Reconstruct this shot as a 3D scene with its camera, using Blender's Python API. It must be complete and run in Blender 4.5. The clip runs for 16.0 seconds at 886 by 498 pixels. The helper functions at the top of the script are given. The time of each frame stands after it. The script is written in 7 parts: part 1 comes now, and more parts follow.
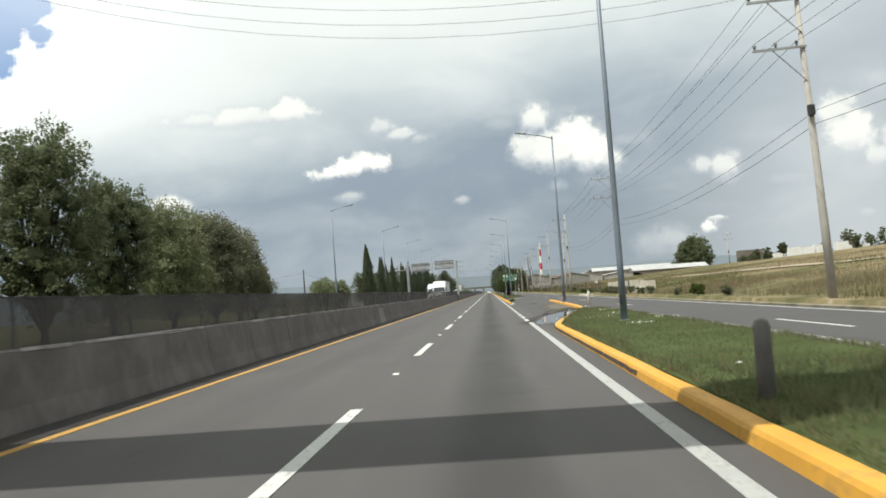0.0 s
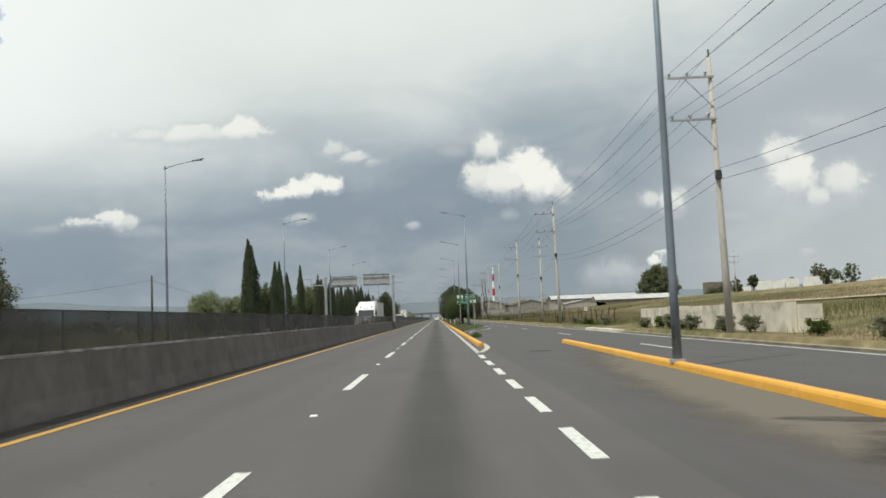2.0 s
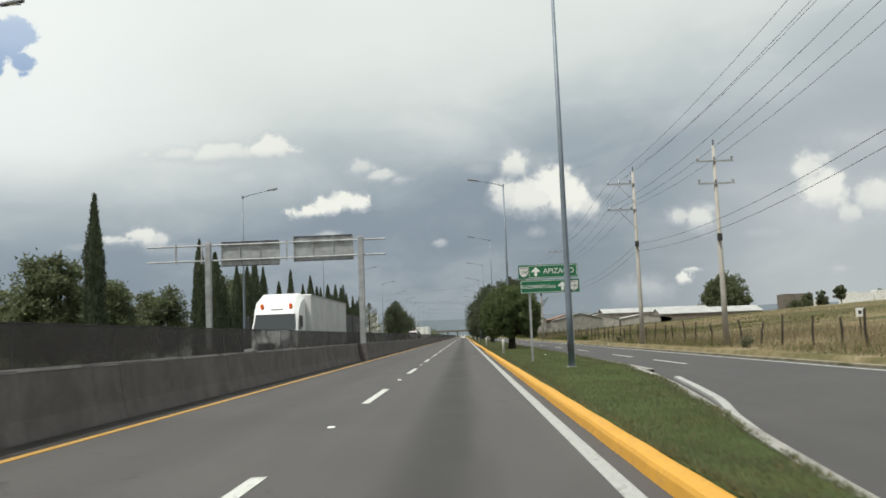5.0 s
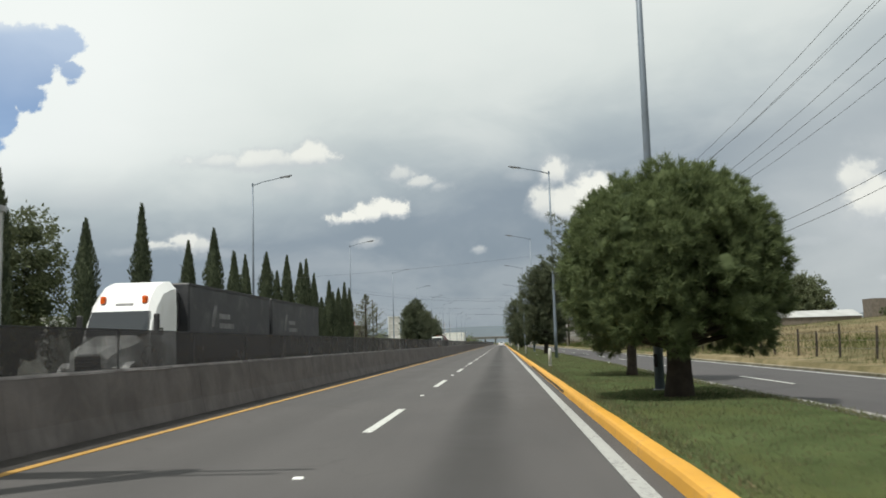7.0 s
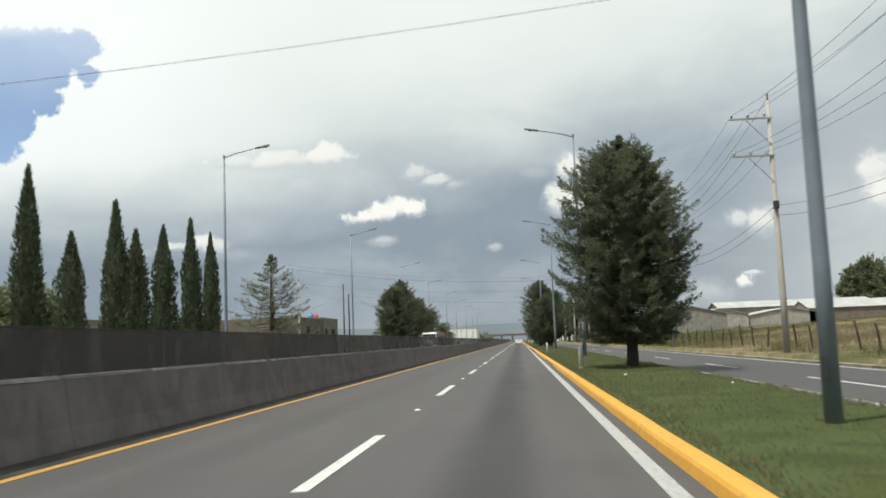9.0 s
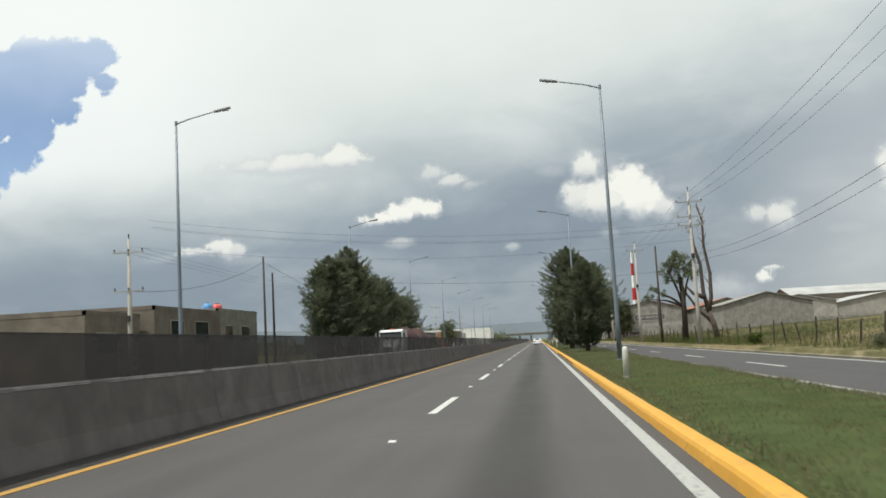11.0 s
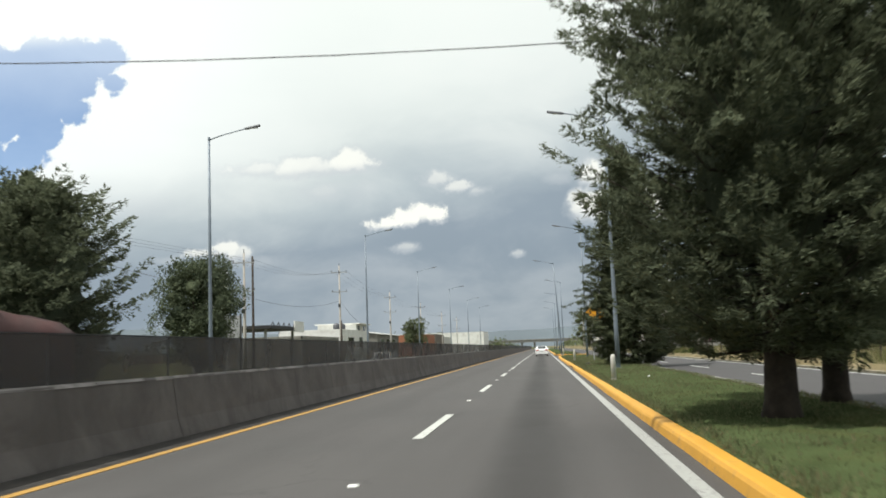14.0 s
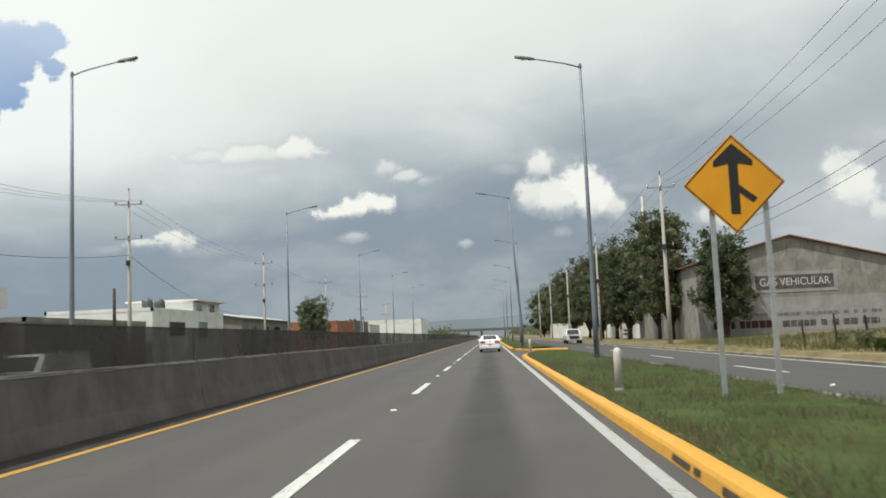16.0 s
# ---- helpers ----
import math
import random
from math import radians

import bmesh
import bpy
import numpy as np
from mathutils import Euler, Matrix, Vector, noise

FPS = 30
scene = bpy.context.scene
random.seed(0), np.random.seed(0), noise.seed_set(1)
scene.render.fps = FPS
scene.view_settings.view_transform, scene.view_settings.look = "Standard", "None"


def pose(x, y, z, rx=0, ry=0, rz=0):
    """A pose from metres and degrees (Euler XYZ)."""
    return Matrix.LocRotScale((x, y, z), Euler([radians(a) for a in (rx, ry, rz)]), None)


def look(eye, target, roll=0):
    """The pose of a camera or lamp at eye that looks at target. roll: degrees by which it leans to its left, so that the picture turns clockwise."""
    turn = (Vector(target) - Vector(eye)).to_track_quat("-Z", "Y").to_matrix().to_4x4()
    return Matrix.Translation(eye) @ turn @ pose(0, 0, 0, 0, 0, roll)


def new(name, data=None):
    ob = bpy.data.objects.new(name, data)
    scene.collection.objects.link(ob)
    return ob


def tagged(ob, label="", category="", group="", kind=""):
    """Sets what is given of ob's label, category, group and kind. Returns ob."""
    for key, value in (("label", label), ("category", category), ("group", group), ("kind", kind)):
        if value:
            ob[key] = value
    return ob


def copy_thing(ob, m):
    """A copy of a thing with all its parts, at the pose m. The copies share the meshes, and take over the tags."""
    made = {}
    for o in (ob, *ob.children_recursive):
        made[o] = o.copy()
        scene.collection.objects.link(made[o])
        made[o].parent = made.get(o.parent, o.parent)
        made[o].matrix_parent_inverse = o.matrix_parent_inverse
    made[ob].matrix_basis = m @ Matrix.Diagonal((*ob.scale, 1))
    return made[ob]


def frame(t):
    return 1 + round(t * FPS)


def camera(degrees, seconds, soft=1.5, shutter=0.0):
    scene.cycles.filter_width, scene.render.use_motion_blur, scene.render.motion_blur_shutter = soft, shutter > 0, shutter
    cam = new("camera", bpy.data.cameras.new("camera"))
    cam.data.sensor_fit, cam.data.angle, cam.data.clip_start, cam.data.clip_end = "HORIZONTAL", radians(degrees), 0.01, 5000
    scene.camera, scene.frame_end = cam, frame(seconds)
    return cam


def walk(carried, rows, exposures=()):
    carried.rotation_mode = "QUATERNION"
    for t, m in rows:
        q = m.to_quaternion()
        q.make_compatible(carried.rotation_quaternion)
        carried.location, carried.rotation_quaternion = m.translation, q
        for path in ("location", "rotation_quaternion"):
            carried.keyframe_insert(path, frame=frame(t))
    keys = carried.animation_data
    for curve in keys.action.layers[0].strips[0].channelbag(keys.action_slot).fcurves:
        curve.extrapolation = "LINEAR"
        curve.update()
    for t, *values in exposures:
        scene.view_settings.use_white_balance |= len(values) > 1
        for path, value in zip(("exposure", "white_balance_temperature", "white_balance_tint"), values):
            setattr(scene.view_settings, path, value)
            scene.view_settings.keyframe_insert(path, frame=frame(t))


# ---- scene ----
cam = camera(53.33, 16.0, soft=1.7, shutter=0.12)
PATH = [
    (0, pose(1.878, 0.000, 1.458, 92.946, 4.118, 2.985)),
    (0.5, pose(1.940, 12.239, 1.475, 93.213, 3.749, 1.821)),
    (1, pose(1.887, 24.119, 1.474, 93.701, 3.431, 1.011)),
    (1.5, pose(1.902, 35.992, 1.456, 93.917, 2.882, 0.301)),
    (2, pose(1.952, 48.037, 1.444, 94.422, 2.346, -0.417)),
    (2.5, pose(1.987, 60.429, 1.435, 95.044, 2.030, -0.282)),
    (3, pose(2.001, 73.157, 1.408, 95.319, 2.007, 0.142)),
    (3.5, pose(2.031, 85.361, 1.391, 95.311, 2.117, 0.491)),
    (6, pose(2.260, 147.643, 1.387, 95.848, 1.973, 2.198)),
    (6.5, pose(2.284, 160.005, 1.398, 95.893, 1.736, 2.928)),
    (7, pose(2.258, 172.171, 1.411, 96.145, 1.681, 3.813)),
    (7.5, pose(2.243, 184.569, 1.394, 96.156, 1.976, 4.091)),
    (8, pose(2.246, 197.101, 1.379, 96.266, 2.320, 4.392)),
    (8.5, pose(2.228, 210.218, 1.384, 96.105, 2.201, 4.470)),
    (9, pose(2.211, 223.076, 1.400, 96.049, 2.240, 4.928)),
    (9.5, pose(2.223, 235.485, 1.405, 96.117, 2.824, 5.544)),
    (12, pose(2.222, 300.096, 1.377, 96.153, 2.979, 6.366)),
    (12.5, pose(2.204, 313.235, 1.377, 96.182, 2.690, 6.209)),
    (13, pose(2.199, 326.382, 1.394, 96.143, 2.612, 5.745)),
    (13.5, pose(2.158, 339.416, 1.409, 96.318, 2.196, 5.395)),
    (14, pose(2.080, 352.352, 1.413, 96.536, 2.169, 6.402)),
    (14.5, pose(2.033, 365.152, 1.427, 96.584, 2.029, 6.934)),
    (15, pose(1.996, 377.990, 1.432, 96.286, 1.837, 6.446)),
    (15.5, pose(1.976, 390.916, 1.410, 95.856, 2.178, 4.616)),
    (16, pose(1.983, 404.125, 1.403, 95.732, 2.397, 3.031)),
]
walk(cam, PATH, [(0.0, 0.27), (0.5, 0.14), (1.0, 0.08), (1.6, 0.0), (5.8, -0.04), (7.1, 0.0), (7.5, 0.2), (8.0, 0.12), (9.5, 0.1), (11.8, 0.0), (12.4, 0.0), (13.0, 0.22), (13.5, 0.18), (14.0, 0.2), (14.5, 0.0), (16.0, 0.03)])

# ---- light ----
SUN_TO = Vector((-2.75, -2.4, 8.0)).normalized()
sun_data = bpy.data.lights.new("sun", "SUN")
sun_data.energy, sun_data.angle, sun_data.color = 4.5, radians(0.55), (0.985, 0.965, 0.89)
sun = new("sun", sun_data)
sun.matrix_world = look((0, 0, 60), Vector((0, 0, 60)) - SUN_TO)
scene.view_settings.exposure = 0.0


class Nodes:
    """Short hand for node trees."""

    def __init__(self, tree):
        self.t = tree

    def add(self, kind, inputs=None, operation="", feature=""):
        n = self.t.nodes.new(kind)
        if operation:
            n.operation = operation
        if feature:
            n.feature = feature
        for k, v in (inputs or {}).items():
            self.put(n.inputs[k], v)
        return n

    def put(self, socket, v):
        if hasattr(v, "is_linked"):
            self.t.links.new(v, socket)
        elif hasattr(v, "outputs"):
            self.t.links.new(v.outputs[0], socket)
        else:
            socket.default_value = v

    def math(self, op, a, b=0.0, c=0.0):
        n = self.t.nodes.new("ShaderNodeMath")
        n.operation = op
        for i, v in enumerate((a, b, c)):
            self.put(n.inputs[i], v)
        return n.outputs[0]

    def smooth(self, v, lo, hi, a=0.0, b=1.0):
        n = self.t.nodes.new("ShaderNodeMapRange")
        n.interpolation_type = "SMOOTHSTEP"
        for i, w in enumerate((v, lo, hi, a, b)):
            self.put(n.inputs[i], w)
        return n.outputs[0]

    def mix(self, f, a, b, blend="MIX"):
        n = self.t.nodes.new("ShaderNodeMix")
        n.data_type, n.blend_type = "RGBA", blend
        self.put(n.inputs[0], f)
        self.put(n.inputs[6], a if hasattr(a, "is_linked") else (*a, 1))
        self.put(n.inputs[7], b if hasattr(b, "is_linked") else (*b, 1))
        return n.outputs[2]

    def noise(self, vec, scale, detail=4.0, rough=0.55, dist=0.0):
        return self.add("ShaderNodeTexNoise", {"Vector": vec, "Scale": scale, "Detail": detail, "Roughness": rough, "Distortion": dist}).outputs[0]

    def ramp(self, f, stops):
        n = self.t.nodes.new("ShaderNodeValToRGB")
        while len(n.color_ramp.elements) < len(stops):
            n.color_ramp.elements.new(0.5)
        for e, (p, c) in zip(n.color_ramp.elements, stops):
            e.position, e.color = p, (*c, 1)
        self.put(n.inputs[0], f)
        return n.outputs[0]


def sky():
    world = bpy.data.worlds.new("sky")
    scene.world = world
    world.use_nodes = True
    world.node_tree.nodes.clear()
    N = Nodes(world.node_tree)
    way = N.add("ShaderNodeTexCoord").outputs["Generated"]
    sep = N.add("ShaderNodeSeparateXYZ", {0: way})
    x, y, z = sep.outputs
    ahead = N.math("MAXIMUM", y, 0.12)
    u, v = N.math("DIVIDE", x, ahead), N.math("DIVIDE", z, ahead)
    uv = N.add("ShaderNodeCombineXYZ", {0: u, 1: v, 2: 0.0}).outputs[0]
    blue = N.add("ShaderNodeTexSky")
    blue.sky_type, blue.sun_disc, blue.altitude = "NISHITA", False, 2200.0
    blue.sun_elevation, blue.sun_rotation = math.asin(SUN_TO.z), math.atan2(SUN_TO.x, SUN_TO.y)
    clear = N.mix(1.0, blue.outputs[0], (0.085, 0.105, 0.118), "MULTIPLY")
    # the high layer: dark rain cloud low down, bright veil above
    wide = N.noise(N.add("ShaderNodeVectorMath", {0: way, 1: (1.0, 1.0, 2.2)}, operation="MULTIPLY").outputs[0], 2.1, 4, 0.5, 0.25)
    fine = N.noise(N.add("ShaderNodeVectorMath", {0: way, 1: (1.0, 1.0, 2.0)}, operation="MULTIPLY").outputs[0], 6.5, 5, 0.55, 0.3)
    lift = N.math("ADD", z, N.math("MULTIPLY", N.math("SUBTRACT", wide, 0.5), 0.17))
    lift = N.math("ADD", lift, N.math("MULTIPLY", N.math("SUBTRACT", fine, 0.5), 0.075))
    veil = N.ramp(N.smooth(N.math("SUBTRACT", lift, N.math("MULTIPLY", x, 0.15)), -0.05, 0.45, 0.0, 1.0), SKY_RAMP)
    veil = N.mix(N.smooth(fine, 0.42, 0.72, 0.0, 0.18), veil, (0.80, 0.82, 0.80))
    veil = N.mix(N.math("MULTIPLY", N.smooth(x, 0.12, 0.40), N.smooth(z, 0.50, 0.08, 0.0, 0.5)), veil, (0.68, 0.72, 0.71))
    # cumulus heaps out of round lobes
    puff = N.noise(uv, 75.0, 5, 0.6, 0.2)
    curl = N.noise(uv, 30.0, 5, 0.55, 0.2)
    lobe = N.noise(uv, 14.0, 5, 0.6, 0.3)
    rag = N.math("ADD", N.math("MULTIPLY", N.math("SUBTRACT", puff, 0.5), 0.022), N.math("MULTIPLY", N.math("SUBTRACT", curl, 0.5), 0.030))
    cover, lit = 0.0, 0.0
    for cu, cv, a, b, k in CUMULUS_NEAR + CUMULUS_WIDE + CUMULUS_SIDE:
        q = N.add("ShaderNodeVectorMath", {0: uv, 1: (1 / a, 1 / b, 0.0), 2: (-cu / a, -cv / b, 0.0)}, operation="MULTIPLY_ADD").outputs[0]
        e = N.math("SUBTRACT", N.add("ShaderNodeVectorMath", {0: q}, operation="LENGTH").outputs["Value"], N.math("MULTIPLY", rag, (0.35 + 0.65 * k) / (b * 0.8 + 0.004)))
        m = N.smooth(e, 1.42 if k > 0.6 else 1.75, 0.1 + 0.5 * k, 0.0, k)
        dv = N.add("ShaderNodeSeparateXYZ", {0: q}).outputs[1]
        lit = N.math("MAXIMUM", lit, N.math("MULTIPLY", m, N.smooth(dv, -1.1, 0.1, 0.35, 1.0)))
        cover = N.math("MAXIMUM", cover, m)
    ahead_only = N.smooth(y, 0.1, 0.3)
    heap = N.mix(N.smooth(N.math("ADD", lit, N.math("MULTIPLY", N.math("SUBTRACT", curl, 0.5), 0.5)), 0.25, 0.9), (0.56, 0.60, 0.62), (0.90, 0.91, 0.84))
    col = N.mix(N.math("MULTIPLY", cover, ahead_only), veil, heap)
    # the gap with blue sky and the bright cloud wall beside it
    gap = -1.0
    for cu, cv, a, b in BLUE_GAP:
        q = N.add("ShaderNodeVectorMath", {0: uv, 1: (1 / a, 1 / b, 0.0), 2: (-cu / a, -cv / b, 0.0)}, operation="MULTIPLY_ADD").outputs[0]
        e = N.add("ShaderNodeVectorMath", {0: q}, operation="LENGTH").outputs["Value"]
        gap = N.math("MAXIMUM", gap, N.math("MULTIPLY", N.math("SUBTRACT", 1.0, e), b))
    rim = N.math("MULTIPLY", N.smooth(gap, -0.24, -0.01), N.smooth(v, 0.15, 0.25))
    col = N.mix(N.math("MULTIPLY", N.math("MULTIPLY", rim, ahead_only), 0.68), col, (0.94, 0.98, 0.96))
    gap = N.math("ADD", gap, N.math("MULTIPLY", N.math("SUBTRACT", lobe, 0.5), 0.032))
    gap = N.math("ADD", gap, N.math("MULTIPLY", rag, 0.9))
    hole = N.math("MULTIPLY", N.smooth(gap, -0.001, 0.006), ahead_only)
    hole = N.math("MULTIPLY", hole, N.smooth(v, 0.42, 0.385))
    haze = N.math("ADD", N.smooth(v, 0.28, 0.40, 0.35, 0.72), N.math("MULTIPLY", N.math("SUBTRACT", fine, 0.5), 0.5))
    col = N.mix(hole, col, N.mix(haze, clear, (0.58, 0.69, 0.83)))
    bg = N.add("ShaderNodeBackground", {0: col, 1: 1.0})
    out = N.add("ShaderNodeOutputWorld")
    N.put(out.inputs[0], bg.outputs[0])


SKY_RAMP = [(0.0, (0.275, 0.325, 0.36)), (0.16, (0.25, 0.308, 0.36)), (0.36, (0.275, 0.335, 0.39)), (0.55, (0.45, 0.515, 0.54)), (0.74, (0.69, 0.745, 0.725)), (1.0, (0.83, 0.88, 0.84))]
# lobes of the heaps: direction, half width, half height, density
CUMULUS_NEAR = [(-0.1713, 0.1485, 0.0192, 0.007, 1.0), (-0.1513, 0.1531, 0.0179, 0.0102, 1.0), (-0.1299, 0.159, 0.0154, 0.0115, 1.0), (-0.1143, 0.1554, 0.0128, 0.0115, 1.0), (-0.1527, 0.1196, 0.0128, 0.0045, 0.55),
                (-0.022, 0.1059, 0.0077, 0.0038, 0.55), (-0.113, 0.1964, 0.0205, 0.0102, 0.65), (-0.0872, 0.186, 0.0231, 0.007, 0.7), (-0.0659, 0.1806, 0.0115, 0.0051, 0.55), (0.0266, 0.1889, 0.0154, 0.0051, 0.3),
                (-0.3949, 0.1235, 0.0205, 0.0058, 0.75), (-0.3674, 0.1292, 0.0192, 0.0096, 0.85), (-0.3497, 0.1235, 0.0141, 0.009, 0.7), (-0.3255, 0.1114, 0.0256, 0.0058, 0.3)]
CUMULUS_WIDE = [(-0.330, 0.2216, 0.046, 0.0100, 0.62), (-0.2626, 0.221, 0.0520, 0.0130, 0.72), (-0.2165, 0.2242, 0.0330, 0.0150, 0.85), (-0.2447, 0.1892, 0.0231, 0.0112, 0.45), (-0.2017, 0.1877, 0.0199, 0.0135, 0.3),
                (0.0642, 0.194, 0.0170, 0.0170, 0.85), (0.0543, 0.1589, 0.0192, 0.0192, 0.85), (0.0819, 0.1539, 0.0269, 0.0231, 0.9), (0.1092, 0.1719, 0.0218, 0.0212, 1.0), (0.1272, 0.1548, 0.0256, 0.0243, 1.0),
                (0.144, 0.1424, 0.0179, 0.0167, 0.8), (0.1643, 0.1599, 0.0205, 0.0058, 0.3), (0.0866, 0.1147, 0.0102, 0.0064, 0.45), (-0.4729, 0.1831, 0.0448, 0.0141, 0.3), (-0.4401, 0.1178, 0.0141, 0.0038, 0.3)]
CUMULUS_SIDE = [(0.2513, 0.124, 0.0154, 0.0115, 0.7), (0.2705, 0.122, 0.0192, 0.0141, 0.75), (0.2815, 0.132, 0.0096, 0.0077, 0.55), (0.2497, 0.0543, 0.009, 0.0083, 0.95), (0.2593, 0.0642, 0.0128, 0.0026, 0.75), (0.2113, 0.0446, 0.0269, 0.0132, 0.5),
                (0.1888, 0.0412, 0.0222, 0.012, 0.42), (0.34, 0.1025, 0.0205, 0.0045, 0.3), (0.4264, 0.058, 0.0077, 0.0032, 0.4), (0.4016, 0.1724, 0.0225, 0.0238, 0.8), (0.4178, 0.1476, 0.0289, 0.0315, 0.88), (0.4135, 0.1844, 0.0192, 0.0141, 0.75),
                (0.4441, 0.1206, 0.0192, 0.0154, 0.7), (0.3946, 0.1289, 0.0192, 0.0179, 0.4), (0.4723, 0.1364, 0.0299, 0.0258, 0.75), (0.4237, 0.1058, 0.0269, 0.0115, 0.35), (0.4637, 0.2062, 0.0448, 0.0141, 0.45)]
BLUE_GAP = [(-0.5837, 0.3535, 0.0705, 0.0512), (-0.5257, 0.3702, 0.0352, 0.0307), (-0.508, 0.3385, 0.0154, 0.0187), (-0.5554, 0.3106, 0.0276, 0.0217), (-0.6005, 0.2884, 0.0330, 0.0330), (-0.6205, 0.2571, 0.0350, 0.0280), (-0.7381, 0.3298, 0.1281, 0.0961), (-0.6707, 0.2398, 0.0512, 0.0384)]
sky()


# ---- materials ----
def material(name):
    m = bpy.data.materials.new(name)
    m.use_nodes = True
    m.node_tree.nodes.clear()
    N = Nodes(m.node_tree)
    out = N.add("ShaderNodeOutputMaterial")
    return m, N, out


def surface(name, base, var=0.25, scale=1.5, rough=0.8, metal=0.0, bump=0.15, grain=40.0, dirt=None, dirt_amount=0.0, dirt_scale=0.6, per="object", spec=0.4, coat=0.0):
    """A plain surface with wear at two scales."""
    m, N, out = material(name)
    pos = N.add("ShaderNodeNewGeometry").outputs["Position"] if per == "world" else N.add("ShaderNodeTexCoord").outputs["Object"]
    big = N.noise(pos, scale, 5, 0.6)
    small = N.noise(pos, grain, 3, 0.6)
    rnd = N.add("ShaderNodeObjectInfo").outputs["Random"]
    lo = tuple(c * (1 - var) for c in base)
    hi = tuple(min(c * (1 + var), 0.95) for c in base)
    col = N.mix(N.smooth(big, 0.3, 0.7), lo, hi)
    col = N.mix(N.math("MULTIPLY", N.smooth(small, 0.35, 0.7), 0.25), col, tuple(c * 0.7 for c in base))
    col = N.mix(N.math("MULTIPLY", rnd, 0.22), col, tuple(c * 0.72 for c in base))
    if dirt:
        spots = N.noise(pos, dirt_scale, 7, 0.65, 0.6)
        col = N.mix(N.math("MULTIPLY", N.smooth(spots, 0.48, 0.68), dirt_amount), col, dirt)
    b = N.add("ShaderNodeBump", {"Strength": bump, "Distance": 0.02, "Height": small})
    p = N.add("ShaderNodeBsdfPrincipled", {"Base Color": col, "Roughness": rough, "Metallic": metal, "Normal": b.outputs[0], "Specular IOR Level": spec, "Coat Weight": coat})
    N.put(out.inputs[0], p.outputs[0])
    return m


def asphalt(name, base, streak=None):
    m, N, out = material(name)
    pos = N.add("ShaderNodeNewGeometry").outputs["Position"]
    x = N.add("ShaderNodeSeparateXYZ", {0: pos}).outputs[0]
    long = N.add("ShaderNodeVectorMath", {0: pos, 1: (1.0, 0.06, 1.0)}, operation="MULTIPLY").outputs[0]
    grain = N.noise(pos, 55.0, 3, 0.7)
    patch = N.noise(pos, 0.22, 6, 0.6, 0.3)
    lanes = N.noise(long, 1.7, 5, 0.6)
    col = N.mix(N.smooth(patch, 0.3, 0.7), tuple(c * 0.86 for c in base), tuple(c * 1.12 for c in base))
    col = N.mix(N.math("MULTIPLY", N.smooth(lanes, 0.4, 0.75), 0.35), col, tuple(c * 1.35 for c in base))
    col = N.mix(N.math("MULTIPLY", N.smooth(grain, 0.4, 0.75), 0.45), col, tuple(c * 0.55 for c in base))
    for cx, half, k in streak or ():
        d = N.math("ABSOLUTE", N.math("SUBTRACT", N.math("ADD", x, N.math("MULTIPLY", N.math("SUBTRACT", lanes, 0.5), 0.5)), cx))
        f = N.math("MULTIPLY", N.smooth(d, half, half * 0.15), N.smooth(patch, 0.15, 0.75, 0.75 * k, k))
        col = N.mix(f, col, tuple(c * 0.36 for c in base))
    cracks = N.add("ShaderNodeTexVoronoi", {"Vector": N.add("ShaderNodeVectorMath", {0: pos, 1: N.noise(pos, 1.3, 4)}, operation="ADD").outputs[0], "Scale": 0.5}, feature="DISTANCE_TO_EDGE").outputs[0]
    crack = N.math("MULTIPLY", N.smooth(cracks, 0.012, 0.0), N.smooth(patch, 0.5, 0.62))
    col = N.mix(N.math("MULTIPLY", crack, 0.55), col, (0.02, 0.02, 0.02))
    b = N.add("ShaderNodeBump", {"Strength": 0.35, "Distance": 0.01, "Height": grain})
    p = N.add("ShaderNodeBsdfPrincipled", {"Base Color": col, "Roughness": N.smooth(patch, 0.2, 0.8, 0.72, 0.9), "Normal": b.outputs[0], "Specular IOR Level": 0.3})
    N.put(out.inputs[0], p.outputs[0])
    return m


def leafy(name, dark, light, gloss=0.5, through_light=0.25, uneven=0.35):
    """Foliage: each leaf or blade its own tint."""
    m, N, out = material(name)
    geo = N.add("ShaderNodeNewGeometry")
    rnd = geo.outputs["Random Per Island"]
    broad = N.noise(geo.outputs["Position"], 0.55, 4, 0.6)
    col = N.mix(rnd, dark, light)
    col = N.mix(N.smooth(broad, 0.35, 0.7, 0.0, uneven), col, tuple(c * 0.6 for c in dark))
    p = N.add("ShaderNodeBsdfPrincipled", {"Base Color": col, "Roughness": gloss + 0.25, "Specular IOR Level": 0.12})
    t = N.add("ShaderNodeBsdfTranslucent", {"Color": N.mix(0.5, col, light)})
    s = N.add("ShaderNodeMixShader", {0: through_light, 1: p.outputs[0], 2: t.outputs[0]})
    N.put(out.inputs[0], s.outputs[0])
    return m


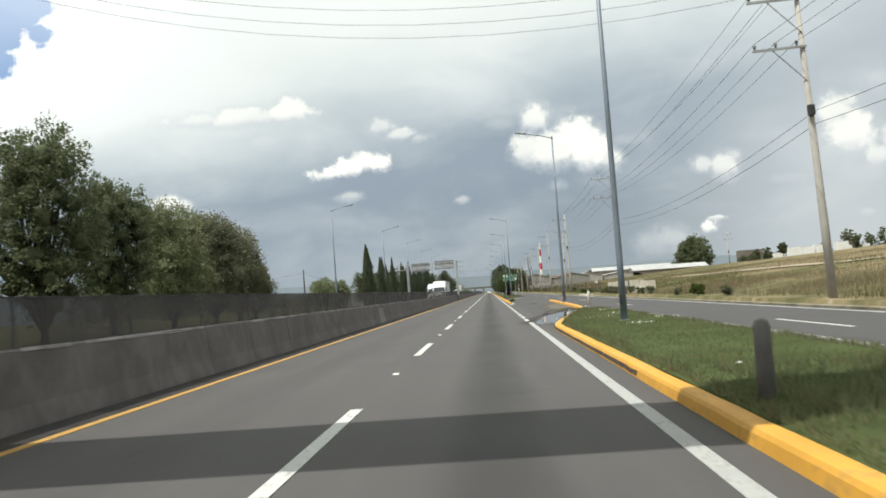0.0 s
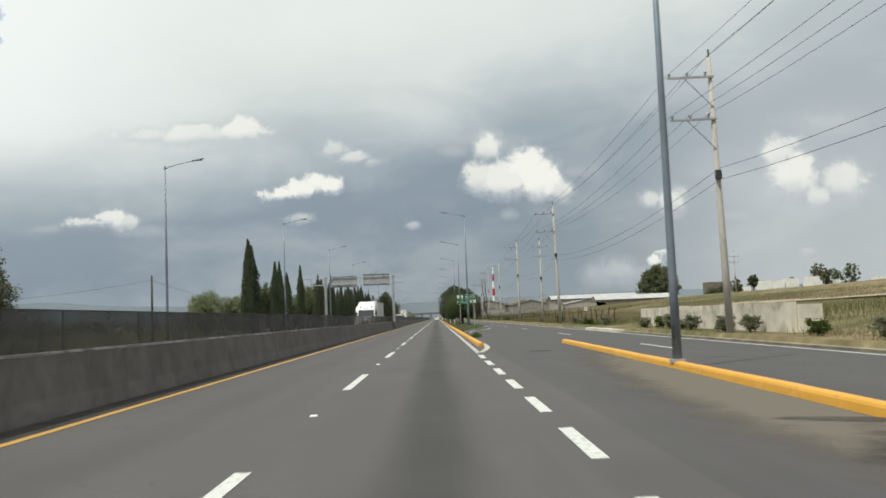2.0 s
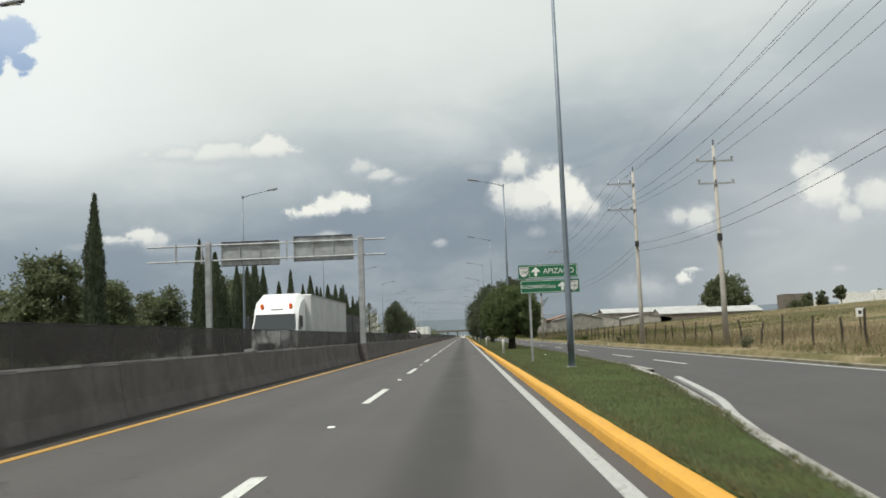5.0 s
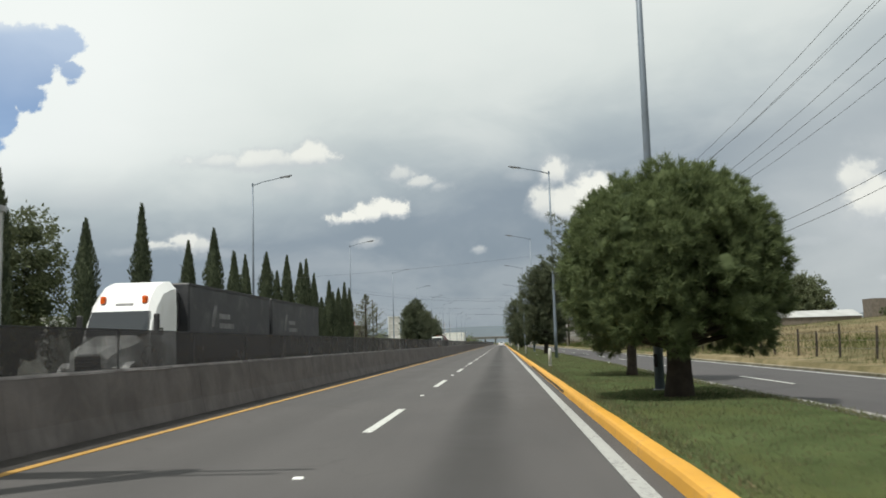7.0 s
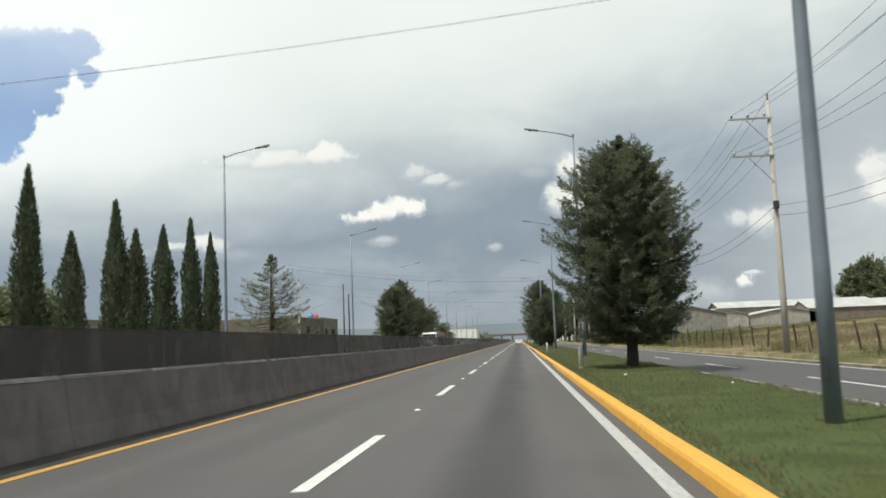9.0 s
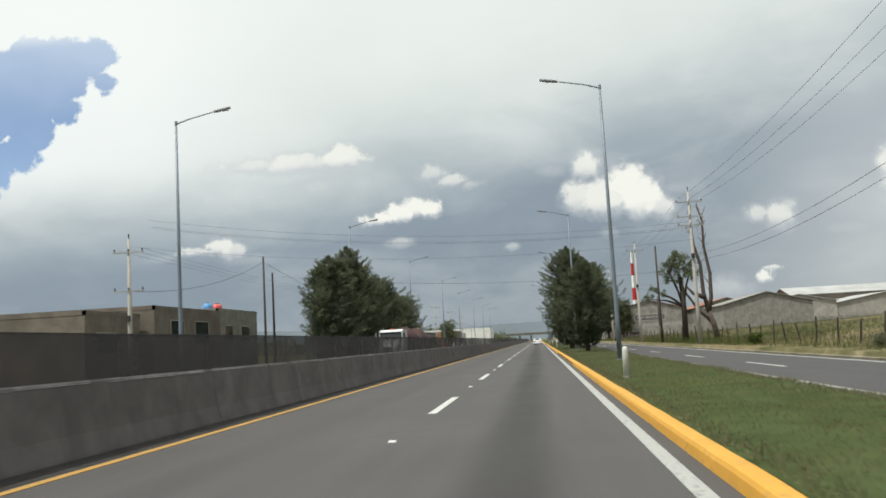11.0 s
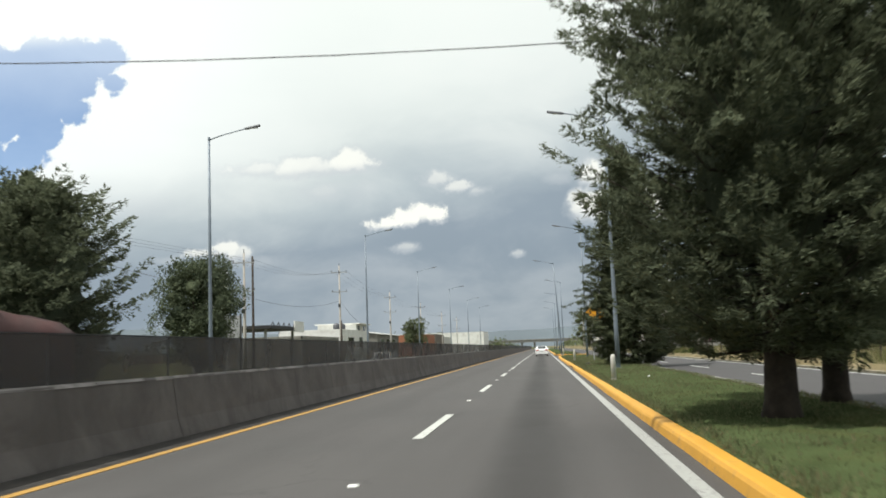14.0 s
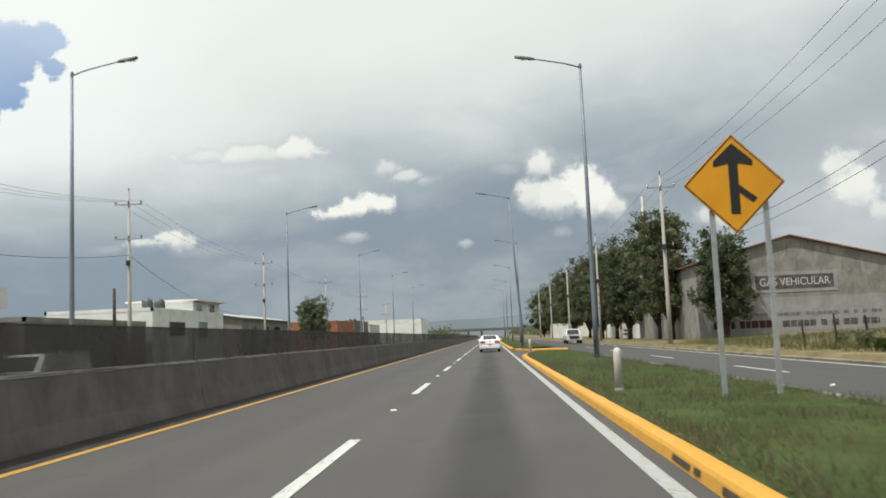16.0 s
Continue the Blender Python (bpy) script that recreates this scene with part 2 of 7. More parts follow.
def ground_material():
    """Turf and dry pasture, ochre and green in wide patches."""
    m, N, out = material("pasture")
    pos = N.add("ShaderNodeNewGeometry").outputs["Position"]
    x, y, z = N.add("ShaderNodeSeparateXYZ", {0: pos}).outputs
    broad = N.noise(pos, 0.035, 7, 0.6, 0.5)
    mid = N.noise(pos, 0.5, 6, 0.65)
    fine = N.noise(pos, 9.0, 4, 0.7)
    dry = N.mix(N.smooth(mid, 0.3, 0.7), (0.130, 0.102, 0.056), (0.225, 0.180, 0.105))
    green = N.mix(N.smooth(mid, 0.3, 0.7), (0.058, 0.062, 0.025), (0.105, 0.105, 0.048))
    f = N.smooth(N.math("ADD", broad, N.math("MULTIPLY", N.math("SUBTRACT", mid, 0.5), 0.35)), 0.36, 0.56)
    f = N.math("MULTIPLY", f, N.smooth(x, 11.0, 15.5))
    col = N.mix(f, green, dry)
    col = N.mix(N.math("MULTIPLY", N.smooth(fine, 0.45, 0.75), 0.4), col, (0.05, 0.05, 0.022))
    soil = N.math("MULTIPLY", N.smooth(mid, 0.58, 0.7), N.math("MULTIPLY", N.smooth(x, 13.5, 14.5), N.smooth(x, 17.5, 15.5)))
    col = N.mix(N.math("MULTIPLY", soil, 0.7), col, (0.30, 0.26, 0.20))
    b = N.add("ShaderNodeBump", {"Strength": 0.6, "Distance": 0.06, "Height": fine})
    p = N.add("ShaderNodeBsdfPrincipled", {"Base Color": col, "Roughness": 0.95, "Normal": b.outputs[0], "Specular IOR Level": 0.1})
    N.put(out.inputs[0], p.outputs[0])
    return m


def dust_material():
    """A thin patchy film of pale dust that thins out towards its edge."""
    m, N, out = material("pale_road_dust")
    pos = N.add("ShaderNodeNewGeometry").outputs["Position"]
    flat = N.add("ShaderNodeVectorMath", {0: N.add("ShaderNodeTexCoord").outputs["Object"], 1: (1.0, 1.0, 0.0)}, operation="MULTIPLY").outputs[0]
    r = N.add("ShaderNodeVectorMath", {0: flat}, operation="LENGTH").outputs["Value"]
    cover = N.noise(pos, 0.8, 6, 0.65, 0.4)
    grain = N.noise(pos, 26.0, 4, 0.7)
    p = N.add("ShaderNodeBsdfPrincipled", {"Base Color": N.mix(grain, (0.105, 0.096, 0.080), (0.165, 0.148, 0.120)), "Roughness": 0.95, "Specular IOR Level": 0.1})
    t = N.add("ShaderNodeBsdfTransparent")
    f = N.math("MULTIPLY", N.smooth(N.math("ADD", r, N.math("MULTIPLY", N.math("SUBTRACT", cover, 0.5), 0.7)), 1.0, 0.45), 0.85)
    s = N.add("ShaderNodeMixShader", {0: f, 1: t.outputs[0], 2: p.outputs[0]})
    N.put(out.inputs[0], s.outputs[0])
    return m


def silt_material():
    """Dark wet silt that thins out towards its edge."""
    m, N, out = material("wet_silt")
    pos = N.add("ShaderNodeNewGeometry").outputs["Position"]
    flat = N.add("ShaderNodeVectorMath", {0: N.add("ShaderNodeTexCoord").outputs["Object"], 1: (1.0, 1.0, 0.0)}, operation="MULTIPLY").outputs[0]
    r = N.add("ShaderNodeVectorMath", {0: flat}, operation="LENGTH").outputs["Value"]
    cover = N.noise(pos, 0.9, 6, 0.68, 0.5)
    grain = N.noise(pos, 22.0, 4, 0.7)
    p = N.add("ShaderNodeBsdfPrincipled", {"Base Color": N.mix(grain, (0.034, 0.030, 0.026), (0.062, 0.054, 0.044)), "Roughness": N.smooth(cover, 0.35, 0.7, 0.9, 0.45), "Specular IOR Level": 0.3})
    t = N.add("ShaderNodeBsdfTransparent")
    f = N.math("MULTIPLY", N.smooth(N.math("ADD", r, N.math("MULTIPLY", N.math("SUBTRACT", cover, 0.5), 0.9)), 1.0, 0.55), 0.9)
    s = N.add("ShaderNodeMixShader", {0: f, 1: t.outputs[0], 2: p.outputs[0]})
    N.put(out.inputs[0], s.outputs[0])
    return m


def paint(name, base, worn, amount=0.5, scale=1.4, rough=0.6):
    """Road paint, chipped through to what lies below."""
    m, N, out = material(name)
    pos = N.add("ShaderNodeNewGeometry").outputs["Position"]
    chips = N.noise(pos, scale * 9, 5, 0.7)
    areas = N.noise(pos, scale, 5, 0.6)
    f = N.math("MULTIPLY", N.smooth(N.math("ADD", chips, N.math("MULTIPLY", areas, 0.55)), 0.80, 0.95), amount)
    col = N.mix(N.smooth(areas, 0.3, 0.7), tuple(c * 0.84 for c in base), base)
    col = N.mix(f, col, worn)
    p = N.add("ShaderNodeBsdfPrincipled", {"Base Color": col, "Roughness": rough, "Specular IOR Level": 0.3,
              "Normal": N.add("ShaderNodeBump", {"Strength": 0.25, "Distance": 0.01, "Height": chips}).outputs[0]})
    N.put(out.inputs[0], p.outputs[0])
    return m


def concrete(name, base, stain=0.6, each=0.5):
    m, N, out = material(name)
    pos = N.add("ShaderNodeNewGeometry").outputs["Position"]
    z = N.add("ShaderNodeSeparateXYZ", {0: pos}).outputs[2]
    rnd = N.add("ShaderNodeObjectInfo").outputs["Random"]
    run = N.noise(N.add("ShaderNodeVectorMath", {0: pos, 1: (2.5, 2.5, 0.35)}, operation="MULTIPLY").outputs[0], 1.6, 6, 0.65)
    spots = N.noise(pos, 0.9, 7, 0.65, 0.5)
    fine = N.noise(pos, 30.0, 4, 0.65)
    col = N.mix(N.smooth(spots, 0.3, 0.7), tuple(c * 0.7 for c in base), tuple(c * 1.15 for c in base))
    col = N.mix(N.math("MULTIPLY", N.smooth(run, 0.5, 0.72), stain), col, tuple(c * 0.38 for c in base))
    col = N.mix(N.math("MULTIPLY", N.smooth(fine, 0.45, 0.75), 0.3), col, tuple(c * 0.6 for c in base))
    col = N.mix(N.smooth(rnd, 0.1, 1.0, 0.0, each), col, tuple(c * 0.55 for c in base))
    b = N.add("ShaderNodeBump", {"Strength": 0.3, "Distance": 0.012, "Height": N.math("ADD", fine, spots)})
    p = N.add("ShaderNodeBsdfPrincipled", {"Base Color": col, "Roughness": 0.88, "Normal": b.outputs[0], "Specular IOR Level": 0.25})
    N.put(out.inputs[0], p.outputs[0])
    return m


def screen_material():
    """Fine dark expanded-metal mesh: open diamonds too small to tell apart."""
    m, N, out = material("expanded_metal")
    pos = N.add("ShaderNodeNewGeometry").outputs["Position"]
    dust = N.noise(pos, 0.7, 6, 0.65, 0.4)
    p = N.add("ShaderNodeBsdfPrincipled", {"Base Color": N.mix(dust, (0.026, 0.024, 0.026), (0.078, 0.071, 0.068)), "Roughness": 0.7, "Metallic": 0.2})
    t = N.add("ShaderNodeBsdfTransparent")
    s = N.add("ShaderNodeMixShader", {0: N.smooth(dust, 0.3, 0.7, 0.58, 0.80), 1: t.outputs[0], 2: p.outputs[0]})
    N.put(out.inputs[0], s.outputs[0])
    return m


def glass_material(name, tint=(0.02, 0.025, 0.03)):
    m, N, out = material(name)
    p = N.add("ShaderNodeBsdfPrincipled", {"Base Color": (*tint, 1), "Roughness": 0.06, "Specular IOR Level": 0.6, "Coat Weight": 0.5})
    N.put(out.inputs[0], p.outputs[0])
    return m


def water_material():
    m, N, out = material("murky_water")
    pos = N.add("ShaderNodeNewGeometry").outputs["Position"]
    mud = N.noise(pos, 0.8, 5, 0.6, 0.6)
    scum = N.noise(pos, 7.0, 4, 0.7)
    p = N.add("ShaderNodeBsdfPrincipled", {"Base Color": N.mix(mud, (0.03, 0.028, 0.022), (0.07, 0.062, 0.045)), "Roughness": N.smooth(scum, 0.62, 0.75, 0.03, 0.3), "IOR": 1.33, "Specular IOR Level": 0.5,
              "Normal": N.add("ShaderNodeBump", {"Strength": 0.03, "Distance": 0.01, "Height": mud}).outputs[0]})
    N.put(out.inputs[0], p.outputs[0])
    return m


M = {
    "road": asphalt("worn_asphalt", (0.071, 0.067, 0.066), [(1.85, 0.75, 0.75), (-1.9, 0.8, 0.2)]),
    "road_far": asphalt("grey_asphalt", (0.075, 0.071, 0.071)),
    "service": asphalt("dark_asphalt", (0.060, 0.057, 0.058)),
    "edge_white": paint("dull_white_road_paint", (0.36, 0.365, 0.35), (0.14, 0.135, 0.13), 0.9),
    "white_line": paint("white_road_paint", (0.52, 0.53, 0.50), (0.16, 0.155, 0.15), 0.85),
    "yellow_line": paint("yellow_road_paint", (0.46, 0.265, 0.065), (0.14, 0.11, 0.07), 0.7),
    "kerb_yellow": paint("yellow_kerb_paint", (0.58, 0.30, 0.04), (0.27, 0.17, 0.07), 0.5, 0.8),
    "kerb_grey": concrete("old_kerb", (0.30, 0.29, 0.27), 0.4),
    "barrier": concrete("grimy_concrete", (0.134, 0.123, 0.120), 0.32, 0.12),
    "concrete": concrete("pale_concrete", (0.42, 0.40, 0.36), 0.45),
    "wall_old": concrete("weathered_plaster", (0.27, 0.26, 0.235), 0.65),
    "pole_concrete": surface("pole_concrete", (0.36, 0.34, 0.31), 0.15, 0.8, 0.85, bump=0.1),
    "screen": screen_material(),
    "steel_dark": surface("dark_steel", (0.045, 0.045, 0.048), 0.3, 3.0, 0.6, 0.3),
    "lamp_blue": surface("blue_grey_paint", (0.17, 0.205, 0.245), 0.12, 1.2, 0.5, 0.2, 0.05, dirt=(0.10, 0.10, 0.10), dirt_amount=0.4),
    "lamp_head": surface("lamp_housing", (0.10, 0.105, 0.115), 0.2, 4.0, 0.5, 0.3),
    "lamp_glass": surface("lamp_glass", (0.5, 0.5, 0.48), 0.1, 6.0, 0.2),
    "galv": surface("galvanised_steel", (0.36, 0.37, 0.375), 0.18, 2.5, 0.6, 0.35, 0.06, dirt=(0.2, 0.19, 0.18), dirt_amount=0.5),
    "wood": surface("weathered_wood", (0.05, 0.04, 0.032), 0.35, 3.0, 0.92, bump=0.5),
    "stain": surface("kerb_grime", (0.060, 0.045, 0.030), 0.4, 2.5, 0.95, bump=0.5, grain=20.0, per="world"),
    "foot_dark": surface("foot_strip_dark", (0.026, 0.023, 0.021), 0.4, 1.2, 0.95, bump=0.6, grain=25.0, per="world", dirt=(0.05, 0.045, 0.04), dirt_amount=0.7, dirt_scale=1.3),
    "cement_pale": surface("pale_cement", (0.58, 0.54, 0.45), 0.2, 0.9, 0.9, bump=0.3, grain=12.0, per="world", dirt=(0.25, 0.22, 0.17), dirt_amount=0.7, dirt_scale=0.8),
    "overpass": surface("weathered_concrete", (0.24, 0.235, 0.225), 0.2, 0.3, 0.9, bump=0.2, dirt=(0.13, 0.125, 0.12), dirt_amount=0.6, dirt_scale=0.3),
    "dust": dust_material(),
    "silt": silt_material(),
    "worn_edge": surface("chipped_concrete", (0.23, 0.215, 0.21), 0.35, 1.2, 0.9, bump=0.5, grain=14.0, per="world", dirt=(0.12, 0.11, 0.105), dirt_amount=0.8, dirt_scale=1.6),
    "track": surface("bare_dirt", (0.33, 0.28, 0.20), 0.25, 0.4, 0.95, bump=0.5, grain=6.0, per="world", dirt=(0.16, 0.13, 0.07), dirt_amount=0.7, dirt_scale=0.5),
    "patch": surface("pale_mortar", (0.205, 0.19, 0.19), 0.25, 1.5, 0.9, bump=0.3, grain=14.0, per="world", dirt=(0.15, 0.14, 0.13), dirt_amount=0.7, dirt_scale=1.5),
    "bark": surface("bark", (0.045, 0.035, 0.027), 0.4, 4.0, 0.95, bump=0.8, grain=14.0),
    "bark_grey": surface("grey_bark", (0.085, 0.066, 0.055), 0.4, 4.0, 0.95, bump=0.8, grain=14.0),
    "ceramic": surface("insulator_ceramic", (0.10, 0.095, 0.10), 0.2, 8.0, 0.3),
    "wire": surface("cable_black", (0.085, 0.088, 0.09), 0.1, 8.0, 0.6),
    "lawn": leafy("lawn_blade", (0.108, 0.126, 0.062), (0.188, 0.203, 0.108), 0.6, 0.55, 0.12),
    "lawn_dry": leafy("tan_blade", (0.125, 0.110, 0.060), (0.205, 0.175, 0.100), 0.7, 0.3, 0.15),
    "kerb_old": surface("old_kerb", (0.21, 0.19, 0.14), 0.35, 0.9, 0.95, bump=0.7, grain=12.0, per="world", dirt=(0.085, 0.08, 0.04), dirt_amount=0.9, dirt_scale=0.7),
    "dry": leafy("dry_blade", (0.165, 0.135, 0.080), (0.235, 0.195, 0.122), 0.7, 0.4, 0.25),
    "weed": leafy("weed_leaf", (0.035, 0.055, 0.012), (0.10, 0.13, 0.035), 0.6, 0.3),
    "cedar": leafy("cedar_spray", (0.074, 0.092, 0.060), (0.172, 0.192, 0.120), 0.55, 0.35),
    "pine": leafy("pine_needle", (0.066, 0.092, 0.044), (0.185, 0.225, 0.100), 0.5, 0.35),
    "spruce": leafy("spruce_needle", (0.052, 0.064, 0.040), (0.135, 0.150, 0.084), 0.55, 0.25),
    "cypress": leafy("cypress_scale", (0.052, 0.068, 0.045), (0.135, 0.158, 0.092), 0.6, 0.2),
    "broadleaf": leafy("broad_leaf", (0.11, 0.135, 0.07), (0.27, 0.29, 0.165), 0.5, 0.35),
    "olive": leafy("olive_leaf", (0.095, 0.102, 0.062), (0.235, 0.238, 0.155), 0.5, 0.3),
    "street_leaf": leafy("street_leaf", (0.048, 0.060, 0.032), (0.140, 0.155, 0.080), 0.5, 0.25),
    "dark_leaf": leafy("dark_leaf", (0.070, 0.088, 0.050), (0.180, 0.200, 0.110), 0.5, 0.35),
    "ground": ground_material(),
    "soil": surface("wet_soil", (0.045, 0.040, 0.033), 0.45, 1.2, 0.9, bump=0.7, grain=18.0, per="world", dirt=(0.03, 0.027, 0.022), dirt_amount=0.7),
    "water": water_material(),
    "sign_green": surface("green_sign_sheet", (0.012, 0.135, 0.060), 0.10, 1.5, 0.45),
    "sign_white": surface("white_sign_sheet", (0.74, 0.75, 0.72), 0.06, 2.0, 0.5),
    "sign_black": surface("black_sign_sheet", (0.02, 0.02, 0.02), 0.1, 2.0, 0.5),
    "sign_yellow": surface("amber_sign_sheet", (0.74, 0.33, 0.015), 0.10, 1.2, 0.45),
    "white_paint": surface("white_paint", (0.76, 0.76, 0.73), 0.08, 0.8, 0.55, dirt=(0.36, 0.33, 0.28), dirt_amount=0.35),
    "truck_white": surface("white_truck_paint", (0.78, 0.79, 0.78), 0.04, 0.7, 0.3, 0.0, 0.02, coat=0.4),
    "truck_grey": surface("worn_grey_truck_paint", (0.42, 0.42, 0.42), 0.10, 0.9, 0.35, 0.2, 0.03, coat=0.3, dirt=(0.2, 0.19, 0.18), dirt_amount=0.4),
    "trailer_white": surface("dull_white_panel", (0.60, 0.61, 0.61), 0.10, 0.5, 0.5, 0.0, 0.04, dirt=(0.30, 0.29, 0.27), dirt_amount=0.5),
    "trailer_black": surface("black_curtain", (0.035, 0.036, 0.040), 0.25, 0.7, 0.55, bump=0.05, dirt=(0.12, 0.12, 0.115), dirt_amount=0.5),
    "tarp_red": surface("faded_red_tarp", (0.060, 0.020, 0.019), 0.25, 0.6, 0.75, bump=0.2, dirt=(0.05, 0.03, 0.028), dirt_amount=0.5),
    "chrome": surface("dull_chrome", (0.55, 0.56, 0.57), 0.1, 4.0, 0.2, 0.9),
    "rubber": surface("tyre_rubber", (0.025, 0.025, 0.026), 0.2, 6.0, 0.85),
    "glass": glass_material("tinted_glass"),
    "red_lens": surface("red_lens", (0.45, 0.015, 0.012), 0.1, 6.0, 0.2),
    "orange": surface("orange_lens", (0.75, 0.12, 0.01), 0.1, 6.0, 0.3),
    "car_white": surface("white_car_paint", (0.78, 0.78, 0.77), 0.03, 1.0, 0.25, 0.0, 0.01, coat=0.6),
    "brick": surface("red_brick_wall", (0.32, 0.13, 0.075), 0.3, 1.5, 0.9, bump=0.5, grain=9.0),
    "adobe": surface("bare_block_wall", (0.17, 0.145, 0.12), 0.25, 0.7, 0.92, bump=0.4, grain=7.0, dirt=(0.11, 0.095, 0.08), dirt_amount=0.6),
    "roof_metal": surface("white_sheet_roof", (0.40, 0.405, 0.395), 0.18, 0.3, 0.6, 0.2),
    "roof_rust": surface("rusted_sheet_roof", (0.27, 0.13, 0.085), 0.35, 0.6, 0.8, 0.1),
    # hill colour with the far haze mixed in
    "hill": surface("hazed_hill", (0.115, 0.14, 0.16), 0.15, 0.002, 1.0, bump=0.0, per="world"),
    "far_town": surface("far_wall", (0.55, 0.54, 0.52), 0.2, 0.02, 0.9, per="object"),
    "blue_plastic": surface("blue_tank", (0.10, 0.28, 0.52), 0.1, 2.0, 0.4),
    "pink_plastic": surface("red_tank", (0.62, 0.10, 0.09), 0.1, 2.0, 0.4),
    "plastic": surface("litter_plastic", (0.72, 0.73, 0.72), 0.1, 8.0, 0.4),
    "flower": surface("white_petal", (0.75, 0.75, 0.70), 0.1, 8.0, 0.7),
}


# ---- mesh tools ----
class Geo:
    """Gathers vertices and faces of one mesh."""

    def __init__(self):
        self.v, self.f = [], []

    def add(self, verts, faces):
        n = len(self.v)
        self.v += [tuple(p) for p in verts]
        self.f += [tuple(n + i for i in q) for q in faces]
        return self

    def box(self, x0, y0, z0, x1, y1, z1):
        v = [(x, y, z) for z in (z0, z1) for y in (y0, y1) for x in (x0, x1)]
        return self.add(v, [(0, 2, 3, 1), (4, 5, 7, 6), (0, 1, 5, 4), (2, 6, 7, 3), (0, 4, 6, 2), (1, 3, 7, 5)])

    def chamfer(self, x0, y0, z0, x1, y1, z1, c):
        """A box whose edges along z and round its top are cut."""
        ring = lambda i, z: [(x0 + i + c, y0 + i, z), (x1 - i - c, y0 + i, z), (x1 - i, y0 + i + c, z), (x1 - i, y1 - i - c, z),
                             (x1 - i - c, y1 - i, z), (x0 + i + c, y1 - i, z), (x0 + i, y1 - i - c, z), (x0 + i, y0 + i + c, z)]
        return self.loft([ring(0, z0), ring(0, z1 - c), ring(c * 0.9, z1)], True)

    def loft(self, rings, caps=True, closed=True):
        n, k = len(self.v), len(rings[0])
        for r in rings:
            self.v += [tuple(p) for p in r]
        for i in range(len(rings) - 1):
            for j in range(k if closed else k - 1):
                a, b = n + i * k + j, n + i * k + (j + 1) % k
                self.f.append((a, b, b + k, a + k))
        if caps:
            self.f.append(tuple(n + j for j in reversed(range(k))))
            self.f.append(tuple(n + (len(rings) - 1) * k + j for j in range(k)))
        return self

    def tube(self, path, radii, sides=8, caps=True):
        path = [Vector(p) for p in path]
        if not hasattr(radii, "__len__"):
            radii = [radii] * len(path)
        rings, side = [], None
        for i, p in enumerate(path):
            d = (path[min(i + 1, len(path) - 1)] - path[max(i - 1, 0)]).normalized()
            if side is None:
                side = d.cross(Vector((0, 0, 1)) if abs(d.z) < 0.9 else Vector((1, 0, 0))).normalized()
            side = (side - d * side.dot(d)).normalized()
            up = d.cross(side)
            rings.append([p + (side * math.cos(a) + up * math.sin(a)) * radii[i] for a in (2 * math.pi * j / sides for j in range(sides))])
        return self.loft(rings, caps)

    def disc(self, c, axis, r, depth, sides=16):
        a = Vector(axis).normalized()
        return self.tube([Vector(c) - a * depth / 2, Vector(c) + a * depth / 2], r, sides)

    def prism(self, outline, axis, lo, hi):
        """An outline of (a, b) pairs pushed along x, y or z."""
        put = {"x": lambda a, b, t: (t, a, b), "y": lambda a, b, t: (a, t, b), "z": lambda a, b, t: (a, b, t)}[axis]
        return self.loft([[put(a, b, lo) for a, b in outline], [put(a, b, hi) for a, b in outline]])

    def mesh(self, name, mat, smooth=False):
        me = bpy.data.meshes.new(name)
        me.from_pydata(self.v, [], self.f)
        me.materials.append(mat)
        if smooth:
            me.shade_smooth()
        me.update()
        bm = bmesh.new()
        bm.from_mesh(me)
        if len(bm.faces) < 60000:
            bmesh.ops.recalc_face_normals(bm, faces=bm.faces)
            bm.to_mesh(me)
        bm.free()
        return me


def quick_mesh(name, verts, quads, mat):
    """A mesh from numpy arrays: vertices (n, 3) and faces (m, 3 or 4)."""
    me = bpy.data.meshes.new(name)
    m, k = quads.shape
    me.vertices.add(len(verts))
    me.vertices.foreach_set("co", np.ascontiguousarray(verts, np.float32).ravel())
    me.loops.add(m * k)
    me.loops.foreach_set("vertex_index", np.ascontiguousarray(quads, np.int32).ravel())
    me.polygons.add(m)
    me.polygons.foreach_set("loop_start", np.arange(0, m * k, k, dtype=np.int32))
    me.polygons.foreach_set("loop_total", np.full(m, k, np.int32))
    me.materials.append(mat)
    me.update(calc_edges=True)
    return me


def part(name, geo, mat, parent, label="", smooth=False):
    """One mesh under a thing or under a part."""
    me = geo.mesh(name, M[mat], smooth) if isinstance(geo, Geo) else geo
    ob = new(name, me)
    ob.parent = parent
    return tagged(ob, label)


def thing(name, label, category, m=None, group="", kind=""):
    ob = new(name)
    ob.empty_display_size = 0.3
    if m is not None:
        ob.matrix_world = m
    return tagged(ob, label, category, group, kind)


def setting(name, geo, mat, label, smooth=False):
    me = geo.mesh(name, M[mat], smooth) if isinstance(geo, Geo) else geo
    return tagged(new(name, me), label, name.split("_")[0], kind="structure")


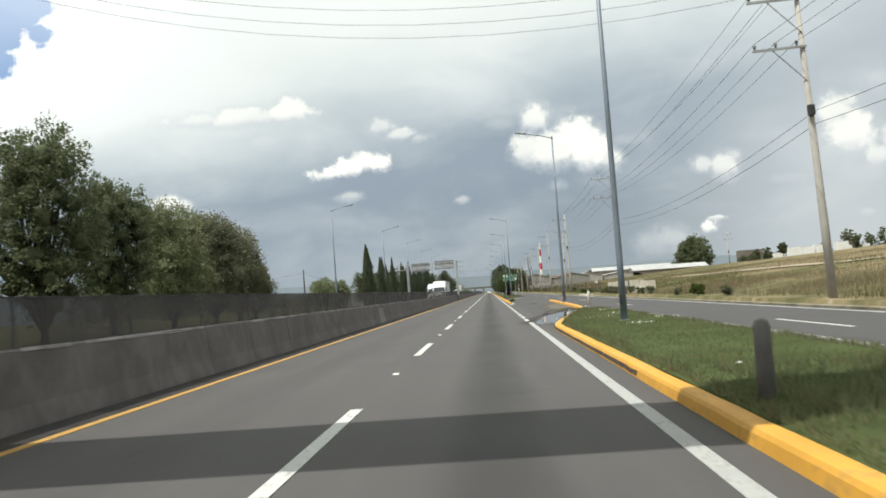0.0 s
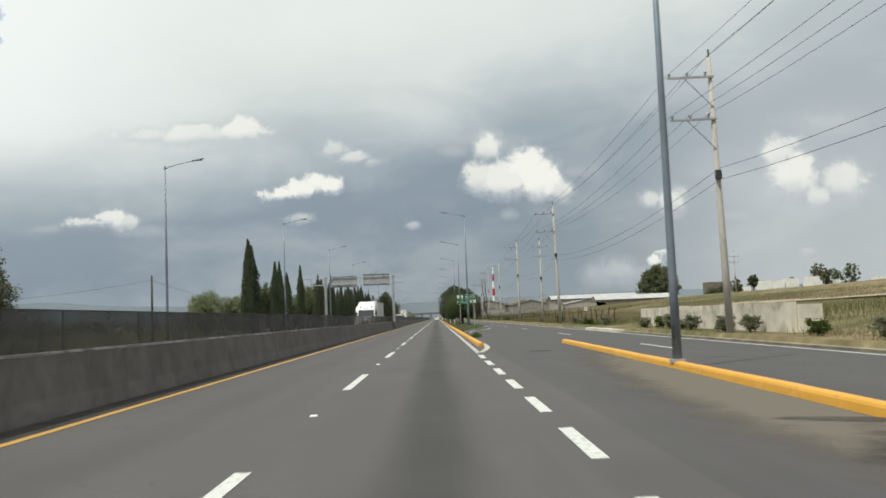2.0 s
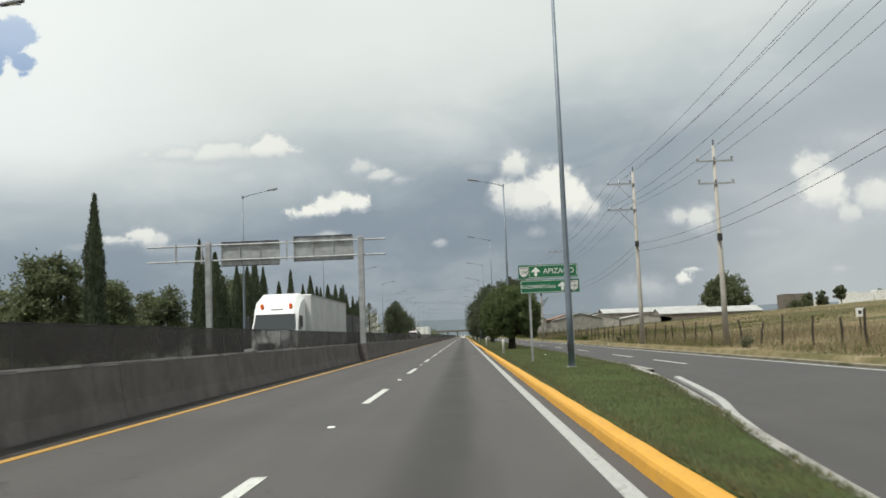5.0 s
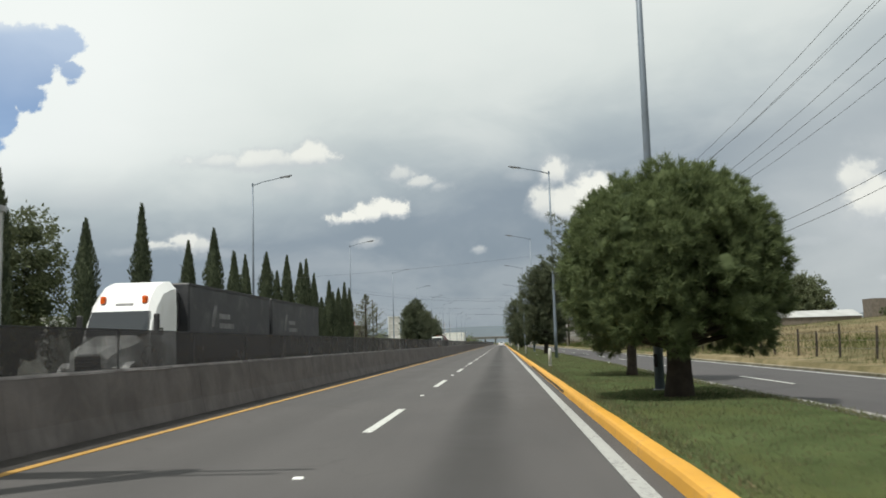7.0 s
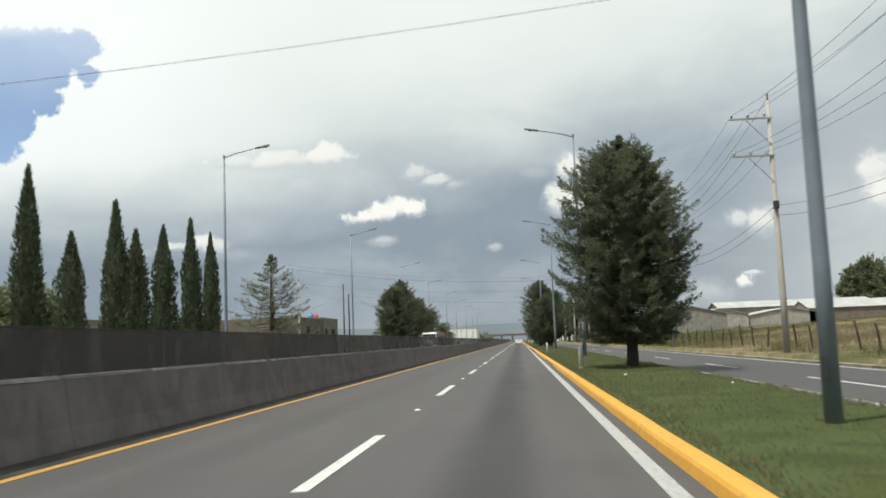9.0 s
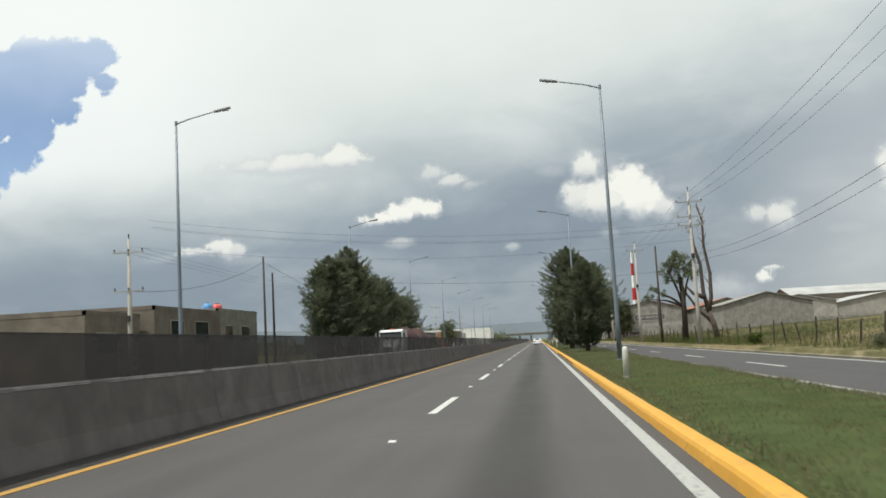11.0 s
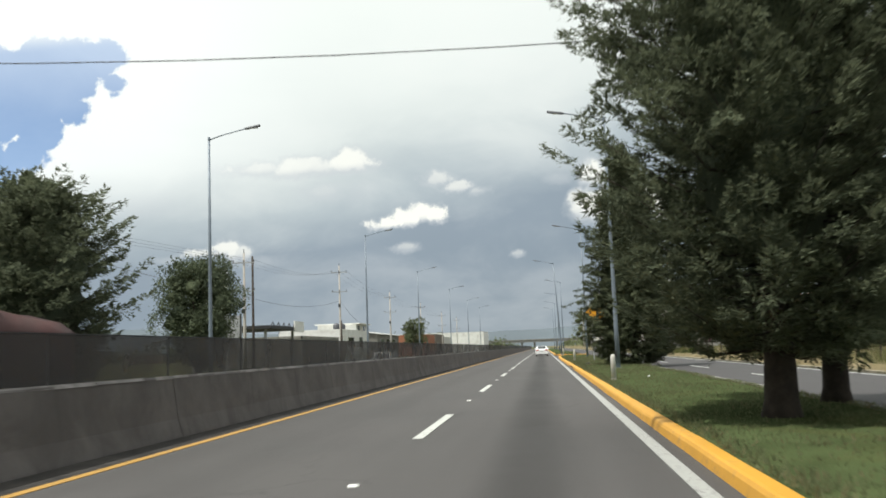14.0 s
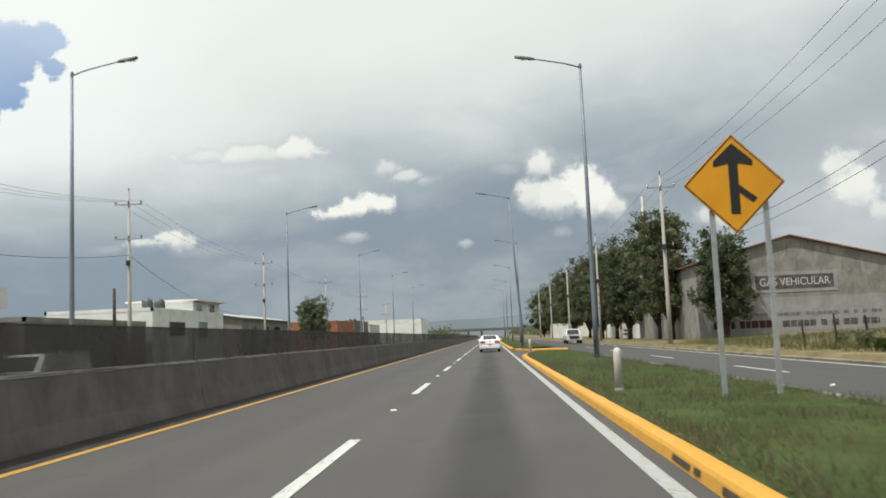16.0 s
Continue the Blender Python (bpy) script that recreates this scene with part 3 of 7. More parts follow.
def rise(x, y):
    """Height of the natural ground."""
    right = max(0.0, x - 17.0)
    fade = 1.0 - 0.72 * min(1.0, max(0.0, (y - 300.0) / 180.0))
    h = 0.25 + fade * 11.5 * (1 - math.exp(-right / 110.0)) * (0.85 + 0.3 * noise.noise((x * 0.012, y * 0.012, 0)))
    h += 0.25 * noise.noise((x * 0.07, y * 0.07, 3.0)) * min(1.0, right / 10.0)
    if x > 110:
        fade = max(fade, min(1.0, (x - 110.0) / 70.0))
        h = 0.25 + fade * 11.5 * (1 - math.exp(-right / 110.0)) * (0.85 + 0.3 * noise.noise((x * 0.012, y * 0.012, 0)))
    if x < 0:
        left = max(0.0, -x - 15.0)
        h = 0.2 + 0.5 * noise.noise((x * 0.02, y * 0.02, 5.0)) * min(1.0, left / 40.0)
    if -14.4 < x < 14.2:
        h = -0.12
    return h


# ---- ground, roads ----
Y0, Y1 = -60.0, 900.0


def build_ground():
    xs = [-3200, -2000, -1200, -700, -400, -240, -150, -100, -70, -50, -40, -32, -26, -21, -17, -14.6, -14.3, 14.1, 14.3, 15, 16, 17, 18.5, 20, 22, 25, 28, 32, 36, 41,
          47, 54, 62, 71, 82, 95, 110, 130, 155, 190, 240, 320, 450, 700, 1200, 2000, 3200]
    ys = [-1500, -700, -350, -180, -100] + [-60 + 8 * i for i in range(100)] + [780, 830, 900, 1000, 1200, 1500, 2000, 2700, 3600]
    g = Geo()
    g.add([(x, y, rise(x, y)) for y in ys for x in xs], [(j * len(xs) + i, j * len(xs) + i + 1, (j + 1) * len(xs) + i + 1, (j + 1) * len(xs) + i)
                                                        for j in range(len(ys) - 1) for i in range(len(xs) - 1)])
    setting("ground", g, "ground", "dry ochre pasture and green verge beside the road", True)


def strip(x0, x1, y0, y1, z, step=20.0):
    g = Geo()
    n = max(1, int((y1 - y0) / step))
    ys = [y0 + (y1 - y0) * i / n for i in range(n + 1)]
    g.add([(x, y, z) for y in ys for x in (x0, x1)], [(2 * i, 2 * i + 1, 2 * i + 3, 2 * i + 2) for i in range(n)])
    return g


def slab(x0, y0, x1, y1, z, t=0.004):
    return Geo().box(x0, y0, z - t, x1, y1, z + t)


def build_roads():
    main = setting("road_main", strip(-4.9, 4.2, Y0, Y1, 0.0), "road", "worn grey asphalt carriageway with a dark oil streak along the lane")
    far = setting("road_opposite", strip(-13.9, -4.9, Y0, Y1, -0.005), "road_far", "grey asphalt carriageway behind the concrete barrier")
    side = setting("road_service", strip(4.2, 13.9, Y0, Y1, -0.006), "service", "dark asphalt service road beside the grass strip")
    dash = slab(-0.085, 0, 0.085, 5.1, 0.006).mesh("lane_dash", M["white_line"])
    for k in range(-4, 52):
        d = part("lane_dash", dash, "", main)
        d.location = (0, 15 * k + 6.72, 0)
        if k < 40:
            s = part("road_stud", STUD, "", main)
            s.location = (0.0, 15 * k + 6.72 + 10.1, 0.0)
    part("edge_line", slab(3.44, Y0, 3.62, 37.6, 0.005), "edge_white", main)
    part("edge_line", slab(3.44, 82.4, 3.62, Y1, 0.005), "edge_white", main)
    short = slab(-0.09, 0, 0.09, 2.4, 0.006).mesh("merge_dash", M["white_line"])
    for i in range(10):
        d = part("merge_dash", short, "", main)
        d.location = (3.5, 39.7 + 4.27 * i, 0)
    part("yellow_line", slab(-3.87, Y0, -3.71, Y1, 0.005), "yellow_line", main)
    part("yellow_line", slab(-5.9, Y0, -5.76, Y1, 0.0), "yellow_line", far)
    part("edge_line", slab(-13.2, Y0, -13.05, Y1, 0.0), "white_line", far)
    for k in range(-4, 52):
        d = part("lane_dash", dash, "", far)
        d.location = (-9.5, 15 * k + 1.2, -0.005)
    thin = slab(-0.06, 0, 0.06, 5.6, 0.002).mesh("lane_dash", M["white_line"])
    for y in (-12, 21.5, 54.0, 79.5, 104.5, 131, 156, 166.5, 182, 198, 214, 230, 244, 258, 273, 289, 305, 320, 336, 352, 368, 384, 399, 414, 430, 446, 462, 478):
        d = part("lane_dash", thin, "", side)
        d.location = (10.45, y, 0)
    part("edge_line", slab(13.45, Y0, 13.57, Y1, 0.002), "white_line", side)


STUD = Geo().chamfer(-0.06, -0.05, 0.0, 0.06, 0.05, 0.022, 0.012).mesh("road_stud", M["white_paint"])


def sweep(path, section, closed=False):
    """A section of (across, up) pairs carried along a level path; across points to the path's right."""
    rings = []
    for i, p in enumerate(path):
        a, b = Vector(path[max(i - 1, 0)]), Vector(path[min(i + 1, len(path) - 1)])
        d = (b - a).normalized()
        r = Vector((d.y, -d.x))
        wob = 0.012 * noise.noise((p[0] * 0.7, p[1] * 0.7, 1.0))
        rings.append([(p[0] + r.x * (s + wob), p[1] + r.y * (s + wob), z + wob * 0.6 * (z > 0.05)) for s, z in section])
    return Geo().loft(rings)


def spline(points, step=0.6):
    """A smooth line through a few points."""
    P = [Vector(p) for p in points]
    P = [P[0] * 2 - P[1]] + P + [P[-1] * 2 - P[-2]]
    out = []
    for i in range(1, len(P) - 2):
        n = max(2, int((P[i + 1] - P[i]).length / step))
        for j in range(n):
            t = j / n
            out.append(0.5 * (2 * P[i] + (P[i + 1] - P[i - 1]) * t + (2 * P[i - 1] - 5 * P[i] + 4 * P[i + 1] - P[i + 2]) * t * t + (3 * P[i] - P[i - 1] - 3 * P[i + 1] + P[i + 2]) * t ** 3))
    out.append(P[-2])
    return [(p.x, p.y) for p in out]


KERB = [(0.0, -0.03), (0.03, 0.11), (0.055, 0.15), (0.09, 0.165), (0.22, 0.165), (0.25, 0.155), (0.265, 0.13), (0.27, -0.03)]
LAWN_A = [(3.98, Y0), (3.98, -20), (3.98, 5), (4.0, 22), (4.03, 30.4), (4.4, 34.0), (5.15, 38.9), (6.15, 45.6), (6.95, 51.0), (7.35, 59.0), (7.55, 70.0), (7.75, 82.0), (7.9, 90.5)]
LAWN_B = [(3.85, 89.5), (3.83, 120), (3.82, 200), (3.82, 300), (3.82, 400), (3.82, 452), (4.05, 460), (4.8, 466), (6.2, 470)]
LAWN_C = [(8.2, 476), (5.5, 479), (4.2, 483), (3.85, 490), (3.82, 560), (3.82, 760)]


def turf_z(x, y):
    return 0.215 + 0.05 * noise.noise((x * 0.5, y * 0.3, 2))


def lawn_edges(y):
    """Left and right edge of the grass strip at y, or None where asphalt runs through."""
    if y < 47:
        a = float(np.interp(y, [p[1] for p in LAWN_A], [p[0] for p in LAWN_A])) + 0.25
        b = float(np.interp(y, [-60, 30, 46, 48], [7.9, 7.9, 7.7, 7.5]))
        return (a, b) if b - a > 0.15 else None
    if 122.5 < y < 468:
        a = float(np.interp(y, [p[1] for p in LAWN_B], [p[0] for p in LAWN_B])) + 0.25
        b = float(np.interp(y, [122.5, 128, 136, 144, 152, 162, 450, 460, 468], [4.1, 4.75, 5.85, 6.9, 7.55, 7.7, 7.7, 7.6, 7.2]))
        return (a, b) if b - a > 0.1 else None
    if 482 < y < 760:
        a = float(np.interp(y, [482, 490, 760], [4.5, 4.08, 4.08]))
        return (a, 7.7)
    return None


def build_kerbs_and_lawns():
    for line, name in ((LAWN_A, "kerb_entry"), (LAWN_B, "kerb_main"), (LAWN_C, "kerb_far")):
        path = spline(line, 0.8)
        kerb = setting(name, sweep(path, KERB), "kerb_yellow", "bright yellow painted concrete kerb, chipped along its face")
        rng = random.Random(len(line))
        for lo, hi, gap in {"kerb_entry": ((13.5, 31.5, 0.06),), "kerb_main": ((196, 219, 0.2), (268, 280, 0.5), (318, 349, 0.22), (404, 414, 0.6))}.get(name, ()):
            y = lo
            while y < hi:
                ln = rng.choice((rng.uniform(0.15, 0.7), rng.uniform(0.7, 3.2)))
                row = [(float(np.interp(q, [p[1] for p in path], [p[0] for p in path])), q) for q in np.linspace(y, y + ln, 4)]
                z0, z1 = rng.uniform(0.02, 0.045), rng.uniform(0.085, 0.105)
                part("dark_stain", sweep(row, [(0.002, z0), (0.014, z1), (0.03, z1), (0.02, z0)]), "stain", kerb, "dark grimy gap in the yellow paint")
                y += ln + rng.uniform(0.3, 1.7) * gap
    # grey toe and the pale curved apron at the end of the second kerb
    setting("apron", sweep(spline([(4.22, 93.5), (4.22, 90.5), (4.15, 87.5), (3.9, 84.5), (3.62, 82.5)], 0.4), [(-0.12, -0.02), (-0.12, 0.04), (0.1, 0.04), (0.1, -0.02)]), "concrete", "pale concrete apron curving round the kerb end")
    setting("kerb_nose", sweep(spline([(7.95, 147), (6.92, 139.7), (6.04, 135.3), (5.15, 129.6), (4.8, 124.0)], 0.6), [(-0.09, -0.02), (-0.08, 0.05), (0.08, 0.05), (0.09, -0.02)]), "edge_white", "low white painted edging curving ahead of the grass strip")
    setting("kerb_strip_edge", sweep(spline([(7.72, 450), (7.72, 300), (7.72, 162), (7.55, 152), (6.9, 144), (5.85, 136), (4.75, 128), (4.3, 123.5)], 1.5), [(-0.1, -0.02), (-0.1, 0.18), (0.06, 0.18), (0.06, -0.02)]), "kerb_grey", "low grey kerb behind the grass strip")
    setting("kerb_entry_edge", sweep([(7.9, y) for y in range(46, -61, -4)], [(-0.1, -0.02), (-0.1, 0.18), (0.06, 0.18), (0.06, -0.02)]), "kerb_grey", "low grey kerb behind the grass")
    setting("kerb_field", sweep([(13.98 + 0.03 * math.sin(y * 0.7), y) for y in range(-60, 900, 5)], [(0.0, -0.06), (0.0, 0.07), (0.14, 0.09), (0.2, 0.08), (0.3, 0.05), (0.32, -0.06)]), "kerb_old", "broken old concrete kerb along the pasture")
    setting("kerb_opposite", sweep([(-14.2, y) for y in range(-60, 900, 6)], [(0.0, -0.06), (0.0, 0.14), (0.16, 0.15), (0.2, -0.06)]), "kerb_grey", "grey kerb beside the opposite carriageway")
    for lo, hi, nm in ((-60, 47, "lawn_entry"), (122.0, 468, "lawn_strip"), (482, 760, "lawn_far")):
        ys, a, b = [], [], []
        for i in range(int((hi - lo) / 0.9) + 1):
            y = lo + i * 0.9
            e = lawn_edges(y)
            if e:
                ys.append(y), a.append(e[0]), b.append(e[1])
        g, n = Geo(), 8
        rows = [[(p + (q - p) * i / n, y, 0.12 if i == n else turf_z(p + (q - p) * i / n, y) - (0.07 if i == 0 else 0)) for i in range(n + 1)] for y, p, q in zip(ys, a, b)]
        k = n + 1
        g.add([p for r in rows for p in r], [(j * k + i, j * k + i + 1, (j + 1) * k + i + 1, (j + 1) * k + i) for j in range(len(rows) - 1) for i in range(n)])
        setting(nm, g, "turf", "mown green grass strip with bare patches", True)


M["turf"] = surface("turf", (0.058, 0.076, 0.033), 0.25, 0.9, 1.0, spec=0.0, bump=0.8, grain=30.0, per="world", dirt=(0.075, 0.078, 0.03), dirt_amount=0.5, dirt_scale=0.35)


def blades(n, place, rng, length, width, lean=0.5):
    """n single blades of grass; place gives (x, y, z) arrays."""
    x, y, z = place
    a = rng.uniform(0, 2 * np.pi, n)
    L = length * rng.uniform(0.45, 1.25, n)
    tilt = rng.normal(0, lean, n)
    b = rng.uniform(0, 2 * np.pi, n)
    w = width * rng.uniform(0.6, 1.3, n)
    base = np.stack([x, y, z], 1)
    side = np.stack([np.cos(a), np.sin(a), 0 * a], 1) * w[:, None]
    tip = base + np.stack([np.cos(b) * np.sin(tilt), np.sin(b) * np.sin(tilt), np.abs(np.cos(tilt))], 1) * L[:, None]
    v = np.stack([base - side, base + side, tip], 1).reshape(-1, 3)
    return v, np.arange(3 * n).reshape(-1, 3)


def build_grass():
    rng = np.random.default_rng(4)
    xs, ys = [], []
    for lo, hi, n in ((0.0, 47, 70000), (123, 440, 410000), (440, 468, 12000), (483, 520, 9000)):
        y = rng.uniform(lo, hi, n)
        grid = np.arange(lo, hi + 1, 0.5)
        ed = [lawn_edges(float(q)) or (5.0, 5.01) for q in grid]
        a, b = np.interp(y, grid, [e[0] for e in ed]), np.interp(y, grid, [e[1] for e in ed])
        x = a + (b - a) * rng.uniform(0, 1, n) ** 1.05
        wide = b - a > 0.3
        xs.append(x[wide]), ys.append(y[wide])
    x, y = np.concatenate(xs), np.concatenate(ys)
    patchy = np.array([noise.noise((p * 0.8, q * 0.55, 7.0)) + 0.6 * noise.noise((p * 2.6, q * 2.1, 3.0)) for p, q in zip(x, y)])
    tuft = patchy * 1.6
    keep = rng.uniform(-1.8, 0.6, len(x)) < tuft * 0.25 + 0.5
    x, y, tuft = x[keep], y[keep], tuft[keep]
    z = np.array([turf_z(p, q) for p, q in zip(x, y)]) - 0.035
    size = 0.08 + 0.03 * np.clip(tuft, 0, 1.2)
    size *= np.where((y < 12) & (x > 4.7), 2.3, 1.0) * np.where((y > 400) & (y < 440) & (tuft > 0.1), 1.7, 1.0)
    tan = rng.uniform(0, 1, len(x)) < np.interp(y, [280, 300, 340, 365], [0.15, 0.45, 0.45, 0.15]) + 0.10 * tuft
    for sel, nm, mat, lab in ((~tan, "grass", "lawn", "green mown grass blades on the strip between the roads"), (tan, "tan_grass", "lawn_dry", "olive-brown drying grass blades among the green")):
        v, f = blades(int(sel.sum()), (x[sel], y[sel], z[sel]), rng, size[sel], 0.0125, 0.95)
        tagged(new(nm, quick_mesh(nm, v, f, M[mat])), lab, "grass", kind="stuff")
    # tall dry grass and weeds of the pasture
    n = 390000
    y = rng.uniform(20, 470, n)
    x = 14.6 + rng.exponential(13.0, n)
    c = 1.5 * np.array([noise.noise((p * 0.16, q * 0.10, 1.0)) + 0.5 * noise.noise((p * 0.6, q * 0.5, 2.0)) for p, q in zip(x, y)])
    keep = (rng.uniform(-1.0, 1.0, n) < c + 0.25) & (x < 75) & ~((x < 17.6) & (y > 83) & (y < 106) & (x > 15.7)) & ~((x < 17.4) & (y > 105.5) & (y < 119))
    x, y, c = x[keep], y[keep], c[keep]
    z = np.array([rise(p, q) for p, q in zip(x, y)]) - 0.03
    green = ((x < 16.4) & (rng.uniform(0, 1, len(x)) < 0.5)) | (np.sin(x * 0.13 + y * 0.05) + rng.normal(0, 0.35, len(x)) > 0.75) | ((y > 300) & (rng.uniform(0, 1, len(x)) < 0.55))
    L = np.where(x < 15.6, 0.2, np.where(x < 25.0, 0.72, 0.46)) * (0.75 + 0.4 * np.clip(c, -1, 1))
    for sel, nm, mat, lab in ((~green, "dry_grass", "dry", "tall dry straw-coloured grass on the pasture"), (green, "weeds", "weed", "green weeds along the old kerb and pasture")):
        v, f = blades(int(sel.sum()), (x[sel], y[sel], z[sel]), rng, L[sel], 0.012 * np.interp(x[sel], [14, 40, 75], [0.7, 1.3, 2.2]), 0.75)
        tagged(new(nm, quick_mesh(nm, v, f, M[mat])), lab, "grass", kind="stuff")


build_ground()
build_roads()
build_kerbs_and_lawns()


# ---- median barrier with its screen ----
def build_barrier():
    top = thing("concrete_barrier", "row of grimy grey concrete barrier blocks down the median", "barrier", kind="structure")
    sec = [(0.30, -0.03), (0.285, 0.06), (0.20, 0.36), (0.10, 1.10), (0.06, 1.13), (-0.06, 1.13), (-0.10, 1.10), (-0.20, 0.36), (-0.285, 0.06), (-0.30, -0.03)]
    g = Geo()
    rings = []
    for y, s in ((0.0, 0.99), (0.006, 1.0), (1.0, 1.0), (2.0, 1.0), (3.0, 1.0), (3.990, 1.0), (3.996, 0.99)):
        rings.append([(a * s, y, z * (1 if s == 1 else 0.99)) for a, z in sec])
    block = g.loft(rings).mesh("barrier_block", M["barrier"])
    for i in range(140):
        b = part("barrier_block", block, "", top)
        b.location = (-4.76 + 0.004 * math.sin(i * 2.3), -60 + 4.0 * i, 0.003 * math.sin(i * 1.7))
        b.rotation_euler = (0, 0, 0.001 * math.sin(i * 3.1))
    rngc = random.Random(17)
    for i in range(140):
        y, chips = -60 + 4.0 * i, Geo()
        while y < -56.4 + 4.0 * i:
            ln = rngc.uniform(0.5, 2.2)
            w = rngc.uniform(0.012, 0.03)
            chips.prism([(-4.664 - w, 1.1305), (-4.700, 1.1345), (-4.690, 1.128), (-4.655, 1.098 - w), (-4.648, 1.100 - w)], "y", y, min(y + ln, -56.02 + 4.0 * i))
            y += ln + rngc.choice((0.02, 0.05, 0.5))
        part("worn_edge", chips, "worn_edge", top, "pale chipped top edge")
    part("barrier_run", Geo().prism([(-4.76 + a, z) for a, z in sec], "y", 500, 900), "barrier", top)
    rng = random.Random(31)
    # ragged-edged dark strip on the asphalt along the barrier foot
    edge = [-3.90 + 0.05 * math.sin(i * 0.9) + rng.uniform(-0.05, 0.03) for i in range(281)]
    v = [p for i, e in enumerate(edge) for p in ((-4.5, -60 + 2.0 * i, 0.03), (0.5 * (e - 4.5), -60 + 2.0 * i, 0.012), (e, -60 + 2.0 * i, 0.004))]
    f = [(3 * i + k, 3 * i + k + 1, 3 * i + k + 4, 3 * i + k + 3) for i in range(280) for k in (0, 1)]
    setting("dirt_strip", Geo().add(v, f), "foot_dark", "uneven dark strip along the barrier foot")
    # a pale patched stretch of one block
    z0 = [(-4.76 + 0.285 + 0.004, 0.06), (-4.76 + 0.20 + 0.006, 0.36), (-4.76 + 0.125 + 0.008, 0.92)]
    part("repair_patch", Geo().add([(x + 0.004 * k, y, z) for k, (x, z) in enumerate(z0) for y in (51.0 + 0.1 * k, 53.9 - 0.25 * k)], [(0, 1, 3, 2), (2, 3, 5, 4)]), "patch", top, "pale mortar patch")
    fence = thing("mesh_screen", "dark expanded-metal glare screen on posts along the barrier top", "fence", kind="structure")
    panel = Geo().box(-0.006, 0.03, 1.09, 0.006, 3.97, 1.84).mesh("screen_panel", M["screen"])
    rail = Geo().box(-0.012, 0.0, 1.84, 0.012, 4.0, 1.86).mesh("screen_rail", M["steel_dark"])
    post = Geo().chamfer(-0.014, -0.014, 1.10, 0.014, 0.014, 1.86, 0.004).mesh("screen_post", M["steel_dark"])
    for i in range(140):
        for nm, me in (("screen_panel", panel), ("screen_rail", rail), ("screen_post", post)):
            o = part(nm, me, "", fence)
            o.location = (-4.76, -60 + 4.0 * i, 0)
    part("screen_run", Geo().box(-4.766, 500, 1.1, -4.754, 900, 1.86), "screen", fence)


build_barrier()


# ---- lamps, poles and wires ----
def street_lamp(m, side, lean=0.0, drop=0.0):
    """A tall tapered pole with one arm; side is -1 or 1 for the arm's way along x."""
    t = thing("street_lamp", "tall blue-grey steel street lamp with one arm", "street lamp", m, "street lamps along the highway")
    top = 13.0 - drop
    g = Geo().tube([(0, 0, 0.0), (0, 0, 2.0), (lean * 6, 0, 6.5), (lean * 12.6, 0, top + 0.05)], [0.115, 0.105, 0.085, 0.055], 12)
    part("pole", g, "lamp_blue", t, smooth=True)
    x0 = lean * 12.6
    part("arm", Geo().tube([(x0, 0, top), (x0 + side * 0.7, 0, top + 0.22), (x0 + side * 1.9, 0, top + 0.47), (x0 + side * 2.1, 0, top + 0.5)], [0.035, 0.033, 0.03, 0.03], 8), "lamp_blue", t, smooth=True)
    part("cap", Geo().tube([(x0, 0, top - 0.02), (x0, 0, top + 0.16)], [0.075, 0.06], 10), "lamp_blue", t)
    a, b = sorted((x0 + side * 2.0, x0 + side * 2.85))
    z = lambda x: top + 0.48 + abs(x - x0 - side * 2.0) * 0.17
    rings = [[(x, s * w, z(x) + h) for s, h in ((-1, -0.03), (-0.8, 0.05), (0.8, 0.05), (1, -0.03))] for x, w in ((a, 0.06 if side > 0 else 0.1), (a + 0.2, 0.13), (b - 0.2, 0.13), (b, 0.1 if side > 0 else 0.06))]
    head = part("lamp_head", Geo().loft(rings), "lamp_head", t, "flat dark lamp head")
    part("lens", Geo().box(a + 0.28, -0.09, z((a + b) / 2) - 0.055, b - 0.12, 0.09, z((a + b) / 2) - 0.03), "lamp_glass", head)
    part("base_plate", Geo().box(-0.16, -0.16, -0.09, 0.16, 0.16, -0.01), "galv", t)
    part("hand_hole", Geo().box(side * 0.09 - 0.04, -0.12, 0.5, side * 0.09 + 0.04, -0.098, 0.8), "steel_dark", t)
    return t


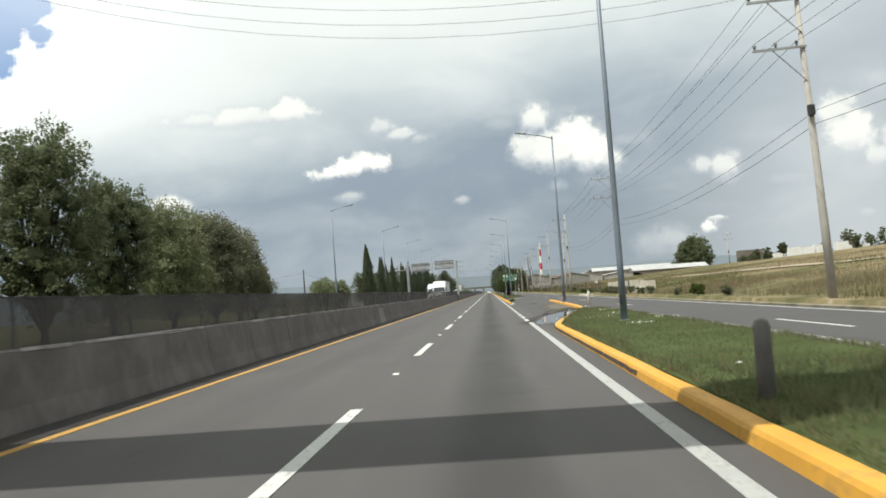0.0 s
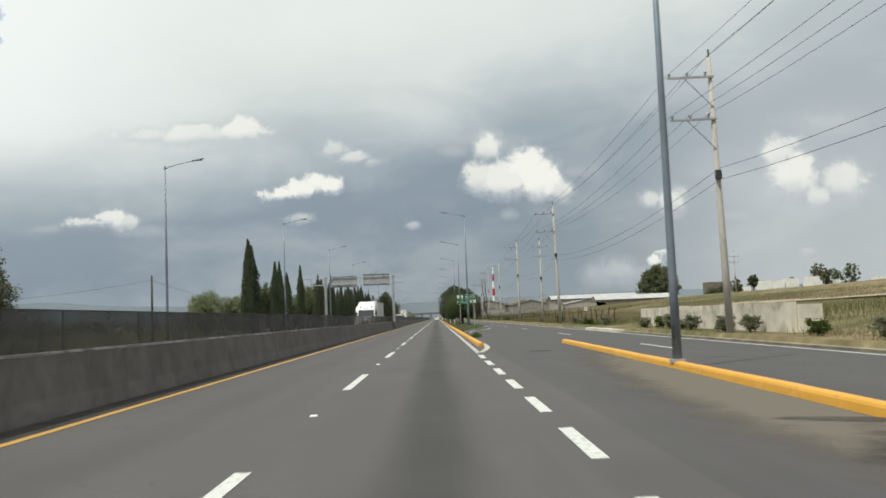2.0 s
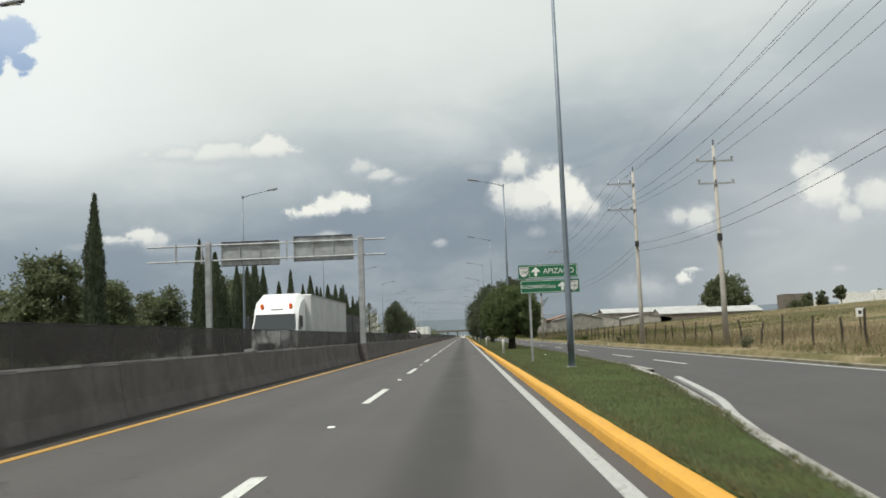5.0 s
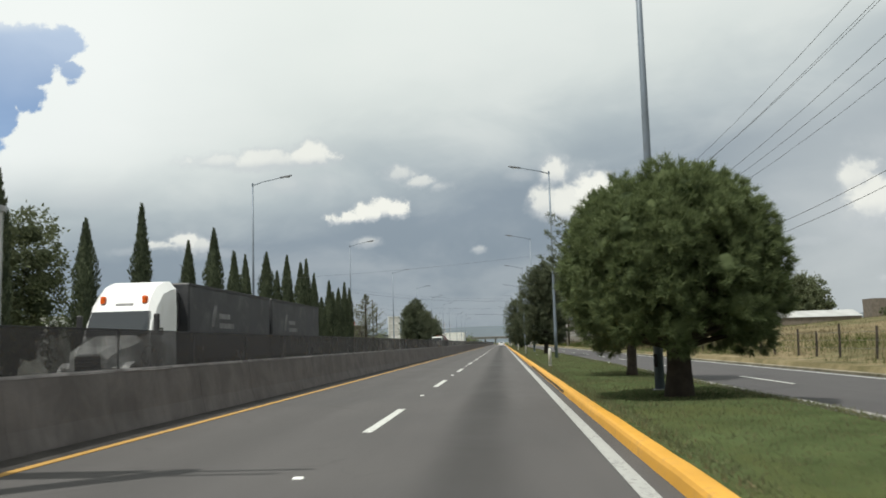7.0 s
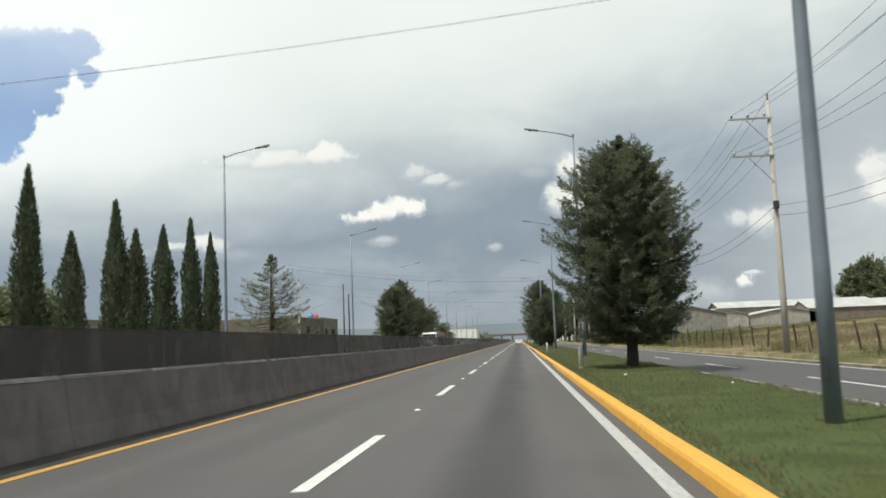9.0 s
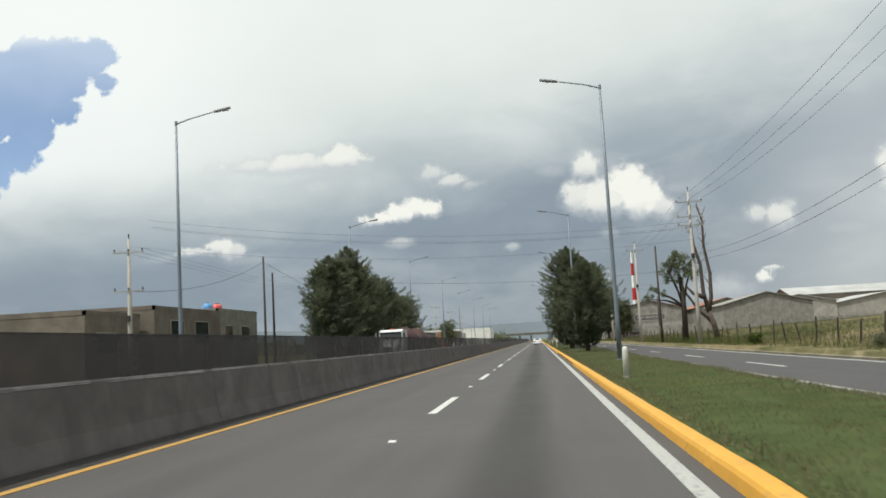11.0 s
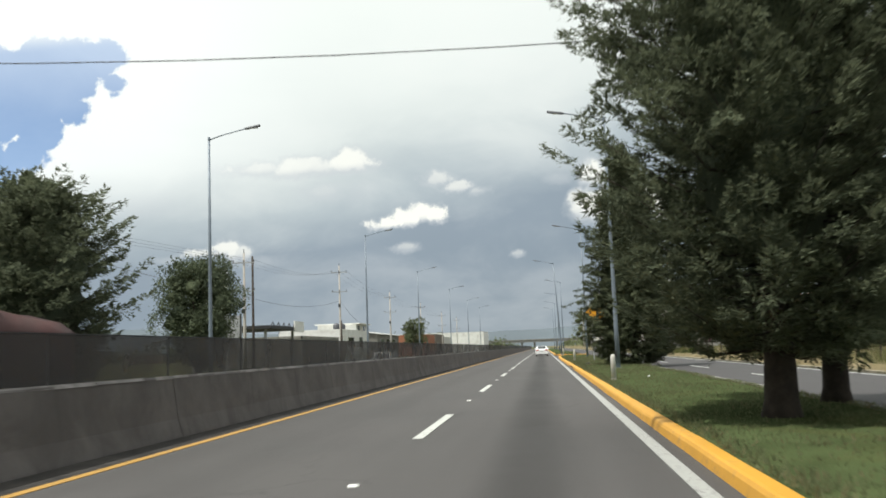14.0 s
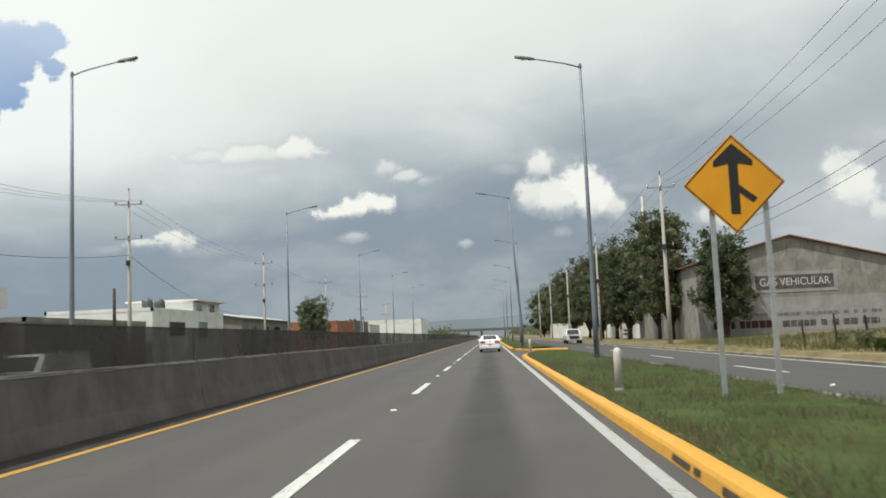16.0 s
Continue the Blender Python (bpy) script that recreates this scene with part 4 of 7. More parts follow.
def utility_pole(m, height=12.7, arms=((0.0, -1), (1.9, -1)), group="power poles beside the pasture", crossed=False, wood=False):
    """A tapered pole whose arms stick out to one side, or are centred when crossed."""
    t = thing("utility_pole", "dark wooden utility pole" if wood else "pale concrete utility pole with steel crossarms and insulators", "utility pole", m, group)
    part("pole", Geo().tube([(0, 0, -0.1), (0, 0, 3), (0, 0, height)], [0.17, 0.155, 0.085] if not wood else [0.13, 0.12, 0.09], 10), "wood" if wood else "pole_concrete", t, smooth=True)
    for drop, side in arms:
        z = height - 0.9 - drop
        x0, x1 = (-1.05, 1.05) if crossed else sorted((0.12 * -side, 1.95 * side))
        part("crossarm", Geo().box(x0, -0.15, z - 0.045, x1, -0.07, z + 0.045), "galv", t, "steel crossarm")
        if not crossed:
            part("brace", Geo().tube([(side * 1.2, -0.11, z - 0.03), (0, -0.11, z - 1.35)], 0.022, 6), "galv", t)
        for x in ((x0 + 0.08, 0.0, x1 - 0.08) if crossed else (side * 1.85, side * 1.05, side * 0.25)):
            ins = Geo().tube([(x, -0.11, z + 0.05), (x, -0.11, z + 0.10), (x, -0.11, z + 0.13), (x, -0.11, z + 0.17), (x, -0.11, z + 0.2), (x, -0.11, z + 0.26)], [0.03, 0.03, 0.075, 0.05, 0.075, 0.04], 8)
            part("insulator", ins, "ceramic", t)
    if not wood:
        part("top_pin", Geo().tube([(0, 0, height), (0, 0, height + 0.35)], [0.03, 0.05], 8), "ceramic", t)
        part("cable_box", Geo().chamfer(-0.16, -0.28, height - 5.5, 0.1, -0.1, height - 5.1, 0.02), "steel_dark", t)
    return t


def wire(points, sag, r=0.009, label="thin black overhead cable"):
    """One cable hanging from point to point."""
    path = []
    for a, b in zip(points[:-1], points[1:]):
        a, b = Vector(a), Vector(b)
        n = 12
        for i in range(n):
            s = i / n
            path.append(a.lerp(b, s) - Vector((0, 0, sag * 4 * s * (1 - s))))
    path.append(Vector(points[-1]))
    return tagged(new("overhead_cable", Geo().tube(path, r, 5).mesh("overhead_cable", M["wire"], True)), label, "cable", "overhead cables")


for y, x in ((-13, 6.1), (28.7, 6.15), (69.35, 7.7), (152, 5.7), (193, 5.85), (234.4, 6.0), (275, 5.95), (316, 5.95), (357.2, 5.75), (397, 5.75), (442.3, 6.5), (520, 6.0), (561, 6.0), (602, 6.0), (643, 6.0)):
    street_lamp(pose(x, y, 0.24 if y != 69.35 else 0.22), -1, 0.0, {69.35: 0.12, 357.2: 0.45, 397: 0.5, 442.3: 0.25}.get(y, 0.0))
street_lamp(pose(4.75, 480.5, 0.2), -1, -0.045)
for y, x in ((112.5, -17.6), (152.5, -15.8), (193, -15.3), (234, -15.3), (275, -15.3), (316, -15.3), (358, -15.4), (397.5, -15.3), (440, -15.3), (483, -16.0), (525, -15.6), (567, -15.6), (609, -15.6)):
    street_lamp(pose(x, y, 0.18), 1)

POLES = [-20, 34.4, 86.5, 141, 186.5, 239.5, 267.5]
POLE_X = {34.4: 14.95, 86.5: 14.7, 141: 14.95, 239.5: 16.0, 267.5: 15.15}
POLE_LEAN = {34.4: -1.7, 86.5: -0.8, 141: -1.0, 239.5: -0.6}
for y in POLES:
    utility_pole(pose(POLE_X.get(y, 15.0), y, rise(15, y) - 0.05, 0, POLE_LEAN.get(y, 0.0)), 12.3 if y == 86.5 else 12.6)
at_pole = lambda y: POLE_X.get(y, 15.0) + 11.0 * math.tan(radians(POLE_LEAN.get(y, 0.0)))
CROSSED = [298, 346.2, 386.5, 428, 469, 509, 549, 590, 632]
for y in CROSSED:
    utility_pole(pose(15.0, y, rise(15, y) - 0.05), 12.4, ((0.0, 1), (1.2, 1), (1.9, 1)) if y == 346.2 else ((0.0, 1), (1.9, 1)) if y == 298 else ((0.0, 1),), crossed=True)
utility_pole(pose(17.0, 173, rise(17, 173) - 0.05), 11.5, ((0.0, 1), (1.3, 1)), crossed=True)
utility_pole(pose(15.3, 370, 0.2), 10.4, (), wood=True)
utility_pole(pose(26.5, 455, 0.6), 8.0, (), wood=True)
for i, dx in enumerate((-1.85, -1.05, 0.0)):
    wire([(at_pole(y) + dx, y - 0.1, 12.1 + (0.85 if dx == 0 else 0) - (0.3 if y == 86.5 else 0)) for y in POLES] + [(15 + (-0.97, 0.0, 0.97)[i], y - 0.1, 11.95) for y in CROSSED], 0.7)
for dx in (-1.85, -1.05, -0.25):
    wire([(at_pole(y) + dx, y - 0.1, 10.2 - (0.3 if y == 86.5 else 0)) for y in POLES] + [(15 + dx * 0.5, 298 - 0.1, 10.1)], 0.8)
for z in (7.0, 7.5):
    wire([(POLE_X.get(y, 15.0), y, z) for y in POLES + CROSSED], 0.9, 0.011, "thick black telephone cable")
# cables across the highway 
for dz, dy in ((0.0, 0.0), (-0.5, 0.4), (-0.9, 0.9)):
    wire([(15, 34.4 + dy, 13.6 + dz), (-22, 36.5 + dy, 18.4 + dz)], 2.6)
wire([(16, 239.5, 9.1), (-27, 240.5, 6.9)], 0.8, 0.006)
for dz, dy in ((0.0, 0.0), (-0.35, 0.5), (-0.42, 0.8), (-1.75, -3.4)):
    wire([(15, 346.2 + dy, 10.1 + dz), (-30, 345 + dy, 13.2 + dz * 1.5)], 1.3)
wire([(15.3, 370, 7.8), (-26, 370.3, 9.9)], 1.0, 0.014)


# ---- plants ----
def leaf_blades(c, d, L, W, rng, face=None, loose=0.55):
    """Small pointed leaves at c along d, their flat sides turned roughly to face: arrays of the three corners."""
    n = len(c)
    d = d / np.maximum(np.linalg.norm(d, axis=1, keepdims=True), 1e-6)
    turn = rng.normal(0, 1, (n, 3))
    if face is not None:
        turn = face / np.maximum(np.linalg.norm(face, axis=1, keepdims=True), 1e-6) + turn * loose
    s = np.cross(d, turn)
    s /= np.maximum(np.linalg.norm(s, axis=1, keepdims=True), 1e-6)
    L, W = np.broadcast_to(L, n)[:, None], np.broadcast_to(W, n)[:, None]
    a = c + d * L * 0.2
    return np.stack([a + s * W, c + d * L, a - s * W], 1).reshape(-1, 3), np.arange(3 * n).reshape(-1, 3)


def crown_mesh(name, mat, c, d, L, W, rng, core=None, face=None):
    v, f = leaf_blades(c, d, L, W, rng, face)
    if core is not None:
        cv, cf = core
        cf = np.concatenate([cf[:, [0, 1, 2]], cf[:, [0, 2, 3]]])
        f = np.concatenate([f, cf + len(v)])
        v = np.concatenate([v, cv])
    return quick_mesh(name, v, f, M[mat])


def lump(radius, z0, z1, rng, n=10, k=14, rough=0.25):
    """An uneven closed body of turning; radius is a function of 0..1."""
    v, f = [], []
    for i in range(n + 1):
        s = i / n
        for j in range(k):
            a = 2 * math.pi * j / k
            r = max(radius(s), 0.02) * (1 + rng.uniform(-rough, rough))
            v.append((r * math.cos(a), r * math.sin(a), z0 + (z1 - z0) * s))
    for i in range(n):
        for j in range(k):
            f.append((i * k + j, i * k + (j + 1) % k, (i + 1) * k + (j + 1) % k, (i + 1) * k + j))
    return np.array(v), np.array(f)


def spray_leaves(P, A, ln, w, rng, twigs=16, leaves=9, curl=0.18):
    """Leaves of flat fern-like sprays: from each base P along A, short twigs on both sides. Gives places, directions and facings."""
    k = len(P)
    A = A / np.linalg.norm(A, axis=1, keepdims=True)
    side = np.cross(A, np.array([0.0, 0.0, 1.0]) + rng.normal(0, 0.25, (k, 3)))
    side /= np.maximum(np.linalg.norm(side, axis=1, keepdims=True), 1e-6)
    over = np.cross(side, A)
    s = (np.arange(twigs) + rng.uniform(0, 1, (k, twigs))) / twigs
    sign = np.where(np.arange(twigs) % 2, 1.0, -1.0)[None, :] * np.ones((k, 1))
    half = w[:, None] * (1 - s) ** 0.55 * np.minimum(1.0, 0.35 + 2.2 * s) * rng.uniform(0.6, 1.25, (k, twigs))
    r = (np.arange(leaves) + 0.5) / leaves
    along = ln[:, None, None] * s[..., None] + 0.55 * half[..., None] * r
    across = sign[..., None] * half[..., None] * r
    lift = curl * ln[:, None, None] * s[..., None] ** 2 - 0.35 * half[..., None] * r ** 2 + rng.normal(0, 0.03, (k, twigs, leaves))
    e = lambda q: q[:, None, None, :]
    pos = e(P) + e(A) * along[..., None] + e(side) * across[..., None] + e(over) * lift[..., None]
    d = e(A) * 0.85 + e(side) * (sign[..., None, None] * 0.6) + rng.normal(0, 0.32, pos.shape)
    face = np.broadcast_to(e(over) + e(A) * 0.35, pos.shape)
    return pos.reshape(-1, 3), d.reshape(-1, 3), face.reshape(-1, 3)


BARREL = ((0, 0.1, 0.28, 0.48, 0.68, 0.85, 1.0), (0.68, 0.88, 1.0, 0.98, 0.78, 0.44, 0.05))
VASE = ((0, 0.05, 0.10, 0.16, 0.26, 0.40, 0.60, 0.80, 0.92, 1.0), (0.40, 0.44, 0.26, 0.45, 0.92, 1.0, 0.86, 0.42, 0.16, 0.05))
SHAGGY = ((0, 0.1, 0.28, 0.48, 0.68, 0.85, 0.95, 1.0), (0.68, 0.88, 1.0, 1.0, 0.88, 0.62, 0.30, 0.06))
SPIRE = ((0, 0.07, 0.2, 0.38, 0.58, 0.8, 1.0), (0.62, 0.90, 1.0, 0.90, 0.68, 0.34, 0.04))


def conifer_parts(seed, height, radius, low, n_branch, mat="cedar", outline=BARREL, per_limb=5, spray=0.62, droop=0.10, tops=1, L=0.13, W=0.0145, up=0.30, ragged=0.14, foot=0.0, lean=0.0, inner=1.7, solid=0.2, hang=0.0, leaves=9):
    """Trunk and crown of a feathery conifer: limbs, sprays along each limb, twigs and leaves on each spray."""
    rng = np.random.default_rng(seed)
    foot = foot or 0.05 * radius + 0.1
    trunk = Geo().tube([(0, 0, -0.15), (0.02, 0.0, 0.25), (0.05, 0.02, low + 0.3), (0.0, 0.05, height * 0.55), (0, 0, height * 0.95)], [foot * 1.35, foot, foot * 0.85, foot * 0.5, 0.02], 11)
    lobes = rng.uniform(0, 2 * np.pi, 3)
    P, A, ln = [], [], []

    def limb(base, az, R, size, count):
        out, lat = np.array([math.cos(az), math.sin(az), 0]), np.array([-math.sin(az), math.cos(az), 0])
        at = lambda t: base + out * (t * R) + np.array([0, 0, up * R * t * t - droop * R * math.sin(t * math.pi)])
        for j in range(count):
            t = 1.0 - 0.66 * j / max(count, 1) + rng.uniform(-0.05, 0.05)
            th = 0.0 if j == 0 else (1 if j % 2 else -1) * rng.uniform(0.25, 1.0)
            P.append(at(max(t - 0.12, 0.05)))
            A.append(out * math.cos(th) + lat * math.sin(th) + np.array([0, 0, up * 1.1 * t - hang * rng.uniform(0.4, 1.3) + rng.normal(0, 0.16)]))
            ln.append(size * rng.uniform(0.7, 1.25))
        if R > 0.5:
            trunk.tube([tuple(at(0.0)), tuple(at(0.45)), tuple(at(0.85))], [0.010 + 0.008 * R, 0.007 + 0.004 * R, 0.004], 4)

    def wave(az):
        return 1 + 0.10 * math.sin(3 * az + lobes[0]) + 0.09 * math.sin(2 * az + lobes[1])

    for i in range(n_branch):
        s = ((i + rng.uniform(0, 1)) / n_branch) ** 1.08
        az = i * 2.39996 + rng.normal(0, 0.35)
        R = radius * float(np.interp(s, *outline)) * rng.uniform(1 - ragged * 1.8, 1 + ragged) * wave(az) * (1 + lean * math.cos(az))
        size = spray * (0.42 + 0.58 * min(1.0, R / 1.6))
        limb(np.array([0.0, 0.0, low + (height - 0.35 - low) * s]), az, max(R - size * 0.7, 0.06), size, max(2, int(per_limb * min(1.0, 0.35 + R / 2.4))))
    for j in range(tops - 1):
        # lesser leaders beside the main one
        a, q = rng.uniform(0, 6.28), rng.uniform(0.84, 0.95)
        at = np.array([math.cos(a), math.sin(a), 0]) * radius * rng.uniform(0.25, 0.42)
        for i in range(22):
            s = i / 22
            limb(at + (0, 0, height * (q - 0.22 + 0.22 * s)), i * 2.4, radius * 0.2 * (1 - s) ** 0.8 + 0.04, spray * 0.55, 2)
    # sprays deep in the crown
    for i in range(int(n_branch * inner)):
        s, az = rng.uniform(0, 0.93), rng.uniform(0, 2 * np.pi)
        rr = radius * float(np.interp(s, *outline)) * wave(az) * rng.uniform(0.3, 0.68)
        P.append(np.array([rr * math.cos(az), rr * math.sin(az), low + 0.1 + (height - 0.5 - low) * s + 0.1 * rr]))
        A.append(np.array([math.cos(az), math.sin(az), 0.2]) + rng.normal(0, 0.4, 3))
        ln.append(spray * rng.uniform(0.8, 1.2))
    # leader
    for i in range(6):
        P.append(np.array([0, 0, height - 0.5])), A.append(np.array([math.cos(i) * 0.25, math.sin(i) * 0.25, 1.0])), ln.append(0.5)
    P, A, ln = np.array(P), np.array(A), np.array(ln)
    c, d, face = spray_leaves(P, A, ln, ln * rng.uniform(0.3, 0.5, len(ln)), rng, 14, leaves)
    n = len(c)
    core = None
    if solid:
        core = lump(lambda q: solid * radius * float(np.interp(q, *outline)), low + 0.7 + 0.08 * height, height * 0.9, rng, 14, 14, 0.25)
    return trunk, crown_mesh("crown", mat, c, d, L * rng.uniform(0.7, 1.5, n), W * rng.uniform(0.7, 1.4, n), rng, core, face)


def needle_tree(m, seed, blobs, tufts, label, group):
    """Clipped round pine: tufts of long needles over clumps."""
    rng = np.random.default_rng(seed)
    t = thing("pine_tree", label, "tree", m, group)
    g = Geo().tube([(0, 0, -0.15), (0.03, 0, 0.5), (0.05, 0.05, 1.3), (0, 0, 3.2)], [0.34, 0.26, 0.22, 0.08], 12)
    P, A, V, F, off = [], [], [], [], 0
    tot = sum(b[3] ** 2 for b in blobs)
    for x, y, z, r in blobs:
        k = int(tufts * r * r / tot)
        d = rng.normal(0, 1, (k, 3))
        d /= np.linalg.norm(d, axis=1, keepdims=True)
        P.append(np.array([x, y, z]) + d * (r * (1 - 0.45 * rng.uniform(0, 1, k) ** 1.5))[:, None])
        A.append(d + np.array([x * 0.3, y * 0.3, 0.45]))
        cv, cf = lump(lambda s: 0.6 * r * math.sqrt(max(0.0, 1 - (2 * s - 1) ** 2)), z - 0.6 * r, z + 0.6 * r, rng, 6, 9, 0.25)
        V.append(cv + (x, y, 0)), F.append(cf + off)
        off += len(cv)
        g.tube([(0, 0, 1.0), (x * 0.5, y * 0.5, 0.5 * (1.0 + z)), (x, y, z)], [0.09, 0.06, 0.02], 6)
    P, A = np.concatenate(P), np.concatenate(A)
    A /= np.linalg.norm(A, axis=1, keepdims=True)
    per = 40
    c = np.repeat(P, per, 0) + np.repeat(A, per, 0) * rng.uniform(-0.05, 0.06, (len(P) * per, 1))
    d = np.repeat(A, per, 0) * 0.75 + rng.normal(0, 0.5, c.shape)
    n = len(c)
    part("trunk", g, "bark", t, smooth=True)
    part("crown", crown_mesh("crown", "pine", c, d, 0.17 * rng.uniform(0.7, 1.3, n), 0.0075 * rng.uniform(0.8, 1.4, n), rng, (np.concatenate(V), np.concatenate(F)), np.repeat(A, per, 0)), "", t)
    return t


def conifer(m, seed, height, radius, low, n_branch, label, mat="cedar", group="", bark="bark", **kw):
    t = thing("conifer_tree", label, "tree", m, group)
    trunk, crown = conifer_parts(seed, height, radius, low, n_branch, mat, **kw)
    part("trunk", trunk, bark, t, smooth=True)
    part("crown", crown, "", t)
    return t


def clump_tree_parts(seed, blobs, n_leaf, mat, L, W, trunk_r, spread=1.0, shell=0.55, tuft=0.11):
    """Broad crown of many leafy clumps; blobs are (x, y, z, r)."""
    rng = np.random.default_rng(seed)
    g = Geo()
    zlow = min(b[2] - b[3] for b in blobs)
    zmid = sum(b[2] for b in blobs) / len(blobs)
    g.tube([(0, 0, -0.15), (0.05, 0.0, max(zlow, 0.6)), (0, 0.05, zmid)], [trunk_r, trunk_r * 0.8, trunk_r * 0.45], 10)
    C, D, U = [], [], []
    V, F, off = [], [], 0
    tot = sum(b[3] ** 2 for b in blobs)
    for x, y, z, r in blobs:
        g.tube([(0, 0, max(zlow, 0.6) * 0.9), (x * 0.45, y * 0.45, (zlow + z) * 0.5), (x, y, z)], [trunk_r * 0.5, trunk_r * 0.3, 0.03], 6)
        n = int(n_leaf * r * r / tot)
        k = max(6, int(n / 26))
        d = rng.normal(0, 1, (k, 3))
        d /= np.linalg.norm(d, axis=1, keepdims=True)
        d[:, 2] = np.where(d[:, 2] < -0.55, -d[:, 2], d[:, 2])
        rr = r * (1 - (1 - shell) * rng.uniform(0, 1, k) ** 2) * rng.uniform(0.85, 1.15, k)
        centre = d * rr[:, None] * np.array([spread, spread, 1]) + (x, y, z)
        pick = rng.integers(0, k, n)
        c = centre[pick] + rng.normal(0, tuft * r + 0.04, (n, 3))
        C.append(c)
        U.append(d[pick] + (0, 0, 0.8))
        D.append(d[pick] + rng.normal(0, 0.7, (n, 3)))
        cv, cf = lump(lambda s: shell * 0.72 * r * spread * math.sqrt(max(0.0, 1 - (2 * s - 1) ** 2)), z - 0.75 * shell * r, z + 0.75 * shell * r, rng, 6, 9, 0.3)
        V.append(cv + (x, y, 0)), F.append(cf + off)
        off += len(cv)
    C, D = np.concatenate(C), np.concatenate(D)
    n = len(C)
    return g, crown_mesh("crown", mat, C, D, L * rng.uniform(0.6, 1.4, n), 1.15 * W * rng.uniform(0.6, 1.4, n), rng, (np.concatenate(V), np.concatenate(F)), np.concatenate(U))


def clump_tree(m, seed, blobs, n_leaf, label, mat="broadleaf", L=0.16, W=0.05, trunk_r=0.2, group="", bark="bark", name="tree", **kw):
    t = thing(name, label, "tree", m, group)
    trunk, crown = clump_tree_parts(seed, blobs, n_leaf, mat, L, W, trunk_r, **kw)
    part("trunk", trunk, bark, t, smooth=True)
    part("crown", crown, "", t)
    return t


def round_blobs(seed, h, r, low, n=14):
    """Clump centres filling a rounded crown."""
    rng = random.Random(seed)
    out = []
    for i in range(n):
        s = (i + 0.5) / n
        z = low + (h - low) * (0.12 + 0.78 * s)
        k = r * math.sqrt(max(0.05, 1 - (2 * (0.08 + 0.84 * s) - 1) ** 2)) * rng.uniform(0.32, 0.62)
        a = i * 2.4 + rng.uniform(-0.4, 0.4)
        out.append((k * math.cos(a), k * math.sin(a), z, r * rng.uniform(0.30, 0.45)))
    return out


def dome_blobs(seed, h, r, low):
    """Clumps over the skin of a clipped dome, and a few within."""
    rng = random.Random(seed)
    out = []
    n = 64
    for i in range(n):
        s = (i + 0.5) / n
        el = math.asin(-0.62 + 1.60 * s)
        a = i * 2.39996 + rng.uniform(-0.25, 0.25)
        k = rng.uniform(0.95, 1.03)
        q = rng.uniform(0.42, 0.62)
        mid, half = low + (h - low) * 0.44, (h - low) * (0.56 if el > 0 else 0.62)
        out.append(((r - q * 0.9) * k * math.cos(el) * math.cos(a), (r - q * 0.9) * k * math.cos(el) * math.sin(a), mid + (half - q * 0.8) * k * math.sin(el), q))
    return out + [(0.9 * math.cos(i * 1.05), 0.9 * math.sin(i * 1.05), low + (h - low) * (0.38 + 0.12 * (i % 3)), 0.95) for i in range(6)]


def cypress_proto(seed, h, r):
    rng = np.random.default_rng(seed)
    prof = lambda s: r * np.minimum(1.0, 0.75 + 1.0 * s) * np.minimum(1.0, (1 - s) / 0.40) ** 0.8 * (1.0 + 0.10 * np.sin(s * 17.0 + seed)) + 0.03 * (1 - s)
    n = 5200
    s = rng.uniform(0, 1, n) ** 1.15
    a = rng.uniform(0, 2 * np.pi, n)
    lobe = 1 + 0.16 * np.sin(3 * a + 7 * s) + 0.12 * np.sin(5 * a - 11 * s)
    R = prof(s) * lobe * rng.uniform(0.72, 1.1, n)
    c = np.stack([R * np.cos(a), R * np.sin(a), 0.25 + s * (h - 0.35)], 1)
    d = np.stack([np.cos(a) * 0.28 * (1 - 0.6 * s), np.sin(a) * 0.28 * (1 - 0.6 * s), np.full(n, 1.0)], 1) + rng.normal(0, 0.22, (n, 3))
    t = thing("cypress_tree", "dark narrow Italian cypress", "tree", pose(0, 0, 0), "cypresses beside the highway")
    part("trunk", Geo().tube([(0, 0, -0.1), (0, 0, h * 0.7)], [0.16, 0.04], 7), "bark", t)
    core = lump(lambda q: 0.78 * float(prof(np.float64(q))), 0.2, h * 0.97, rng, 14, 12, 0.12)
    part("crown", crown_mesh("crown", "cypress", c, d, 0.34 * rng.uniform(0.5, 1.3, n) * (1.1 - 0.45 * s), 0.055 * rng.uniform(0.6, 1.4, n) * (1.1 - 0.5 * s), rng, core), "", t)
    return t


